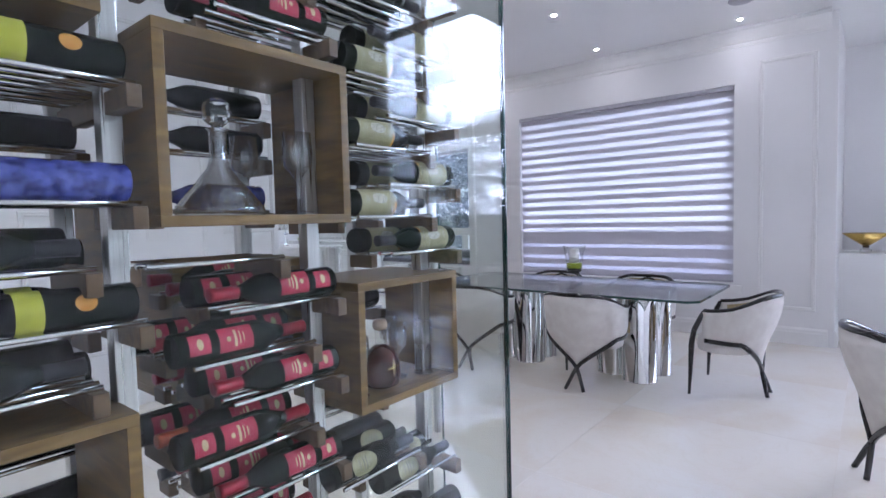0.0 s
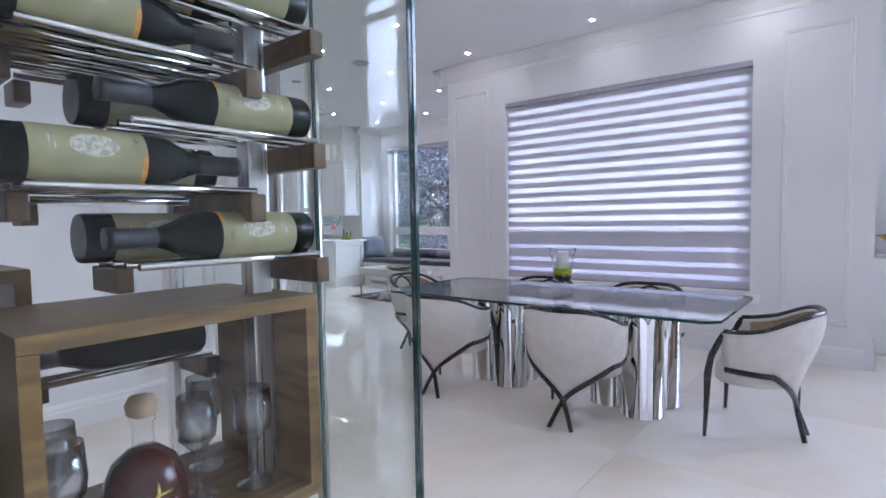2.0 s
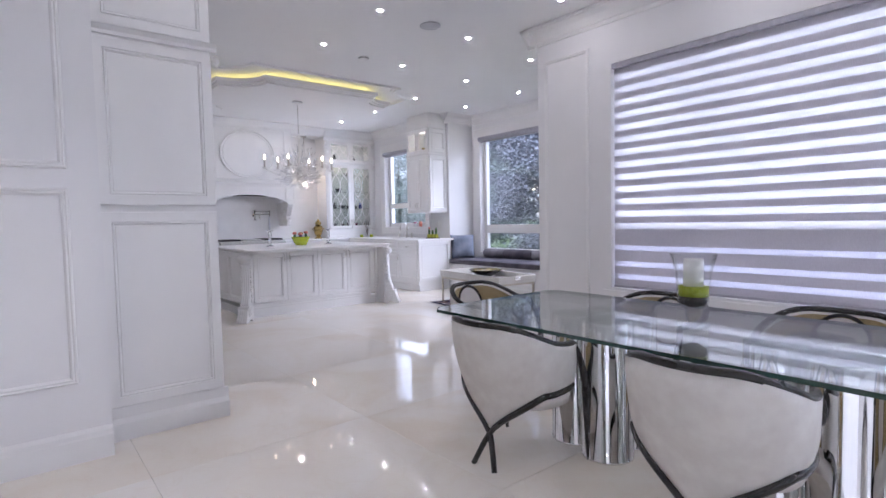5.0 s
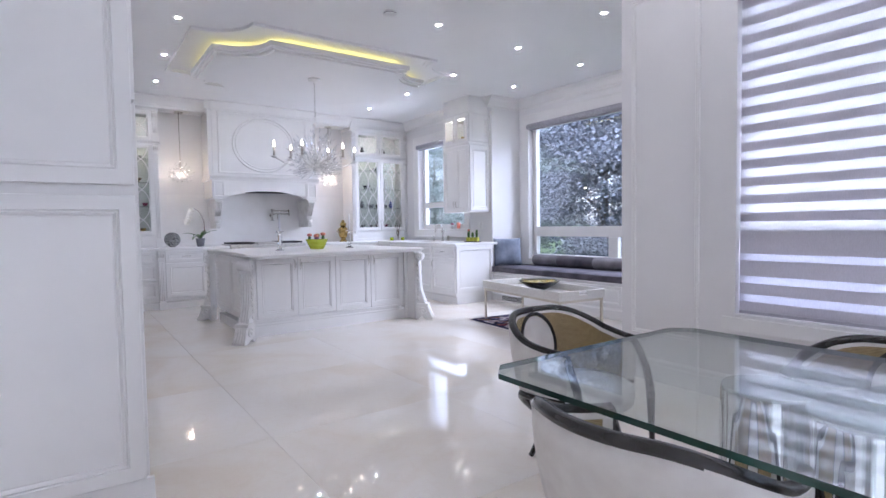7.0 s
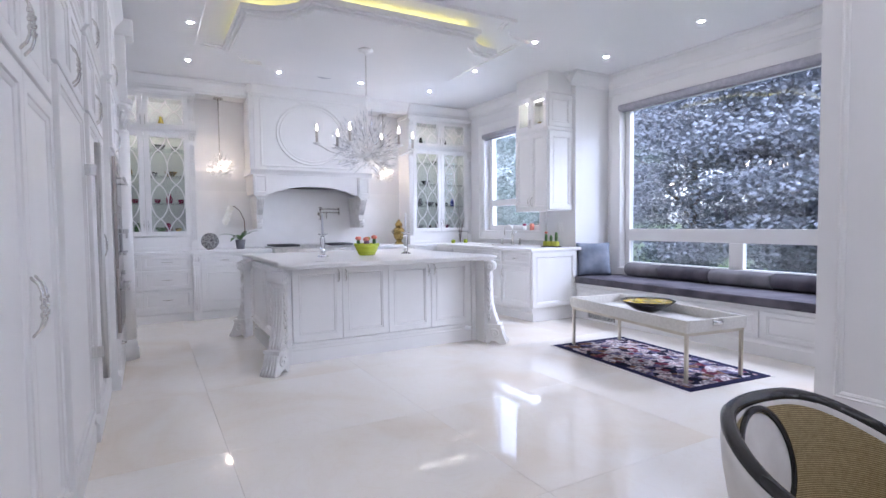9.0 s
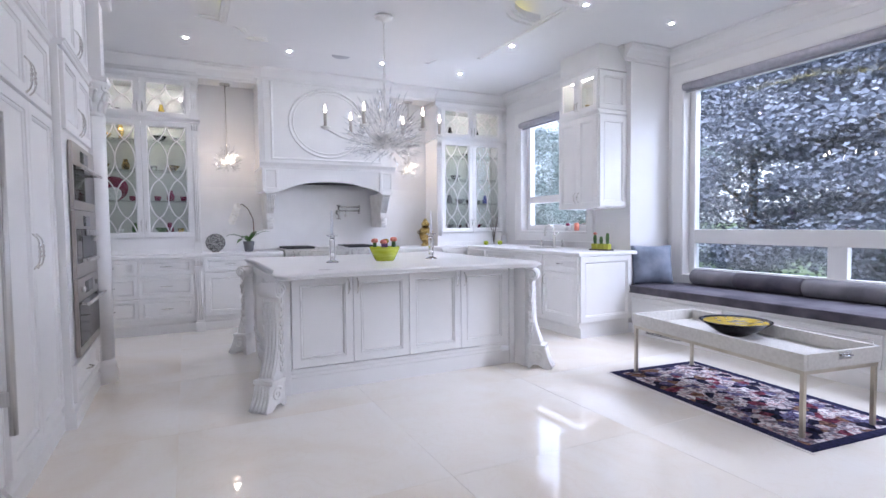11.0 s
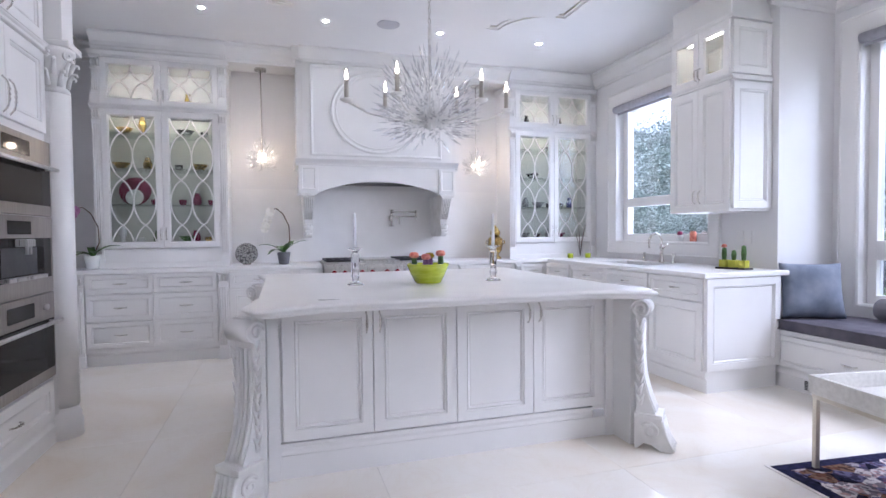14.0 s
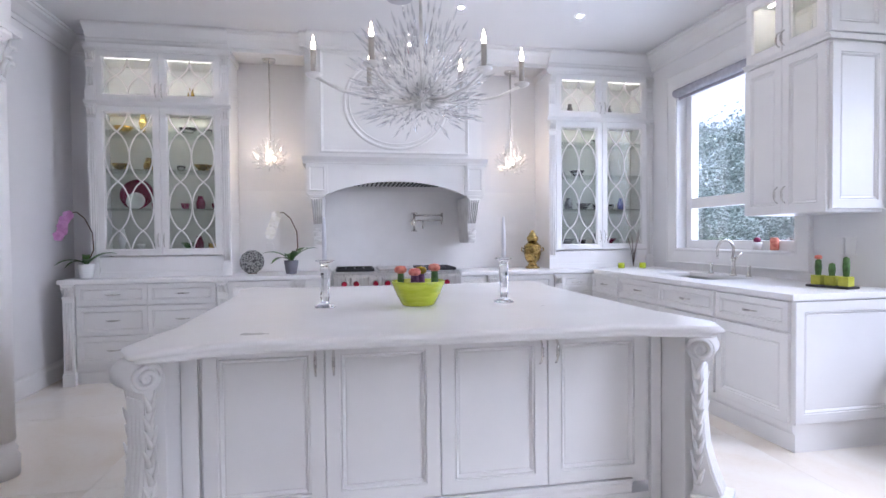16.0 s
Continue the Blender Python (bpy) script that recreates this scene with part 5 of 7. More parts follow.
YT = 3.52
tall_unit(-4.28, 1.30, YT, [(0.09, 0.16, 0.735, 1.71, 0.70, 1.0), (0.735, 0.16, 1.29, 1.71, 0.77, 1.0), (0.09, 1.725, 0.735, 2.31, 0.70, 1.845), (0.735, 1.725, 1.29, 2.31, 0.77, 1.845), (0.09, 2.38, 0.69, 2.96, 0.655, 2.48), (0.69, 2.38, 1.29, 2.96, 0.725, 2.48)],
          "tall white pantry cabinet with panelled doors and side", True)
f = tall_unit(-5.58, 1.02, YT + 0.02, [(0.01, 1.895, 0.51, 2.31, 0.48, 2.0), (0.51, 1.895, 1.01, 2.31, 0.54, 2.0), (0.01, 2.38, 0.51, 2.96, 0.475, 2.48), (0.51, 2.38, 1.01, 2.96, 0.545, 2.48)],
              "white panelled built-in refrigerator with a long steel handle", name="refrigerator")
for z0, z1 in ((0.16, 1.88),):
    d = door(f, 0.02, z0, 1.0, z1, name="fridge_door")
    bm = shape()
    tube(bm, [(0.90, -0.085, 0.40), (0.90, -0.085, 1.70)], 0.016, 10)
    for z in (0.55, 1.55):
        box(bm, 0.885, -0.085, z - 0.03, 0.915, -0.023, z + 0.03, 0.003)
    part("bar_handle", bm, STEEL, d, "long brushed steel bar handle")
tall_unit(-6.60, 1.08, YT + 0.04, [(0.01, 0.16, 0.54, 1.88, 0.505, 1.12), (0.54, 0.16, 1.07, 1.88, 0.575, 1.12), (0.01, 1.895, 0.54, 2.31, 0.505, 2.0), (0.54, 1.895, 1.07, 2.31, 0.575, 2.0), (0.01, 2.38, 0.54, 2.96, 0.505, 2.48), (0.54, 2.38, 1.07, 2.96, 0.575, 2.48)],
          "tall white cabinet with panelled doors beside the ovens")
ov = tall_unit(-7.68, 1.00, YT + 0.10, [(0.03, 0.15, 0.97, 0.39, None, None), (0.03, 1.84, 0.50, 2.31, 0.465, 1.95), (0.50, 1.84, 0.97, 2.31, 0.535, 1.95), (0.03, 2.38, 0.50, 2.96, 0.465, 2.48), (0.50, 2.38, 0.97, 2.96, 0.535, 2.48)],
               "tall white oven housing with panelled doors over and under")
pull(ov, 0.5, 0.27, -0.012, False, 0.11)


def oven(z0, z1, label, kind):
    o = thing("oven", (-7.83, YT + 0.105, z0), label, "oven", 180, "stack of ovens")
    w, h = 0.84, z1 - z0
    part("steel_front", box(shape(), 0, -0.024, 0, w, -0.001, h, 0.003), OVENSTEEL, o)
    if kind == "coffee":
        bm = shape()
        box(bm, 0.03, -0.026, 0.09, w - 0.03, -0.0245, h - 0.12)
        part("dark_panel", bm, OVENGL, o)
        bm = shape()
        box(bm, 0.22, -0.028, 0.12, 0.62, -0.0262, h - 0.17, 0.0006)
        part("niche", bm, FOIL_K, o)
        bm = shape()
        box(bm, 0.36, -0.085, 0.27, 0.46, -0.028, 0.31, 0.008)
        tube(bm, [(0.39, -0.07, 0.27), (0.39, -0.07, 0.23)], 0.008, 8)
        tube(bm, [(0.43, -0.07, 0.27), (0.43, -0.07, 0.23)], 0.008, 8)
        part("spout", bm, STEEL, o)
        part("display", box(shape(), 0.30, -0.0262, h - 0.10, 0.56, -0.0245, h - 0.03), OVENGL, o)
        bm = shape()
        box(bm, 0.20, -0.07, 0.095, 0.64, -0.028, 0.115, 0.004)
        part("drip_tray", bm, STEEL, o)
    else:
        part("glass_door", box(shape(), 0.02, -0.027, 0.06, w - 0.02, -0.0245, h - 0.15, 0.001), OVENGL, o)
        part("display", box(shape(), 0.27, -0.0265, h - 0.115, 0.57, -0.0245, h - 0.035), OVENGL, o)
        bm = shape()
        tube(bm, [(0.04, -0.075, h - 0.165), (w - 0.04, -0.075, h - 0.165)], 0.011, 10)
        for x in (0.08, w - 0.08):
            tube(bm, [(x, -0.024, h - 0.165), (x, -0.075, h - 0.165)], 0.008, 8)
        part("handle", bm, STEEL, o)
        if kind == "dials":
            for x in (0.14, 0.70):
                bm = shape()
                tube(bm, [(x, -0.024, h - 0.075), (x, -0.045, h - 0.075)], 0.02, 14, 0.017)
                part("dial", bm, STEEL, o)
    return o


oven(1.355, 1.79, "stainless steel built-in oven with dark glass", "plain")
oven(0.915, 1.35, "built-in coffee machine with a dark recess", "coffee")
oven(0.41, 0.91, "stainless steel built-in oven with a control display", "dials")


def end_column():
    """Round-cornered pilaster with a carved leafy capital at the end of the tall cabinets."""
    c = thing("end_pilaster", (-8.775, 3.64, 0), "white half-round pilaster with a carved leaf capital", "pilaster", 0)
    bm = shape()
    lathe(bm, [(0.09, 0.19), (0.09, 2.10)], 0, 0, 28)
    box(bm, -0.085, -0.74, 0.0, 0.09, 0.01, 2.10)
    part("shaft", bm, PAINT, c)
    bm = shape()
    lathe(bm, [(0.108, 0.0), (0.108, 0.10), (0.094, 0.12), (0.1, 0.14), (0.09, 0.16), (0.082, 0.19)], 0, 0, 28)
    part("base", bm, PAINT, c)
    bm = shape()
    lathe(bm, [(0.078, 2.10), (0.088, 2.105), (0.088, 2.125), (0.074, 2.14), (0.078, 2.25), (0.095, 2.32), (0.12, 2.345), (0.12, 2.37)], 0, 0, 28)
    for row, (z, r0, n) in enumerate(((2.14, 0.076, 8), (2.21, 0.08, 8))):
        for k in range(n):
            a = 2 * math.pi * (k + 0.5 * row) / n
            pts = [((r0 + dr) * math.cos(a), (r0 + dr) * math.sin(a), z + dz) for dr, dz in ((0.0, 0.0), (0.012, 0.05), (0.03, 0.085), (0.05, 0.085), (0.052, 0.07))]
            tube(bm, pts, 0.016, 6, 0.009)
    for k in range(6):
        a = 2 * math.pi * k / 6
        cx, cy = 0.108 * math.cos(a), 0.108 * math.sin(a)
        tube(bm, [(cx + 0.022 * math.cos(b) * -math.sin(a), cy + 0.022 * math.cos(b) * math.cos(a), 2.325 + 0.022 * math.sin(b)) for b in [i * 0.6 for i in range(11)]], 0.007, 6)
    part("carved_capital", bm, GLAZE, c, "carved acanthus capital, white")
    bm = shape()
    box(bm, -0.125, -0.74, 2.37, 0.095, 0.12, 2.41, 0.006)
    box(bm, -0.09, -0.74, 2.41, 0.09, 0.085, 2.98, 0.004)
    box(bm, -0.15, -0.74, 2.98, 0.09, 0.15, 3.14, 0.02)
    part("upper_box", bm, PAINT, c)
    return c


end_column()


# ---- window bench ----
def bench():
    b = thing("window_bench", (-8.255, 8.74, 0), "white built-in window bench with drawers and a vent", "bench")
    w, d = 3.80, YB - 8.74 - 0.003
    part("body", box(shape(), 0, 0, 0.0, w, d, 0.425), PAINT, b)
    plinth(b, 0, w, 0.02, 0.14, 0.016)
    bm = shape()
    cornice(bm, 0.0, w, 0.425, 0.03, 0.02, 0.035, d)
    part("seat_board", bm, PAINT, b)
    for k, (a, e) in enumerate(((0.04, 1.20), (1.24, 2.45), (2.49, 3.75))):
        drawer(b, a, 0.16, e, 0.41)
    bm = shape()
    for k in range(6):
        box(bm, 0.30, -0.020, 0.03 + k * 0.012, 0.75, -0.0165, 0.036 + k * 0.012)
    part("floor_vent", bm, INK, b, "dark slotted air vent")
    return b


bench()


def puffy(bm, x0, y0, z0, x1, y1, z1, puff=0.02, n=10, r=0.03):
    """A cushion: a rounded box that swells in the middle."""
    geo = bmesh.ops.create_cube(bm, size=1.0)
    faces = list({f for v in geo["verts"] for f in v.link_faces})
    bmesh.ops.subdivide_edges(bm, edges=list({e for f in faces for e in f.edges}), cuts=n, use_grid_fill=True)
    for v in bm.verts:
        u = v.co * 2
        k = [(1 - abs(u[i]) ** 6) for i in range(3)]
        p = Vector((x0 + (u.x + 1) / 2 * (x1 - x0), y0 + (u.y + 1) / 2 * (y1 - y0), z0 + (u.z + 1) / 2 * (z1 - z0)))
        p.z += puff * u.z * k[0] * k[1]
        p.y += puff * u.y * k[0] * k[2]
        p.x += puff * u.x * k[1] * k[2]
        edge = sum(1 for i in range(3) if abs(u[i]) > 0.99)
        if edge >= 2:
            c = Vector(((x0 + x1) / 2, (y0 + y1) / 2, (z0 + z1) / 2))
            q = (p - c)
            for i in range(3):
                if abs(u[i]) > 0.99:
                    q[i] -= math.copysign(r * 0.4, q[i])
            p = c + q
        v.co = p
    for f in bm.faces:
        f.smooth = True
    return bm


sc = thing("seat_cushion", (-6.36, 9.05, 0.4555), "long charcoal velvet bench cushion with piping", "cushion")
part("pad", puffy(shape(), -1.88, -0.36, 0.0, 1.88, 0.34, 0.085, 0.008, 12), VELVET_D, sc)
bm = shape()
tube(bm, [(-1.875, -0.36, 0.078), (1.875, -0.36, 0.078)], 0.006, 6)
tube(bm, [(-1.875, -0.36, 0.008), (1.875, -0.36, 0.008)], 0.006, 6)
part("piping", bm, VELVET_D, sc)
x = -7.82
for k, (ln, mat, tone) in enumerate(((0.50, VELVET_L, "light grey"), (0.66, VELVET_D, "charcoal"), (0.66, VELVET_L, "light grey"), (0.62, VELVET_D, "charcoal"), (0.60, VELVET_L, "light grey"))):
    bm = shape()
    lathe(bm, [(0.02, 0), (0.070, 0.004), (0.083, 0.02), (0.087, ln * 0.3), (0.085, ln * 0.7), (0.083, ln - 0.02), (0.070, ln - 0.004), (0.02, ln)], seg=18)
    bmesh.ops.rotate(bm, verts=bm.verts, matrix=Matrix.Rotation(radians(90), 3, "Y"))
    ob = tagged(finish(bm, "bolster_cushion", mat), "%s velvet bolster cushion lying along the window" % tone, "cushion", "bolster cushions")
    ob.location = (x, 9.29, 0.630)
    x += ln + 0.004
def square_pillow(half, thick):
    """Two bulging sheets sewn along slightly hollow edges, with pointed corners."""
    bm, n, sides = shape(), 16, []
    for sg in (-1, 1):
        grid = []
        for i in range(n + 1):
            row = []
            for j in range(n + 1):
                u, v = -1 + 2 * i / n, -1 + 2 * j / n
                t = thick * ((1 - u ** 4) * (1 - v ** 4)) ** 0.55
                t *= 1 + 0.07 * math.sin(5 * u + 2 * v) - 0.06 * math.sin(4 * v - 3 * u)
                row.append(bm.verts.new((half * u * (1 - 0.05 * (1 - v * v)), sg * t, half * v * (1 - 0.05 * (1 - u * u)))))
            grid.append(row)
        for i in range(n):
            for j in range(n):
                q = (grid[i][j], grid[i + 1][j], grid[i + 1][j + 1], grid[i][j + 1])
                bm.faces.new(q if sg < 0 else q[::-1]).smooth = True
    bmesh.ops.remove_doubles(bm, verts=bm.verts, dist=0.0004)
    return bm


pc = tagged(finish(square_pillow(0.222, 0.07), "throw_pillow", VELVET_B), "square blue-grey velvet pillow leaning on the wall", "pillow")
pc.matrix_basis = pose(-8.10, 8.97, 0.757, -13, 0, 60)


# ---- tray table, bowl and rug ----
def tray_table():
    t = thing("tray_table", (-6.24, 7.76, 0.0085), "narrow champagne metal tray table with corner handles", "coffee table", -8)
    w, d, h = 0.73, 0.30, 0.435
    for sx in (-1, 1):
        for sy in (-1, 1):
            bm = shape()
            cx, cy = sx * (w - 0.015), sy * (d - 0.015)
            box(bm, cx - 0.012, cy - 0.012, 0, cx + 0.012, cy + 0.012, h - 0.05, 0.002)
            part("leg", bm, TRAYM, t)
    bm = shape()
    for sy in (-1, 1):
        box(bm, -w, sy * (d - 0.012) - 0.011, h - 0.075, w, sy * (d - 0.012) + 0.011, h - 0.05, 0.002)
    for sx in (-1, 1):
        box(bm, sx * (w - 0.012) - 0.011, -d + 0.024, h - 0.075, sx * (w - 0.012) + 0.011, d - 0.024, h - 0.05, 0.002)
    part("frame", bm, TRAYM, t)
    bm = shape()
    box(bm, -w - 0.01, -d - 0.01, h - 0.05, w + 0.01, d + 0.01, h - 0.035, 0.002)
    for sy in (-1, 1):
        box(bm, -w - 0.01, sy * d - 0.012, h - 0.035, w + 0.01, sy * d + 0.012, h + 0.045, 0.003)
    for sx in (-1, 1):
        box(bm, sx * w - 0.012, -d + 0.012, h - 0.035, sx * w + 0.012, d - 0.012, h + 0.045, 0.003)
    part("tray", bm, TRAYT, t)
    for sx in (-1, 1):
        bm = shape()
        box(bm, sx * (w + 0.013) - 0.003, -0.05, h - 0.005, sx * (w + 0.013) + 0.003, 0.05, h + 0.04, 0.001)
        tube(bm, [(sx * (w + 0.018), -0.035, h + 0.018), (sx * (w + 0.034), -0.035, h + 0.018), (sx * (w + 0.034), 0.035, h + 0.018), (sx * (w + 0.018), 0.035, h + 0.018)], 0.005, 6)
        part("tray_handle", bm, CHROME, t)
    return t


tray_table()
bw = thing("glass_bowl", (-6.30, 7.83, 0.4095), "wide black glass bowl with an amber centre", "bowl")
part("dish", lathe(shape(), [(0.06, 0.0), (0.07, 0.004), (0.15, 0.045), (0.235, 0.105), (0.24, 0.11), (0.232, 0.112), (0.15, 0.058), (0.06, 0.020), (0.0, 0.018)], seg=32), BOWLB, bw)
part("glaze", lathe(shape(), [(0.212, 0.1005), (0.15, 0.062), (0.06, 0.025), (0.0, 0.022)], seg=28), AMBER, bw)

rg = thing("patchwork_rug", (-6.215, 7.75, 0), "patchwork wool rug with a navy border", "rug", -5)
part("field", box(shape(), -0.76, -0.39, 0.001, 0.76, 0.39, 0.007), RUG, rg)
bm = shape()
for a in ((-0.82, -0.45, 0.82, -0.39), (-0.82, 0.39, 0.82, 0.45), (-0.82, -0.39, -0.76, 0.39), (0.76, -0.39, 0.82, 0.39)):
    box(bm, a[0], a[1], 0.001, a[2], a[3], 0.0085)
part("border", bm, NAVY, rg)
bm = shape()
for a in ((-0.84, -0.47, 0.84, -0.45), (-0.84, 0.45, 0.84, 0.47)):
    box(bm, a[0], a[1], 0.001, a[2], a[3], 0.005)
part("fringe", bm, LINEN, rg)
# ---- dining table ----
def dining_table():
    t = thing("dining_table", (-1.95, 4.91, 0), "clipped-corner glass table on clusters of chrome drums", "dining table")
    w, d, k = 1.20, 0.55, 0.07
    poly = [(-w + k, -d), (w - k, -d), (w, -d + k), (w, d - k), (w - k, d), (-w + k, d), (-w, d - k), (-w, -d + k)]
    bm = shape()
    prism(bm, poly, lambda u, v, q: (u, v, q), 0.722, 0.738)
    g = part("tabletop", bm, TABLEGL, t, "thick clear glass top with green edges")
    g.visible_shadow = False
    bm = shape()
    big = [(u * 1.002, v * 1.003) for u, v in poly]
    for i in range(8):
        a, b = big[i], big[(i + 1) % 8]
        vs = [bm.verts.new((*p, z)) for p, z in ((a, 0.7215), (b, 0.7215), (b, 0.7385), (a, 0.7385))]
        bm.faces.new(vs)
    part("polished_edge", bm, GLASSEDGE, g, "dark green polished glass edge")
    for cx, cy, drums in ((0.52, 0.05, ((0.14, -0.13, 0.135, 0.715), (-0.12, -0.02, 0.125, 0.715), (0.20, 0.13, 0.11, 0.715), (-0.02, 0.19, 0.12, 0.715))),
                          (-0.48, 0.08, ((0.12, -0.12, 0.13, 0.715), (-0.13, -0.06, 0.125, 0.715), (0.14, 0.12, 0.11, 0.715), (-0.08, 0.18, 0.115, 0.715)))):
        for dx, dy, r, h in drums:
            bm = shape()
            lathe(bm, [(r + 0.003, 0.0), (r + 0.003, 0.012), (r, 0.014), (r, h - 0.012), (r - 0.004, h)], cx + dx, cy + dy, 40)
            part("drum", bm, CHROME, t)
    return t


dining_table()


def dining_chair(loc, rz, label):
    """Barrel-back armchair: cream shell, black rim, caned inside, crossed back legs. The sitter looks along +y."""
    c = thing("dining_chair", loc, label, "chair", rz, "dining chairs")

    def plan(s):
        a = s * 2.05
        x = 0.320 * math.sin(a)
        y = -0.285 * math.cos(a) if math.cos(a) > 0 else -0.44 * math.cos(a)
        return x, y

    def smooth(u):
        u = min(1, max(0, u))
        return u * u * (3 - 2 * u)

    def top(s):
        return 0.735 - 0.12 * smooth((abs(s) - 0.22) / 0.78)

    def bottom(s):
        return 0.17 + 0.24 * min(1, abs(s) / 0.62) ** 0.85

    def flare(z):
        return 0.70 + 0.26 * smooth((z - 0.14) / 0.36) + 0.04 * (z - 0.2) / 0.5

    def spot(s, z, inset=0.0):
        """Point of the shell at turn s and height z; the back leans out more than the sides."""
        x, y = plan(s)
        k = 1 - inset / 0.29
        fb = 0.48 + 0.46 * smooth((z - 0.2) / 0.5)
        return Vector((x * flare(z) * k, y * (fb if y < 0 else flare(z)) * k, z))

    n, m = 40, 8

    def sheet(inset, z_lo, z_hi, s0=-1.0, s1=1.0, cnt=n):
        bm = shape()
        rows = []
        for i in range(cnt + 1):
            s = s0 + (s1 - s0) * i / cnt
            col = []
            for j in range(m + 1):
                z = z_lo(s) + (z_hi(s) - z_lo(s)) * j / m
                col.append(bm.verts.new(spot(s, z, inset)))
            rows.append(col)
        for a, b in zip(rows, rows[1:]):
            for j in range(m):
                bm.faces.new((a[j], b[j], b[j + 1], a[j + 1])).smooth = True
        return bm, rows

    # shell: outer and inner skin joined into one thick sheet
    bm, ro = sheet(0.0, bottom, top)
    inner = []
    for i in range(n + 1):
        s = -1 + 2 * i / n
        col = []
        for j in range(m + 1):
            z = bottom(s) + (top(s) - bottom(s)) * j / m
            col.append(bm.verts.new(spot(s, z, 0.035)))
        inner.append(col)
    for a, b in zip(inner, inner[1:]):
        for j in range(m):
            bm.faces.new((a[j], a[j + 1], b[j + 1], b[j])).smooth = True
    for i in range(n):
        bm.faces.new((ro[i][m], ro[i + 1][m], inner[i + 1][m], inner[i][m]))
        bm.faces.new((ro[i][0], inner[i][0], inner[i + 1][0], ro[i + 1][0]))
    for i in (0, n):
        for j in range(m):
            bm.faces.new((ro[i][j], ro[i][j + 1], inner[i][j + 1], inner[i][j]))
    part("shell", bm, LINEN, c)
    bm, _ = sheet(0.038, lambda s: max(bottom(s), 0.42), lambda s: top(s) - 0.018, -0.95, 0.95)
    part("cane_lining", bm, CANE, c, "woven cane on the inside of the back")
    # oval back pad with its black border
    bm = shape()
    cz, rings = 0.575, []
    for k in range(4):
        rr = 1 - k / 4
        ring = []
        for i in range(24):
            a = 2 * math.pi * i / 24
            s = 0.22 * rr * math.cos(a)
            z = cz + 0.135 * rr * math.sin(a)
            ring.append(bm.verts.new(spot(s, z, 0.045 + 0.02 * (1 - rr ** 2))))
        rings.append(ring)
    for a, b in zip(rings, rings[1:]):
        for i in range(24):
            bm.faces.new((a[i], a[(i + 1) % 24], b[(i + 1) % 24], b[i])).smooth = True
    bm.faces.new(rings[-1])
    part("back_pad", bm, LINEN, c, "oval cream back pad")
    pts = []
    for i in range(33):
        a = 2 * math.pi * i / 32
        s, z = 0.235 * math.cos(a), cz + 0.147 * math.sin(a)
        pts.append(spot(s, z, 0.043))
    part("pad_border", tube(shape(), pts, 0.010, 6), BLACK, c)
    # rim, lower band and legs
    rim = []
    for i in range(n + 1):
        s = -1 + 2 * i / n
        rim.append(spot(s, top(s), 0.0175) + Vector((0, 0, 0.004)))
    part("rim", tube(shape(), rim, 0.019, 8), BLACK, c)
    for sg in (-1, 1):
        x, y = plan(1.0)
        x *= sg
        bm = shape()
        f1 = flare(0.615)
        tube(bm, [(x * f1 * 0.94, y * f1 * 0.94, 0.615), (x * 0.97, y + 0.008, 0.575), (x * 0.98, y + 0.05, 0.48), (sg * 0.283, 0.268, 0.40), (sg * 0.283, 0.272, 0.34)], 0.017, 8, 0.021)
        tube(bm, [(sg * 0.283, 0.272, 0.37), (sg * 0.285, 0.276, 0.2), (sg * 0.289, 0.285, 0.0)], 0.021, 8, 0.010)
        part("front_leg", bm, BLACK, c)
        pts = []
        for i in range(15):
            s = sg * (1.0 - i / 14)
            pts.append(spot(s, bottom(s) - 0.004, 0.005) + Vector((0, -0.004, 0)))
        pts += [Vector((-sg * 0.025, -0.152, 0.12)), Vector((-sg * 0.05, -0.168, 0.06)), Vector((-sg * 0.075, -0.185, 0.0))]
        part("back_leg", tube(shape(), pts, 0.021, 8, 0.014), BLACK, c)
    # seat
    bm = shape()
    rows = []
    for rr, z in ((1.0, 0.32), (1.03, 0.36), (1.0, 0.405), (0.9, 0.422), (0.6, 0.435), (0.25, 0.44)):
        ring = []
        for i in range(32):
            a = 2 * math.pi * i / 32
            q = 2.6
            ca, sa = math.cos(a), math.sin(a)
            x = math.copysign(abs(ca) ** (2 / q), ca) * 0.264 * rr
            y = math.copysign(abs(sa) ** (2 / q), sa) * 0.195 * rr + 0.08
            ring.append(bm.verts.new((x, y, z)))
        rows.append(ring)
    for a, b in zip(rows, rows[1:]):
        for i in range(32):
            bm.faces.new((a[i], a[(i + 1) % 32], b[(i + 1) % 32], b[i])).smooth = True
    bm.faces.new(rows[0][::-1])
    bm.faces.new(rows[-1])
    part("seat", bm, LINEN, c)
    return c


ch = dining_chair((-1.60, 4.47, 0), 0, "cream barrel armchair with black frame, tucked at the glass table")
copy_thing(ch, pose(-2.63, 4.465, 0, 0, 0, 0))
a = copy_thing(ch, pose(-0.60, 4.99, 0, 0, 0, 90))
tagged(a, "cream barrel armchair with black frame at the table's end")
a = copy_thing(ch, pose(-3.62, 5.29, 0, 0, 0, -86))
tagged(a, "cream barrel armchair with black frame at the table's far end")
a = copy_thing(ch, pose(-2.42, 5.52, 0, 0, 0, 180))
tagged(a, "cream barrel armchair with black frame beside the window")
copy_thing(a, pose(-1.52, 5.52, 0, 0, 0, 180))
a = copy_thing(ch, pose(0.29, 3.98, 0, 0, 0, -70))
tagged(a, "cream barrel armchair with black frame standing apart")

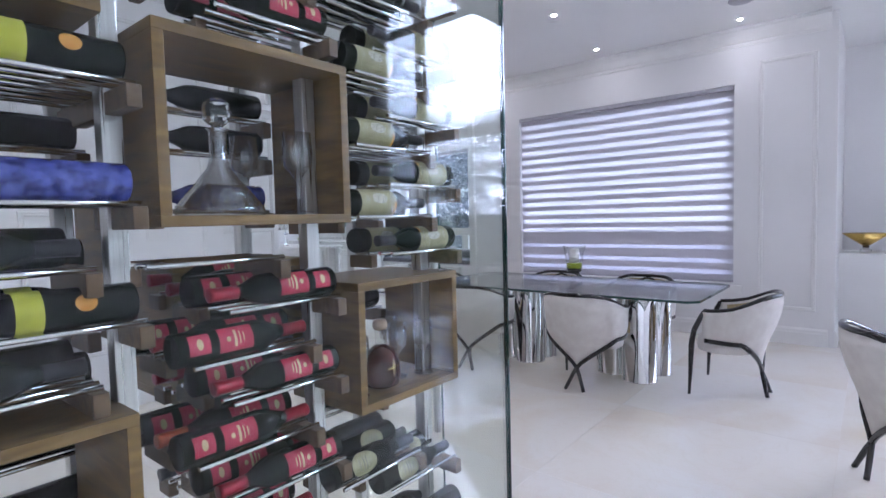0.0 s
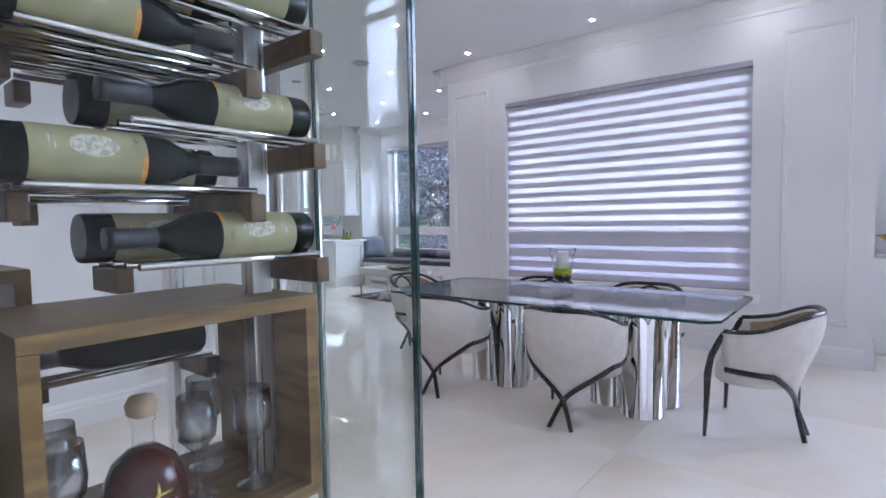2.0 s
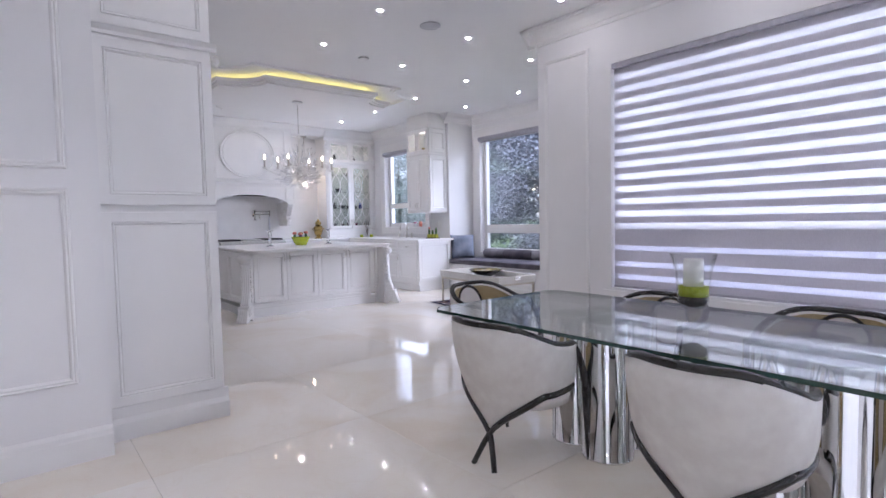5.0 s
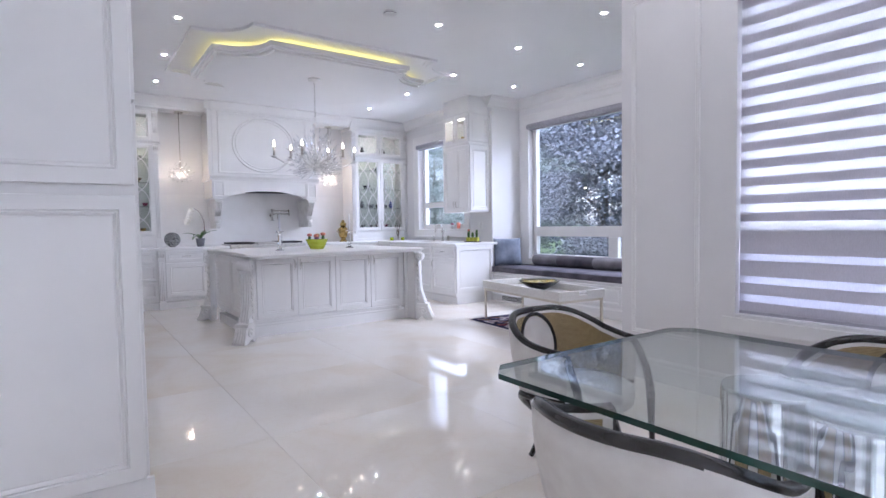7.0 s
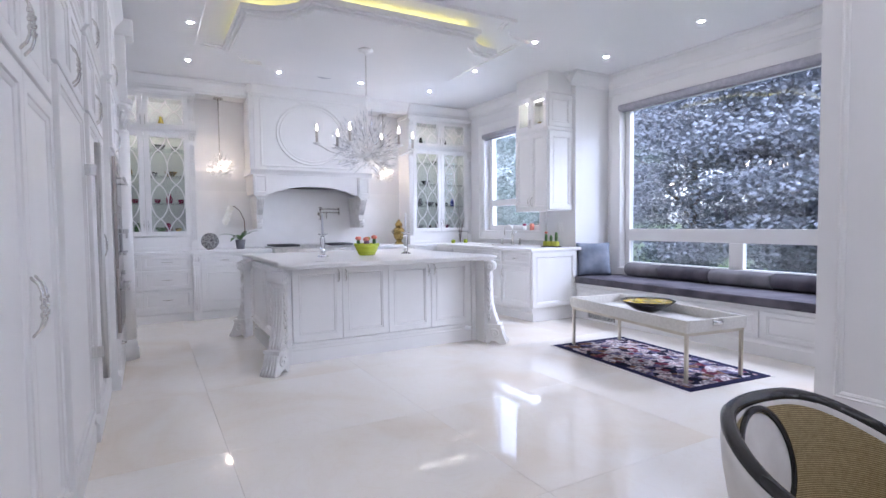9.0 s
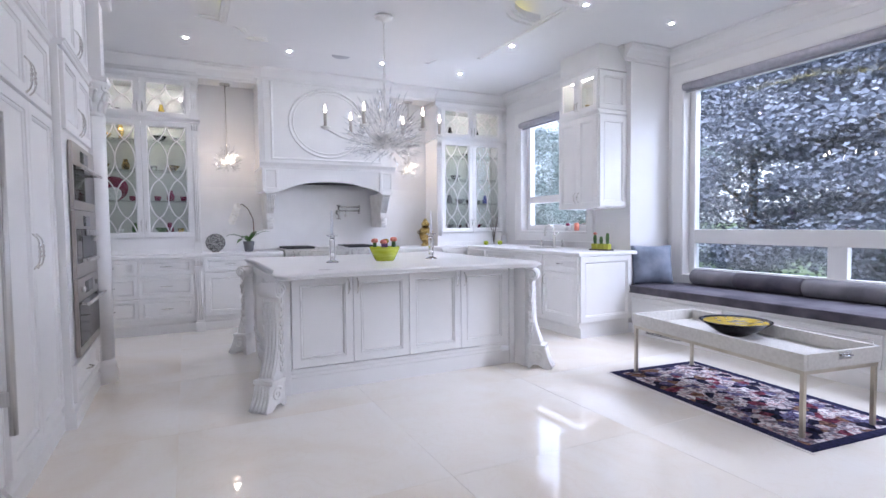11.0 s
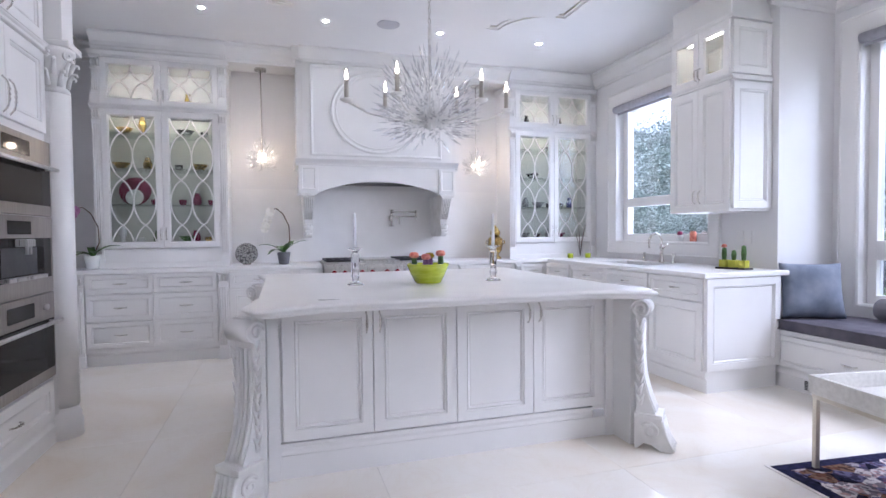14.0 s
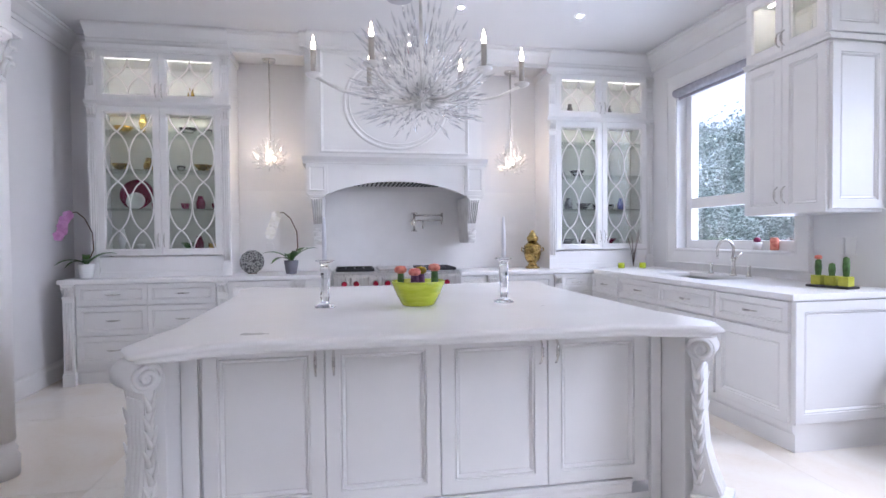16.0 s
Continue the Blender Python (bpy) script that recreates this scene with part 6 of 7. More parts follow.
hv = thing("hurricane_vase", (-1.89, 4.925, 0.739), "footed glass hurricane vase with a white candle on layered filler", "vase")
g = part("glass", lathe(shape(), [(0.06572, 0), (0.06148, 0.00672), (0.0159, 0.01568), (0.01272, 0.0336), (0.0212, 0.0504), (0.04452, 0.0672), (0.05936, 0.1008), (0.0636, 0.1568), (0.06996, 0.224), (0.0901, 0.2934), (0.08692, 0.2934), (0.06572, 0.224), (0.06042, 0.1568), (0.05512, 0.1008), (0, 0.07392)], seg=24), THINGL, hv)
g.visible_shadow = False
part("dark_filler", lathe(shape(), [(0.0212, 0.07504), (0.05194, 0.0952), (0.05565, 0.1176), (0, 0.1187)], seg=20), SAND, hv)
part("green_filler", lathe(shape(), [(0.0212, 0.1188), (0.05618, 0.1198), (0.0583, 0.159), (0, 0.1602)], seg=20), MOSS, hv)
part("candle", lathe(shape(), [(0.03816, 0.1604), (0.03816, 0.2666), (0.0318, 0.2722), (0, 0.2699)], seg=18), WAX, hv)

hv.scale = (1.13, 1.13, 1.13)

# plinth and gilt bowl in the recess
pl = thing("display_plinth", (0.13, 7.77, 0), "tall plain white display plinth", "plinth")
part("body", box(shape(), -0.27, -0.27, 0.0, 0.27, 0.27, 0.86, 0.006), PAINT, pl)
part("cap", box(shape(), -0.285, -0.285, 0.86, 0.285, 0.285, 0.88, 0.004), PAINT, pl)
gb = thing("gilt_bowl", (0.10, 7.72, 0.88), "conical gold bowl on a crystal foot", "bowl")
part("foot", lathe(shape(), [(0.05, 0), (0.05, 0.03), (0.03, 0.035), (0.03, 0.06)], seg=18), CRYSTAL, gb)
part("cone", lathe(shape(), [(0.02, 0.06), (0.21, 0.20), (0.205, 0.20), (0.02, 0.066)], seg=28), GOLD, gb)

# ---- glass wine cellar ----
INK2 = mottled(material("grey_label_ink", (0.2, 0.18, 0.14), 0.6), (0.13, 0.12, 0.09), (0.3, 0.28, 0.2), 90.0, lo=0.4, hi=0.6)
INK3 = mottled(material("pale_label_crest", (0.4, 0.39, 0.33), 0.6), (0.36, 0.35, 0.27), (0.60, 0.57, 0.45), 160.0, lo=0.4, hi=0.6)
ORANGEINK = mottled(material("orange_label_ink", (0.6, 0.27, 0.04), 0.5), (0.5, 0.2, 0.02), (0.66, 0.34, 0.07), 60.0)
XF = -0.95      # front line of racks
BOTTLE_PROF = [(0.0365, 0.0), (0.0380, 0.004), (0.0380, 0.19), (0.034, 0.215), (0.022, 0.24), (0.0155, 0.258), (0.0145, 0.275), (0.0145, 0.318), (0.0155, 0.319), (0.0155, 0.327), (0.0140, 0.328)]


def bottle_kind(style):
    """Wine bottle lying along +x from its foot at the origin."""
    glass = BLUEGL if style == "blue" else BOTTLE
    b = thing("wine_bottle", (0, 0, -5), {"red": "dark wine bottle with red oval labels and red capsule", "cream": "dark wine bottle with a long cream label", "yellow": "dark wine bottle with a yellow label and emblem",
                                           "blue": "blue patterned glass bottle", "label": "dark wine bottle with a round cream label", "plain": "plain dark wine bottle with a black capsule", "orange": "dark wine bottle with red labels and orange capsule"}[style], "bottle", 0, "cellar bottles")
    turn = Matrix.Rotation(radians(90), 3, "Y")

    def add(nm, bm, mat, parent=b):
        bmesh.ops.rotate(bm, verts=bm.verts, matrix=turn)
        return part(nm, bm, mat, parent)

    body = add("glass_body", lathe(shape(), BOTTLE_PROF[:8], seg=18), glass)
    foil = {"red": FOIL_R, "orange": FOIL_O}.get(style, FOIL_K)
    add("capsule", lathe(shape(), [(0.0152, 0.245), (0.0160, 0.318), (0.0166, 0.32), (0.0166, 0.328), (0.012, 0.3285)], seg=14), foil)

    def patch(z0, z1, half, mat, nm, lift=0.0004, round_=False, mid=0.0):
        bm = shape()
        nu, nv = max(6, int(half * 16)), (8 if round_ else 2)
        r = 0.0380 + lift
        grid = []
        for i in range(nu + 1):
            col = []
            for j in range(nv + 1):
                u, v = -1 + 2 * i / nu, -1 + 2 * j / nv
                if round_:
                    uu, vv = u * math.sqrt(1 - v * v / 2), v * math.sqrt(1 - u * u / 2)
                else:
                    uu, vv = u, v
                a = mid + uu * half
                col.append(bm.verts.new((r * math.cos(a), r * math.sin(a), (z0 + z1) / 2 + vv * (z1 - z0) / 2)))
            grid.append(col)
        for p, q in zip(grid, grid[1:]):
            for j in range(nv):
                bm.faces.new((p[j], q[j], q[j + 1], p[j + 1])).smooth = True
        return add(nm, bm, mat)

    # labels face outwards (towards -y of the bottle) and up
    if style in ("red", "orange"):
        patch(0.088, 0.168, 0.78, LAB_RED, "label", mid=-1.9)
        patch(0.022, 0.068, 0.60, LAB_RED, "small_label", mid=-1.9)
        patch(0.038, 0.052, 0.32, PALEINK, "label_line", 0.0007, True, -1.9)
        patch(0.104, 0.114, 0.16, PALEINK, "label_emblem", 0.0007, True, -1.9)
        for k, z in enumerate((0.122, 0.134, 0.143)):
            patch(z, z + (0.006 if k == 0 else 0.003), 0.5 - 0.12 * k, PALEINK, "label_line", 0.0007, mid=-1.9)
    elif style == "cream":
        patch(0.04, 0.175, 2.2, LAB_CREAM, "label", mid=-1.7)
        for k in range(6):
            patch(0.158, 0.1645, 0.05, INK2, "label_letter", 0.0008, mid=-2.32 + 0.15 * k)
        for z, hw in ((0.060, 0.30), (0.066, 0.22)):
            patch(z, z + 0.002, hw, INK3, "label_line", 0.0008, mid=-1.9)
        patch(0.082, 0.140, 0.42, INK3, "label_emblem", 0.0008, True, -1.9)
        patch(0.168, 0.175, 0.5, ORANGEINK, "label_stripe", 0.0008, mid=-1.1)
    elif style == "label":
        patch(0.06, 0.15, 0.95, LAB_CREAM, "label", round_=True, mid=-1.9)
        for z, hw in ((0.085, 0.4), (0.100, 0.55), (0.110, 0.5), (0.122, 0.3)):
            patch(z, z + 0.004, hw, INK2, "label_line", 0.0007, mid=-1.9)
    elif style == "yellow":
        patch(0.15, 0.19, 2.2, LAB_YEL, "label", mid=-1.7)
        patch(0.07, 0.105, 0.42, ORANGEINK, "emblem", round_=True, mid=-1.9)
    return b


STOCK = {s: bottle_kind(s) for s in ("red", "orange", "cream", "yellow", "blue", "plain", "label")}


def bottle(style, x, y, z, rz, roll=0.0):
    return copy_thing(STOCK[style], Matrix.Translation((x, y, z)) @ Matrix.Rotation(radians(rz), 4, "Z") @ Matrix.Rotation(radians(roll), 4, "X"))


def peg_rack(y, z, deep, x=XF, rows=3, length=0.30):
    """A row of paired steel rods on an oak bracket; the rods run along y."""
    r = thing("bottle_rack", (x, y, z), "oak bracket with steel rods for bottles", "wine rack", 0, "bottle racks")
    part("bracket", box(shape(), -deep, -0.012, -0.045, 0.012, 0.016, 0.0, 0.003), BRACKETWOOD, r)
    part("bracket", box(shape(), -deep, -length, -0.04, -deep * 0.5, -length + 0.026, 0.0, 0.003), BRACKETWOOD, r)
    bm = shape()
    n = max(1, int(round(deep / 0.1)))
    for k in range(n):
        for dx in (-0.012, -0.062):
            xx = -k * 0.1 + dx
            tube(bm, [(xx, -length - 0.0, 0.006), (xx, 0.012, 0.006)], 0.006, 8)
    part("rods", bm, CHROME, r)
    return r


def stack(y, z, style, deep=0.3, rz=-90, alt=None, length=0.30, n=None, shift=0.0):
    """A rack with a file of bottles one behind another, lying along y."""
    peg_rack(y, z, deep, length=length)
    cnt = n or max(1, int(round(deep / 0.1)))
    for k in range(cnt):
        st = style if k % 2 == 0 or not alt else alt
        flip = (k % 2 == 1)
        yy = y - 0.005 + shift
        if (rz < 0) != flip:
            bottle(st, XF - 0.037 - k * 0.1, yy, z + 0.046, -90, -143)
        else:
            bottle(st, XF - 0.037 - k * 0.1, yy - 0.33, z + 0.046, 90, 0)


def steel_post(x, y, z1=ZC):
    return tagged(finish(box(shape(), x - 0.02, y - 0.02, 0.0, x + 0.02, y + 0.02, z1, 0.003), "steel_post", STEEL), "square brushed steel cellar post from floor to ceiling", "post", "cellar posts")


for x, y in ((-1.07, 0.547), (-1.07, 1.019), (-1.07, 1.501), (-1.07, 1.962), (-1.41, 1.962), (-1.41, 1.501), (-1.41, 1.019), (-1.41, 0.547), (-1.07, 0.076), (-1.41, 0.076)):
    steel_post(x, y)


def oak_box(y0, y1, z0, z1, label, x1=XF, depth=0.32, t=0.024):
    b = thing("oak_display_box", (x1, y0, z0), label, "display box", 0, "oak display boxes")
    w, h = y1 - y0, z1 - z0
    part("base_board", box(shape(), -depth, 0, 0, 0, w, t, 0.002), OAKH, b)
    part("top_board", box(shape(), -depth, 0, h - t, 0, w, h, 0.002), OAKH, b)
    part("side_board", box(shape(), -depth, 0, t, 0, t, h - t, 0.002), OAK, b)
    part("side_board", box(shape(), -depth, w - t, t, 0, w, h - t, 0.002), OAK, b)
    return b


oak_box(1.061, 1.553, 1.325, 1.739, "open dark oak display box holding a crystal decanter")
oak_box(1.569, 2.009, 0.785, 1.157, "open dark oak display box holding a brandy bottle")
oak_box(0.495, 1.003, 0.565, 0.969, "open dark oak display box holding glasses")
oak_box(0.495, 0.977, 1.718, 2.137, "open dark oak display box on the cellar rack")
oak_box(0.621, 1.124, 1.089, 1.456, "open dark oak display box behind the racks", -1.30, 0.3)
oak_box(1.229, 1.669, 0.838, 1.215, "open dark oak display box behind the racks", -1.30, 0.3)

# racks: right bay, files that start at the end post alternate with files that start at the inner post
stack(2.015, 1.629, "cream", 0.3)
stack(1.889, 1.535, "cream", 0.3, 90)
stack(2.015, 1.43, "cream", 0.2)
stack(1.889, 1.335, "cream", 0.2, 90)
stack(2.015, 1.223, "cream", 0.2)
stack(1.889, 1.734, "cream", 0.3, 90)
stack(2.015, 1.833, "cream", 0.2)
stack(1.889, 1.949, "plain", 0.3, 90)
stack(2.015, 2.053, "plain", 0.2)
stack(1.983, 0.508, "label", 0.3, 90)
stack(1.805, 0.591, "label", 0.2, 90)
stack(2.015, 0.314, "plain", 0.2)
# middle bay
stack(1.501, 1.126, "red", 0.3, -90, "orange")
stack(1.417, 1.018, "red", 0.3, 90)
stack(1.501, 0.916, "red", 0.3)
stack(1.417, 0.801, "red", 0.3, 90, "orange")
stack(1.501, 0.68, "red", 0.3)
stack(1.417, 0.565, "red", 0.2, 90)
stack(1.501, 0.439, "red", 0.2)
peg_rack(1.333, 1.241, 0.2)
stack(1.501, 1.797, "red", 0.2)
stack(1.438, 1.907, "plain", 0.3, 90)
stack(1.501, 2.022, "red", 0.2)
# third bay
stack(1.019, 1.597, "yellow", 0.3)
stack(1.019, 1.367, "blue", 0.2)
stack(1.019, 1.136, "yellow", 0.2)
stack(1.019, 0.356, "plain", 0.2)
stack(0.935, 1.246, "plain", 0.2, 90)
stack(0.935, 1.026, "plain", 0.2, 90)
# rear racks seen through the glass
for y, z, st in ((1.03, 1.50, "plain"), (1.03, 1.61, "plain"), (1.51, 1.36, "blue"), (1.03, 0.95, "plain"), (1.97, 1.0, "plain"), (1.03, 0.80, "plain"), (1.51, 0.62, "yellow"), (1.97, 0.66, "label"), (1.97, 1.33, "blue"), (1.51, 1.52, "plain"), (1.51, 0.74, "plain"), (1.03, 0.66, "plain"), (1.97, 1.55, "plain"), (1.51, 1.63, "plain"), (1.03, 1.08, "plain"), (1.03, 1.22, "plain"), (1.03, 0.52, "plain"), (1.51, 0.88, "red"), (1.51, 1.02, "plain"), (1.51, 0.48, "plain"),
                  (1.97, 0.52, "plain"), (0.56, 1.30, "plain"), (0.56, 1.12, "yellow"), (0.56, 0.90, "plain"), (1.03, 0.38, "plain"), (1.51, 1.14, "red")):
    rk = peg_rack(y, z, 0.13, -1.28)
    bottle(st, -1.317, y - 0.005, z + 0.046, -90, -143)


def decanter():
    d = thing("crystal_decanter", (-1.11, 1.271, 1.3525), "wide cut-crystal ship's decanter with a ball stopper", "decanter")
    part("bowl", lathe(shape(), [(0.10, 0.0), (0.105, 0.004), (0.10, 0.02), (0.06, 0.07), (0.026, 0.115), (0.02, 0.14), (0.02, 0.20), (0.028, 0.21), (0.024, 0.21), (0.015, 0.20), (0.014, 0.13), (0.05, 0.07), (0.09, 0.02), (0.0, 0.012)], seg=42, ripple=0.03, lobes=14), CUTGL, d)
    part("stopper", lathe(shape(), [(0.012, 0.19), (0.013, 0.215), (0.03, 0.23), (0.036, 0.25), (0.03, 0.272), (0.012, 0.284), (0.0, 0.285)], seg=16, smooth=False), CRYSTAL, d)
    return d


decanter()


def wine_glass(x, y, z, s=1.0, label="cut-crystal stemmed glass in an oak box"):
    g = vessel("crystal_glass", (x, y, z), [(0.033 * s, 0.0), (0.031 * s, 0.004), (0.008, 0.010), (0.0045, 0.03 * s), (0.008, 0.05 * s), (0.0045, 0.07 * s), (0.016 * s, 0.088 * s), (0.031 * s, 0.105 * s), (0.034 * s, 0.13 * s), (0.031 * s, 0.178 * s), (0.0295 * s, 0.178 * s), (0.032 * s, 0.13 * s), (0.028 * s, 0.105 * s), (0.0, 0.093 * s)], CUTGL, label, "glass", 16, "crystal glasses")
    return g


for p in ((-1.05, 1.459, 1.3525), (-1.15, 1.124, 1.3525), (-1.21, 1.396, 1.3525)):
    wine_glass(*p, 1.2)
for p in ((-1.07, 1.836, 0.8125), (-1.03, 1.92, 0.8125), (-1.17, 1.899, 0.8125), (-1.02, 1.622, 0.8125), (-1.11, 1.637, 0.8125)):
    wine_glass(*p)
for p in ((-1.05, 0.621, 0.5925), (-1.05, 0.747, 0.5925), (-1.05, 0.872, 0.5925), (-1.15, 0.684, 0.5925)):
    wine_glass(*p, 1.1)
br = thing("brandy_bottle", (-1.05, 1.742, 0.8125), "round dark brandy bottle with a cork stopper and gold emblem", "bottle")
part("body", lathe(shape(), [(0.045, 0.0), (0.056, 0.006), (0.062, 0.03), (0.058, 0.075), (0.046, 0.105), (0.022, 0.125), (0.0, 0.127)], seg=24), BRANDY, br)
part("neck", lathe(shape(), [(0.020, 0.118), (0.016, 0.13), (0.0155, 0.165), (0.019, 0.168), (0.019, 0.174), (0.013, 0.175)], seg=16), THINGL, br)
part("stopper", lathe(shape(), [(0.014, 0.175), (0.022, 0.18), (0.024, 0.195), (0.018, 0.207), (0.0, 0.209)], seg=16), CORK, br)
bm = shape()
tube(bm, [(0.062, -0.006, 0.04), (0.058, -0.004, 0.085)], 0.003, 5)
tube(bm, [(0.058, -0.028, 0.062), (0.062, 0.016, 0.070)], 0.003, 5)
part("emblem", bm, GOLD, br)


def glass_pane(name, x0, y0, x1, y1, z1, label):
    g = thing(name, ((x0 + x1) / 2, (y0 + y1) / 2, 0), label, "glass wall", 0, kind="structure")
    cx, cy = (x0 + x1) / 2, (y0 + y1) / 2
    p = part("pane", box(shape(), x0 - cx, y0 - cy, 0.0, x1 - cx, y1 - cy, z1), WINEGL, g)
    p.visible_shadow = False
    return g


GH = ZC - 0.004
front = glass_pane("glass_wall_front", -0.874, -1.5, -0.862, 2.186, GH, "clear frameless front glass of the wine cellar")
part("dark_edge", box(shape(), -0.008, 1.843, 0, 0.008, 1.851, GH), GLASSEDGE, front)
side = glass_pane("glass_wall_side", -1.16, 2.174, -0.878, 2.186, GH, "fixed clear side glass of the wine cellar")
gd = glass_pane("glass_door", -2.0, 2.178, -1.168, 2.19, GH, "frameless glass door of the wine cellar")
part("dark_edge", box(shape(), 0.4145, -0.0045, 0, 0.4175, 0.0045, GH), GLASSEDGE, gd)
for sg in (-1, 1):
    bm = shape()
    tube(bm, [(0.34, sg * 0.055, 0.45), (0.34, sg * 0.055, 1.75)], 0.016, 12)
    for z in (0.72, 1.48):
        tube(bm, [(0.34, 0.0, z), (0.34, sg * 0.055, z)], 0.009, 8)
    part("pull_bar", bm, STEEL, gd, "tall brushed steel tube handle")
bm = shape()
tube(bm, [(0.34, -0.05, 1.02), (0.34, 0.05, 1.02)], 0.032, 20)
tube(bm, [(0.34, -0.075, 1.02), (0.34, -0.05, 1.02)], 0.012, 8)
part("door_lock", bm, STEEL, gd, "round brushed steel glass-door lock")

# switch plate on the panelled wall
sw = thing("switch_plate", (-4.10, 2.37, 1.22), "white plate with four light switches", "light switch", 90)
part("plate", box(shape(), -0.10, -0.006, 0.0, 0.10, 0.0, 0.115, 0.002), PAINT, sw)
for k in range(4):
    part("rocker", box(shape(), -0.088 + k * 0.046, -0.010, 0.028, -0.052 + k * 0.046, -0.006, 0.088, 0.0015), PAINT, sw)
# ---- lamps ----
def crystal_bud(bm, base, d, length, r):
    """A faceted drop at the end of a twig."""
    base, d = Vector(base), Vector(d).normalized()
    side = d.cross(Vector((0.3, 0.5, 0.8))).normalized()
    up = d.cross(side)
    ring = [bm.verts.new(base + d * length * 0.4 + (side * math.cos(a) + up * math.sin(a)) * r) for a in (0, 1.57, 3.14, 4.71)]
    lo, hi = bm.verts.new(base), bm.verts.new(base + d * length)
    for i in range(4):
        bm.faces.new((lo, ring[(i + 1) % 4], ring[i]))
        bm.faces.new((hi, ring[i], ring[(i + 1) % 4]))


def spray(parent, n, r0, r1, up_bias, bud, twig_r, rng, droop=0.0):
    """A burst of silver twigs that end in crystal drops."""
    tw, cr = shape(), shape()
    for i in range(n):
        z = -0.55 + 1.55 * ((i + 0.5) / n) ** 0.8
        z = min(0.99, max(-0.8, z + rng.uniform(-0.08, 0.08)))
        a = i * 2.399963 + rng.uniform(-0.2, 0.2)
        s = math.sqrt(1 - z * z)
        d = Vector((s * math.cos(a), s * math.sin(a), z))
        ln = rng.uniform(r0, r1) * (1 + up_bias * max(0, z) ** 1.5 + droop * min(0, z))
        tip = d * ln
        mid = tip * 0.5 + Vector((0, 0, -0.012 * (1 - abs(z))))
        tube(tw, [d * 0.015, mid, tip], twig_r, 4, twig_r * 0.6)
        crystal_bud(cr, tip, tip - mid, bud * rng.uniform(0.8, 1.25), bud * 0.08)
        for k in range(2):
            q = mid + (tip - mid) * rng.uniform(0.2, 0.85)
            dd = (d + Vector((rng.uniform(-0.6, 0.6), rng.uniform(-0.6, 0.6), rng.uniform(-0.3, 0.5)))).normalized()
            crystal_bud(cr, q, dd, bud * rng.uniform(0.6, 0.9), bud * 0.065)
    tagged(part("twigs", tw, SILVERLEAF, parent), kind="stuff")
    c = part("crystals", cr, DROPGL, parent, "pointed clear crystal drops")
    c.visible_shadow = False
    tagged(c, "pointed clear crystal drops", kind="stuff")
    return c


def chain(bm, z0, z1, step=0.034):
    z, k = z0, 0
    while z < z1 - step * 0.5:
        pts = []
        for i in range(11):
            a = 2 * math.pi * i / 10
            u, v = 0.008 * math.cos(a), 0.021 * math.sin(a)
            pts.append((u, 0, z + step / 2 + v) if k % 2 else (0, u, z + step / 2 + v))
        tube(bm, pts, 0.0026, 5)
        z += step
        k += 1
    return bm


def chandelier():
    rng = random.Random(7)
    c = thing("chandelier", (-8.25, 5.88, 1.95), "silver branch chandelier with crystal drops and six lit candles", "chandelier")
    part("hub", lathe(shape(), [(0.012, -0.05), (0.04, -0.035), (0.05, 0.0), (0.04, 0.03), (0.014, 0.05)], seg=16), SILVERLEAF, c)
    part("stem", tube(shape(), [(0, 0, 0.03), (0, 0, 0.50)], 0.009, 8), SILVERLEAF, c)
    bm = shape()
    tube(bm, [(0, 0, 0.48), (0.022, 0, 0.53), (0.016, 0, 0.60), (0, 0, 0.63), (-0.016, 0, 0.60), (-0.022, 0, 0.53), (0, 0, 0.48)], 0.006, 6)
    part("loop", bm, SILVERLEAF, c)
    part("chain", chain(shape(), 0.62, 1.075), NICKEL, c)
    part("canopy", lathe(shape(), [(0.01, 1.055), (0.035, 1.07), (0.075, 1.078), (0.08, 1.0995)], seg=24), SILVERLEAF, c)
    spray(c, 240, 0.22, 0.33, 0.32, 0.08, 0.0014, rng, 0.55)
    zc = 0.10
    for px, py in ((0.0, -0.53), (0.0, 0.53), (0.21, -0.26), (0.21, 0.27), (-0.21, -0.25), (-0.21, 0.25)):
        R = math.hypot(px, py)
        ca, sa = px / R, py / R
        bm = shape()
        tube(bm, [(0.03 * ca, 0.03 * sa, 0.0), (R * 0.4 * ca, R * 0.4 * sa, 0.0), (R * 0.75 * ca, R * 0.75 * sa, 0.035), (R * ca, R * sa, zc)], 0.008, 6)
        arm = part("arm", bm, SILVERLEAF, c)
        part("drip_pan", lathe(shape(), [(0.008, zc - 0.012), (0.028, zc - 0.004), (0.042, zc + 0.008), (0.04, zc + 0.012), (0.014, zc + 0.006)], R * ca, R * sa, 16), SILVERLEAF, arm)
        part("candle_sleeve", lathe(shape(), [(0.0135, zc + 0.006), (0.0135, zc + 0.125), (0.009, zc + 0.127)], R * ca, R * sa, 12), SLEEVE, arm)
        part("bulb", lathe(shape(), [(0.006, zc + 0.127), (0.0105, zc + 0.14), (0.0108, zc + 0.15), (0.006, zc + 0.172), (0.001, zc + 0.198)], R * ca, R * sa, 12), BULB_GLOW, arm, "glowing flame-shaped bulb")
    return c


chandelier()


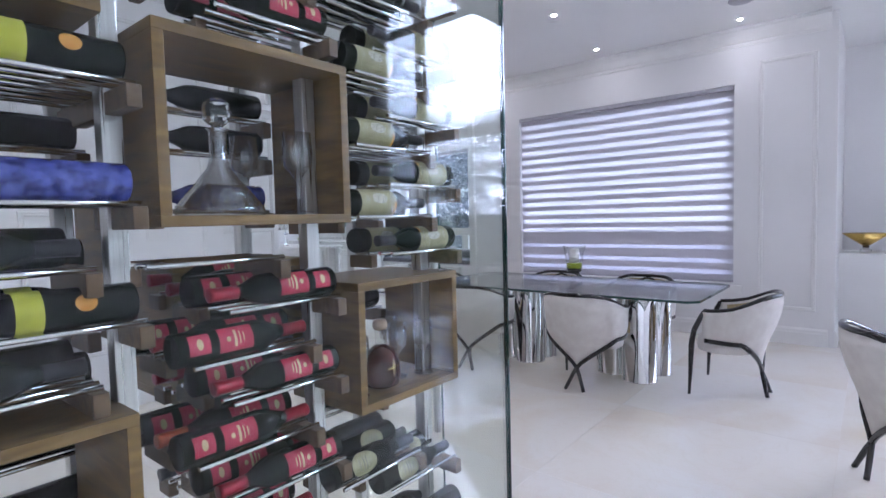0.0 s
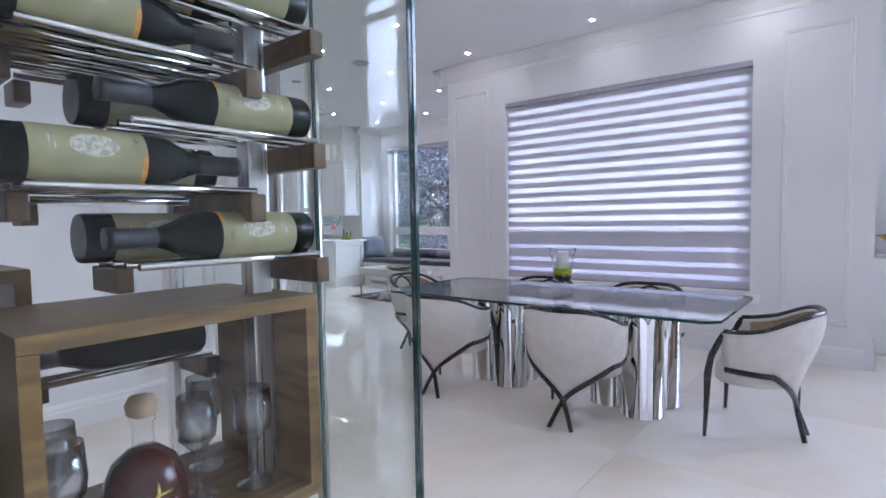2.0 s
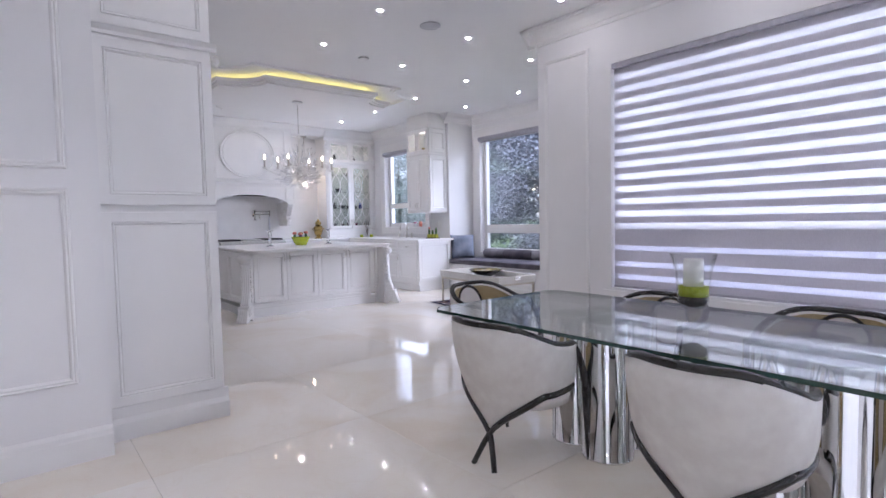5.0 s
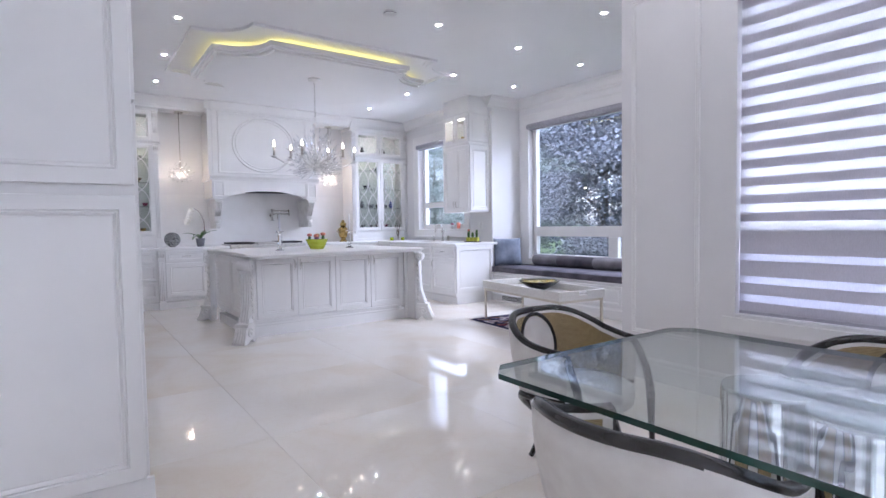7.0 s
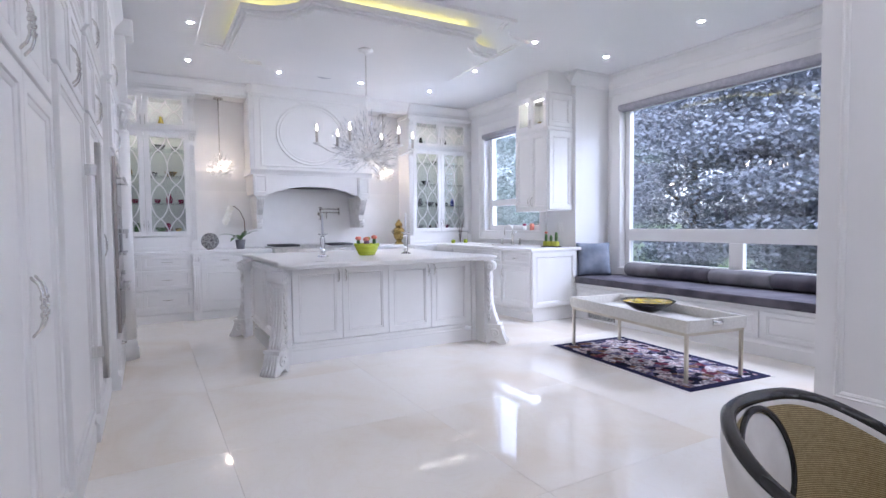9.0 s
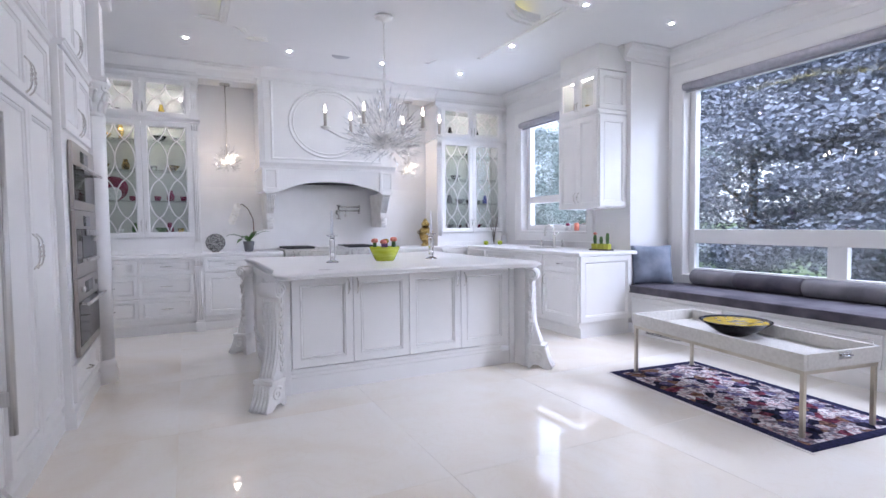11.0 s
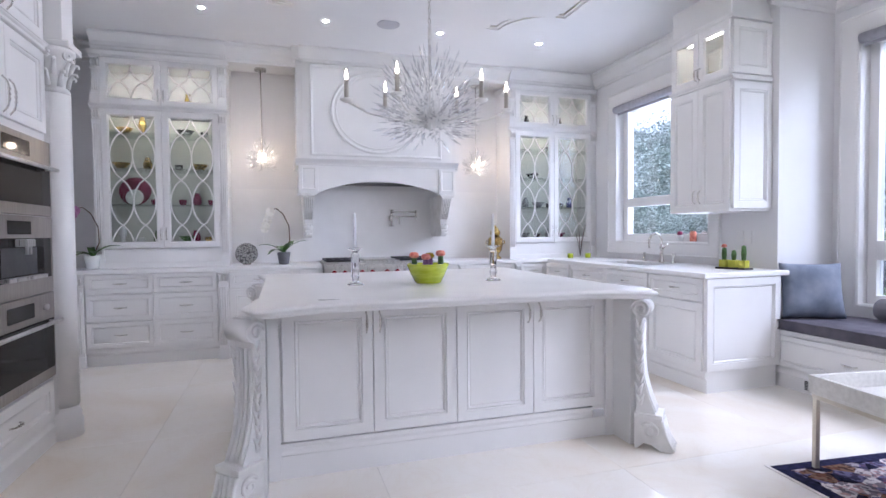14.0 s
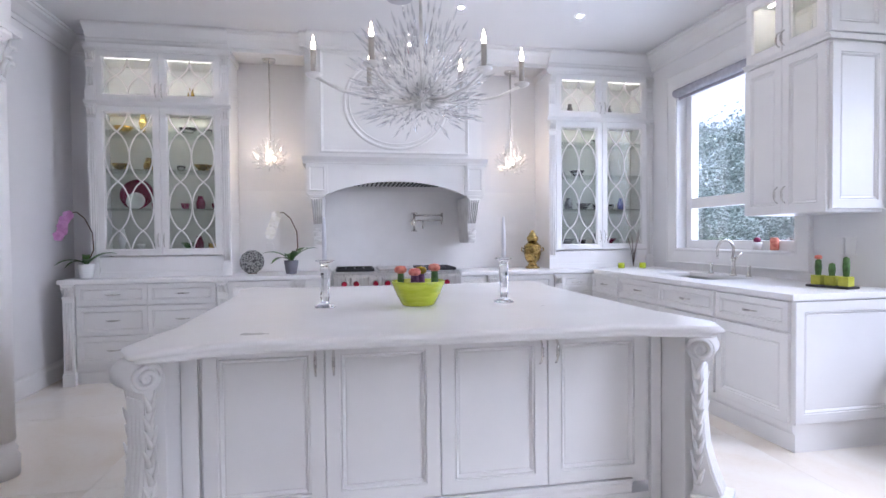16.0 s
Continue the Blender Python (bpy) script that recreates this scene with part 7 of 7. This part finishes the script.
def pendant(loc):
    rng = random.Random(11)
    p = thing("pendant_lamp", loc, "small crystal burst pendant lamp on a long rod, lit", "pendant lamp", 0, "crystal pendants")
    part("canopy", lathe(shape(), [(0.01, 0.995), (0.06, 1.0), (0.065, 1.02)], seg=20), NICKEL, p)
    part("rod", tube(shape(), [(0, 0, 0.10), (0, 0, 1.0)], 0.006, 6), NICKEL, p)
    part("hub", lathe(shape(), [(0.004, -0.03), (0.02, -0.02), (0.02, 0.02), (0.004, 0.12)], seg=10), SILVERLEAF, p)
    spray(p, 84, 0.10, 0.145, 0.7, 0.06, 0.0014, rng, 0.3)
    for k in range(3):
        a = 2.1 * k
        part("bulb", lathe(shape(), [(0.004, 0.02), (0.007, 0.035), (0.005, 0.05), (0.001, 0.06)], 0.04 * math.cos(a), 0.04 * math.sin(a), 8), BULB_GLOW, p)
    return p


pd = pendant((-11.10, 4.77, 2.02))
copy_thing(pd, pose(-11.10, 7.27, 2.02))


def warm_lamp(name, loc, watts, color=(1.0, 0.78, 0.5), radius=0.04):
    d = bpy.data.lights.new(name, "POINT")
    d.energy, d.color, d.shadow_soft_size = watts, color, radius
    o = new(name, d)
    o.location = loc
    return o


warm_lamp("pendant_light_a", (-10.96, 4.77, 2.10), 1.0, radius=0.03)
warm_lamp("pendant_light_b", (-10.96, 7.27, 2.10), 1.0, radius=0.03)


def downlight(x, y):
    d = thing("downlight", (x, y, ZC), "small recessed ceiling lamp with white trim, lit", "downlight", 0, "recessed ceiling lamps")
    part("trim_ring", lathe(shape(), [(0.019, -0.001), (0.021, -0.005), (0.040, -0.004), (0.044, -0.0005)], seg=20), CEIL, d)
    part("lens", lathe(shape(), [(0.0185, -0.0035), (0.017, -0.0055), (0.0, -0.006)], seg=18), POT_GLOW, d, "bright lamp lens")
    return d


dl = downlight(-6.26, 6.40)
for x, y in ((-6.33, 7.55), (-6.37, 8.66), (-7.60, 7.58), (-7.60, 8.66), (-5.15, 7.55), (-5.02, 6.40), (-4.95, 5.24), (-6.10, 5.24), (-8.80, 7.58), (-9.98, 7.55), (-7.45, 4.22), (-8.70, 4.27), (-9.98, 4.33), (-9.98, 5.38), (-9.98, 6.48),
             (-2.29, 6.40), (-3.80, 6.42), (-0.88, 6.50), (-2.18, 5.16), (-3.80, 5.24), (-0.85, 5.16), (-2.2, 3.6), (-0.9, 3.6), (-3.5, 3.6), (-0.3, 2.2), (-2.4, 1.2), (-2.4, -0.4), (0.3, 0.4)):
    copy_thing(dl, pose(x, y, ZC))
GRILLE = mottled(material("speaker_grille", (0.5, 0.5, 0.53), 0.7), (0.44, 0.44, 0.47), (0.55, 0.55, 0.58), 200.0)
for x, y in ((-4.98, 5.85), (-0.78, 5.98), (-9.9, 5.95)):
    s = tagged(finish(lathe(shape(), [(0.105, -0.0005), (0.105, -0.007), (0.098, -0.011), (0.0, -0.012)], seg=32), "ceiling_speaker", GRILLE), "round flat grey ceiling speaker", "speaker", "ceiling speakers")
    s.location = (x, y, ZC)
sm = thing("smoke_alarm", (-6.26, 5.84, ZC), "white round smoke alarm with dark slots", "smoke alarm")
part("body", lathe(shape(), [(0.06, -0.0005), (0.06, -0.02), (0.045, -0.032), (0.0, -0.034)], seg=24), CEIL, sm)
part("slots", lathe(shape(), [(0.0605, -0.010), (0.0605, -0.015)], seg=24), INK, sm)

# extra spot, added at one recessed lamp to brighten the cellar
d = bpy.data.lights.new("cellar_lamp_light", "SPOT")
d.energy, d.color, d.shadow_soft_size, d.spot_size, d.spot_blend = 17, (1.0, 0.86, 0.64), 0.04, radians(125), 0.6
new("cellar_lamp_light", d).location = (-2.4, 1.2, ZC - 0.02)
# ---- things on the worktops ----
fb = thing("cactus_bowl", (-8.23, 5.85, 0.9205), "lime green ribbed bowl planted with coloured cacti", "planter")
part("bowl", lathe(shape(), [(0.075, 0.0), (0.08, 0.004), (0.105, 0.05), (0.135, 0.12), (0.132, 0.124), (0.10, 0.085), (0.0, 0.08)], seg=36, ripple=0.02, lobes=18), LIME, fb)
part("soil", lathe(shape(), [(0.118, 0.10), (0.06, 0.108), (0.0, 0.11)], seg=20), SAND, fb)
for x, y, h, r, mat in ((-0.02, -0.085, 0.06, 0.016, CACTUS), (0.03, -0.02, 0.05, 0.02, PURPLE), (0.0, 0.085, 0.07, 0.017, CACTUS), (-0.03, 0.02, 0.055, 0.018, PURPLE)):
    part("cactus_stem", lathe(shape(), [(r, 0.10), (r * 1.05, 0.10 + h * 0.5), (r * 0.95, 0.10 + h), (0.0, 0.105 + h)], x, y, 12, ripple=0.08, lobes=6), mat, fb)
    part("cactus_cap", lathe(shape(), [(0.012, 0.098 + h), (0.027, 0.106 + h), (0.03, 0.118 + h), (0.022, 0.134 + h), (0.0, 0.138 + h)], x, y, 14, ripple=0.1, lobes=7), CORAL if mat is CACTUS or x > 0 else AMBER, fb, "coral cactus head")


def candlestick(x, y):
    c = thing("crystal_candlestick", (x, y, 0.9205), "tall crystal candlestick with a clear taper candle", "candlestick", 0, "crystal candlesticks")
    part("stick", lathe(shape(), [(0.052, 0.0), (0.05, 0.008), (0.022, 0.018), (0.018, 0.03), (0.026, 0.055), (0.020, 0.08), (0.024, 0.10), (0.026, 0.19), (0.018, 0.205), (0.028, 0.22), (0.046, 0.226), (0.047, 0.232), (0.022, 0.234)], seg=10, smooth=False), CRYSTAL, c)
    part("taper", lathe(shape(), [(0.011, 0.2345), (0.010, 0.38), (0.006, 0.44), (0.001, 0.445)], seg=10), WAXCLEAR, c)
    return c


WAXCLEAR = mottled(material("frosted_acrylic", (0.75, 0.76, 0.8), 0.25), (0.7, 0.71, 0.76), (0.8, 0.81, 0.84), 9.0)
candlestick(-8.26, 5.39)
candlestick(-8.23, 6.30)


def orchid(loc, pot, petal, label, lean, rng):
    o = thing("orchid", loc, label, "plant")
    part("pot", lathe(shape(), [(0.035, 0.0), (0.04, 0.004), (0.054, 0.10), (0.05, 0.102), (0.046, 0.09), (0.0, 0.088)], seg=20), pot, o)
    bm = shape()
    for k in range(6):
        a = k * 1.05 + 0.4
        ln = rng.uniform(0.14, 0.22)
        leaf_blade(bm, (0, 0, 0.095), (ln * math.cos(a), ln * math.sin(a), 0.10 + rng.uniform(-0.03, 0.10)), 0.026, 0.035)
    part("leaves", bm, LEAF, o)
    pts = [(0, 0, 0.09), (0.005, lean * 0.05, 0.20), (0.008, lean * 0.045, 0.32), (0.01, 0.0, 0.42), (0.01, -lean * 0.05, 0.465), (0.01, -lean * 0.10, 0.46), (0.01, -lean * 0.13, 0.42)]
    part("flower_stem", tube(shape(), pts, 0.005, 6, 0.003), STEM, o)
    bm = shape()
    for k in range(5):
        c = Vector((0.02 + rng.uniform(-0.02, 0.02), -lean * (0.10 + 0.012 * k), 0.44 - 0.035 * k))
        for j in range(5):
            a = j * 1.2566 + k
            d = Vector((0.35, math.cos(a), math.sin(a)))
            tip = c + d * 0.04
            s = Vector((0, -math.sin(a), math.cos(a))) * 0.024
            vs = [bm.verts.new(p) for p in (c, c + d * 0.025 + s, tip, c + d * 0.025 - s)]
            bm.faces.new(vs)
    part("blossoms", bm, petal, o)
    o.scale = (1.27, 1.27, 1.27)
    return o


rng = random.Random(5)
orchid((-10.85, 4.98, 0.9205), TERRA, PETALW, "white orchid in a grey pot", 1.0, rng)
orchid((-10.80, 3.22, 0.9205), WHITEPOT, PETALP, "pink orchid in a white pot", 1.0, rng)
dp = thing("decor_plate", (-10.98, 4.60, 0.9205), "round patterned plate standing on the worktop", "plate", 90)
bm = shape()
lathe(bm, [(0.0, 0.0), (0.10, 0.002), (0.115, 0.012), (0.112, 0.015), (0.0, 0.008)], seg=28)
bmesh.ops.rotate(bm, verts=bm.verts, matrix=Matrix.Rotation(radians(80), 3, "X"))
bmesh.ops.translate(bm, verts=bm.verts, vec=(0, 0.0, 0.115))
part("dish", bm, SCREEN, dp)
part("stand", box(shape(), -0.04, -0.02, 0.0, 0.04, 0.05, 0.008, 0.002), STEM, dp)

sv = thing("samovar", (-10.95, 7.46, 0.9205), "aged brass samovar with handles and a teapot on top", "samovar")
part("foot", lathe(shape(), [(0.075, 0.0), (0.075, 0.014), (0.05, 0.03), (0.04, 0.055), (0.055, 0.07)], seg=20), BRASS, sv)
part("body", lathe(shape(), [(0.055, 0.07), (0.075, 0.10), (0.09, 0.17), (0.085, 0.23), (0.092, 0.24), (0.07, 0.255), (0.05, 0.28)], seg=20, ripple=0.03, lobes=10), BRASS, sv)
part("teapot", lathe(shape(), [(0.045, 0.28), (0.06, 0.30), (0.062, 0.33), (0.035, 0.36), (0.04, 0.365), (0.02, 0.385), (0.012, 0.40), (0.0, 0.412)], seg=18), BRASS, sv)
for sg in (-1, 1):
    part("side_handle", tube(shape(), [(0, sg * 0.085, 0.21), (0, sg * 0.12, 0.22), (0, sg * 0.125, 0.19), (0, sg * 0.10, 0.18)], 0.007, 6), BRASS, sv)
part("spigot", tube(shape(), [(0.08, 0, 0.12), (0.12, 0, 0.115), (0.125, 0, 0.095)], 0.008, 6), BRASS, sv)

tv = thing("twig_vase", (-10.75, 8.52, 0.9205), "slim glass vase holding bare brown twigs", "vase")
part("vase", lathe(shape(), [(0.035, 0.0), (0.038, 0.01), (0.03, 0.12), (0.04, 0.17), (0.037, 0.17), (0.027, 0.12), (0.0, 0.012)], seg=18), THINGL, tv)
bm = shape()
for k in range(7):
    a = k * 0.9
    r = rng.uniform(0.04, 0.13)
    tube(bm, [(0, 0, 0.015), (0.02 * math.cos(a), 0.02 * math.sin(a), 0.17), (r * math.cos(a), r * math.sin(a), rng.uniform(0.30, 0.42))], 0.0035, 5, 0.0015)
part("twigs", bm, STEM, tv)
for dx, dy in ((-0.02, -0.12), (0.02, 0.10)):
    vessel("tealight_holder", (-10.66 + dx, 8.46 + dy, 0.9205), [(0.03, 0), (0.034, 0.004), (0.034, 0.055), (0.029, 0.055), (0.028, 0.015), (0.0, 0.012)], LIME, "small lime green glass tealight holder", "candle holder", 16, "tealight holders")

tb = thing("cactus_tray", (-8.42, 8.52, 0.9205), "dark tray with three yellow pots of small cacti", "planter", 10)
part("tray", box(shape(), -0.13, -0.055, 0.0, 0.13, 0.055, 0.014, 0.004), SAND, tb)
for k, x in enumerate((-0.085, 0.0, 0.085)):
    p = part("pot", box(shape(), x - 0.030, -0.030, 0.014, x + 0.030, 0.030, 0.075, 0.005), LAB_YEL, tb)
    h = (0.10, 0.08, 0.12)[k]
    part("cactus", lathe(shape(), [(0.016, 0.075), (0.02, 0.075 + h * 0.5), (0.016, 0.07 + h), (0.0, 0.078 + h)], x, 0, 12, ripple=0.1, lobes=6), CACTUS, p)
    if k == 0:
        part("flowers", lathe(shape(), [(0.008, 0.176), (0.022, 0.184), (0.018, 0.20), (0.0, 0.206)], x, 0, 10), CORAL, p)
vessel("window_pot", (-9.42, 8.86, 1.134), [(0.03, 0), (0.04, 0.06), (0.036, 0.062), (0.0, 0.055)], WHITEPOT, "small white pot on the window sill", "pot", 16)
vessel("window_flower", (-9.42, 8.86, 1.190), [(0.008, 0), (0.028, 0.012), (0.03, 0.03), (0.018, 0.045), (0.0, 0.048)], PINKGL, "pink flowering cactus on the window sill", "plant", 12)
vessel("sill_jar", (-9.24, 8.86, 1.134), [(0.03, 0), (0.032, 0.01), (0.032, 0.085), (0.026, 0.095), (0.026, 0.10), (0.0, 0.101)], CORAL, "glass jar with red contents on the window sill", "jar", 16)


# things in the hutches
def plate_upright(x, y, z, r, mat, label):
    bm = shape()
    lathe(bm, [(0.0, 0.0), (r * 0.6, 0.002), (r, 0.014), (r * 0.98, 0.018), (r * 0.6, 0.008), (0.0, 0.006)], seg=26)
    bmesh.ops.rotate(bm, verts=bm.verts, matrix=Matrix.Rotation(radians(78), 3, "Y"))
    ob = tagged(finish(bm, "china_plate", mat), label, "plate", "hutch china")
    ob.location = (x, y, z + r * 0.985)
    return ob


BOWLP = [(0.03, 0), (0.035, 0.006), (0.06, 0.04), (0.085, 0.07), (0.081, 0.07), (0.055, 0.042), (0.0, 0.012)]
CUPP = [(0.02, 0), (0.024, 0.004), (0.035, 0.03), (0.04, 0.06), (0.037, 0.06), (0.03, 0.03), (0.0, 0.008)]
JARP = [(0.025, 0), (0.04, 0.02), (0.045, 0.06), (0.03, 0.10), (0.022, 0.12), (0.028, 0.13), (0.0, 0.132)]
VASEP = [(0.025, 0), (0.03, 0.01), (0.018, 0.04), (0.04, 0.10), (0.03, 0.15), (0.018, 0.18), (0.026, 0.2), (0.0, 0.198)]
xs_ = -11.06
for y, z, prof, mat, lab in ((3.45, 2.2585, BOWLP, GOLD, "gilt bowl"), (3.62, 2.2585, VASEP, GOLD, "small gilt vase"), (4.02, 2.2585, BOWLP, CRYSTAL, "cut crystal bowl"), (4.20, 2.2585, CUPP, CRYSTAL, "crystal cup"),
                             (3.98, 1.5485, CUPP, PINKGL, "cranberry china cup"), (4.12, 1.5485, JARP, PINKGL, "cranberry china jar"), (4.26, 1.5485, CUPP, PINKGL, "cranberry china cup"), (3.42, 1.1605, VASEP, WHITEPOT, "white porcelain vase"),
                             (3.58, 1.1605, CUPP, WHITEPOT, "white porcelain cup"), (4.02, 1.1605, BOWLP, LEAF, "green glass bowl"), (4.22, 1.1605, CUPP, GOLD, "small gilt cup"), (3.60, 2.5055, JARP, SAND, "dark figurine jar"), (4.05, 2.5055, VASEP, AMBER, "amber glass vase"),
                             (7.90, 1.1605, BOWLP, SCREEN, "patterned bowl"), (8.08, 1.1605, CUPP, SAND, "dark cup"), (8.40, 1.1605, BOWLP, PINKGL, "cranberry bowl"), (8.56, 1.1605, CUPP, WHITEPOT, "white porcelain cup"), (7.92, 1.5485, JARP, SCREEN, "patterned jar"),
                             (8.10, 1.5485, BOWLP, SCREEN, "patterned bowl"), (8.42, 1.5485, CUPP, CRYSTAL, "crystal cup"), (8.55, 1.5485, JARP, BLUEGL, "blue glass jar"), (8.02, 1.9085, BOWLP, CRYSTAL, "crystal bowl"), (8.45, 1.9085, VASEP, CRYSTAL, "crystal vase"),
                             (7.94, 2.5055, VASEP, SAND, "dark figurine vase"), (8.40, 2.5055, VASEP, SAND, "dark figurine vase"), (3.95, 1.9085, CUPP, CRYSTAL, "crystal cup"), (3.42, 1.9085, BOWLP, BRASS, "gilt bowl"), (3.66, 1.9085, JARP, BRASS, "gilt jar"), (4.15, 1.9085, BOWLP, BRASS, "gilt bowl"), (3.72, 1.5485, CUPP, PINKGL, "cranberry china cup"),
                             (3.74, 1.1605, JARP, LEAF, "green glass jar"), (4.10, 1.1605, JARP, PINKGL, "cranberry china jar"), (8.25, 1.5485, CUPP, SAND, "dark cup"), (7.84, 1.9085, CUPP, SCREEN, "patterned cup"), (8.25, 1.1605, JARP, SCREEN, "patterned jar"), (8.2, 2.2585, CUPP, CRYSTAL, "crystal cup")):
    vessel("hutch_ornament", (xs_, y, z), prof, mat, lab + " on a hutch shelf", "ornament", 14, "hutch ornaments")
plate_upright(-11.16, 3.52, 1.549, 0.15, PINKGL, "cranberry plate standing on a glass shelf")
plate_upright(-11.13, 3.52, 1.549, 0.085, WHITEPOT, "white plate standing before a cranberry one")
vessel("cabinet_ornament", (-8.72, 8.58, 2.4905), JARP, AMBER, "brown ornament in the lit wall cabinet", "ornament", 14)
vessel("cabinet_ornament", (-8.50, 8.58, 2.4905), CUPP, PINKGL, "round plum ornament in the lit wall cabinet", "ornament", 14)
bm = shape()
box(bm, XR + 0.012, 4.70, 1.10, XR + 0.018, 4.77, 1.215, 0.002)
tagged(finish(bm, "wall_socket", PAINT), "white wall socket plate", "socket")
for k, x in enumerate((-8.62, -8.54)):
    tagged(finish(box(shape(), x - 0.035, YS - 0.006, 1.12, x + 0.035, YS, 1.235, 0.002), "wall_socket", PAINT), "white wall socket plate", "socket")

# ---- outside ----
structure("ground", box(shape(), -400, YB + 0.25, -0.75, 400, 800, -0.6), GRASS, "lawn stretching away from the house", "ground")


def tree(loc, h, crown_r, mat, n, seed, label):
    rng = random.Random(seed)
    t = thing("tree", loc, label, "tree")
    bm = shape()
    tube(bm, [(0, 0, 0), (0.05, 0.03, h * 0.25), (0.0, 0.1, h * 0.5), (0.1, 0.0, h * 0.85)], 0.17, 10, 0.04)
    for k in range(9):
        a = k * 2.4
        z = h * (0.28 + 0.06 * k)
        r = crown_r * rng.uniform(0.5, 0.85)
        tube(bm, [(0, 0, z), (r * 0.5 * math.cos(a), r * 0.5 * math.sin(a), z + 0.35), (r * math.cos(a), r * math.sin(a), z + 0.9)], 0.06, 6, 0.012)
    part("trunk", bm, TREEBARK, t)
    clumps = []
    for k in range(150):
        a, u = rng.uniform(0, 6.283), rng.uniform(-1, 1)
        rr = crown_r * rng.uniform(0.35, 1.05)
        s = math.sqrt(1 - u * u)
        clumps.append((Vector((rr * s * math.cos(a), rr * s * math.sin(a), h * 0.58 + u * h * 0.42)), crown_r * rng.uniform(0.10, 0.20)))
    verts, faces = [], []
    for i in range(n):
        c, r = clumps[rng.randrange(len(clumps))]
        p = c + Vector((rng.gauss(0, r), rng.gauss(0, r), rng.gauss(0, r * 0.32)))
        if p.z < 0.2:
            p.z = 0.2 + rng.random() * 0.5
        s = rng.uniform(0.028, 0.055)
        a, b, g = rng.uniform(0, 6.28), rng.uniform(-0.5, 0.35), rng.uniform(0, 6.28)
        d = Vector((math.cos(a) * math.cos(b), math.sin(a) * math.cos(b), math.sin(b)))
        q = d.cross(Vector((math.cos(g), math.sin(g), 0.5))).normalized()
        k = len(verts)
        for w, l in ((0, -1), (0.62, -0.1), (0.35, 0.55), (0, 1.0), (-0.35, 0.55), (-0.62, -0.1)):
            verts.append(p + d * s * l + q * s * w)
        faces += [(k, k + 1, k + 2, k + 3), (k, k + 3, k + 4, k + 5)]
    me = bpy.data.meshes.new("crown")
    me.from_pydata(verts, [], faces)
    me.materials.append(mat)
    o = new("crown", me)
    o.parent = t
    return t


tree((-7.9, 14.3, -0.6), 6.2, 2.5, FOL_A, 90000, 3, "dense dark maple tree on the lawn outside the window")
tree((-4.9, 15.0, -0.6), 6.0, 2.3, FOL_A, 65000, 4, "dense dark maple tree on the lawn outside the window")
tree((-11.4, 15.6, -0.6), 5.4, 2.3, FOL_A, 50000, 5, "dense dark maple tree on the lawn outside the window")
tree((-18.0, 18.5, -0.6), 5.6, 2.9, FOL_B, 60000, 6, "rounded green tree beyond the kitchen window")
tree((-22.5, 22.0, -0.6), 6.4, 3.2, FOL_B, 60000, 8, "rounded green tree beyond the kitchen window")
tree((-7.2, 19.5, -0.6), 6.6, 3.6, FOL_A, 60000, 13, "dense dark maple tree on the lawn outside the window")
tree((-27.0, 20.5, -0.6), 6.6, 3.4, FOL_B, 50000, 14, "rounded green tree beyond the kitchen window")
tree((-0.5, 17.0, -0.6), 5.0, 2.2, FOL_B, 20000, 9, "green tree on the lawn outside the dining room")
tree((11.0, 15.0, -0.6), 5.6, 2.6, FOL_B, 20000, 10, "green tree on the lawn outside the living room")
tree((6.6, 14.2, -0.6), 5.0, 2.2, FOL_B, 20000, 12, "green tree on the lawn outside the living room")

# ---- floor of large marble slabs ----
flo = thing("floor", (0, 0, 0), "polished cream marble floor of large slabs", "floor", kind="structure")
part("bed", box(shape(), XR - 0.2, -3.4, -0.08, 7.2, YB + 0.22, -0.0045), GROUT, flo)
TW, TD = 1.22, 1.22
base = None
x = -7.30 - 4 * TW
while x < 7.2:
    y = 4.20 - 7 * TD
    while y < 9.6:
        if x + TW > XR - 0.1 and y < YB and y + TD > -3.3:
            if base is None:
                base = part("slab", box(shape(), 0.0008, 0.0008, -0.004, TW - 0.0008, TD - 0.0008, 0.0), MARBLE, flo)
                base.location = (x, y, 0)
            else:
                again(base, flo, (x, y, 0))
        y += TD
    x += TW
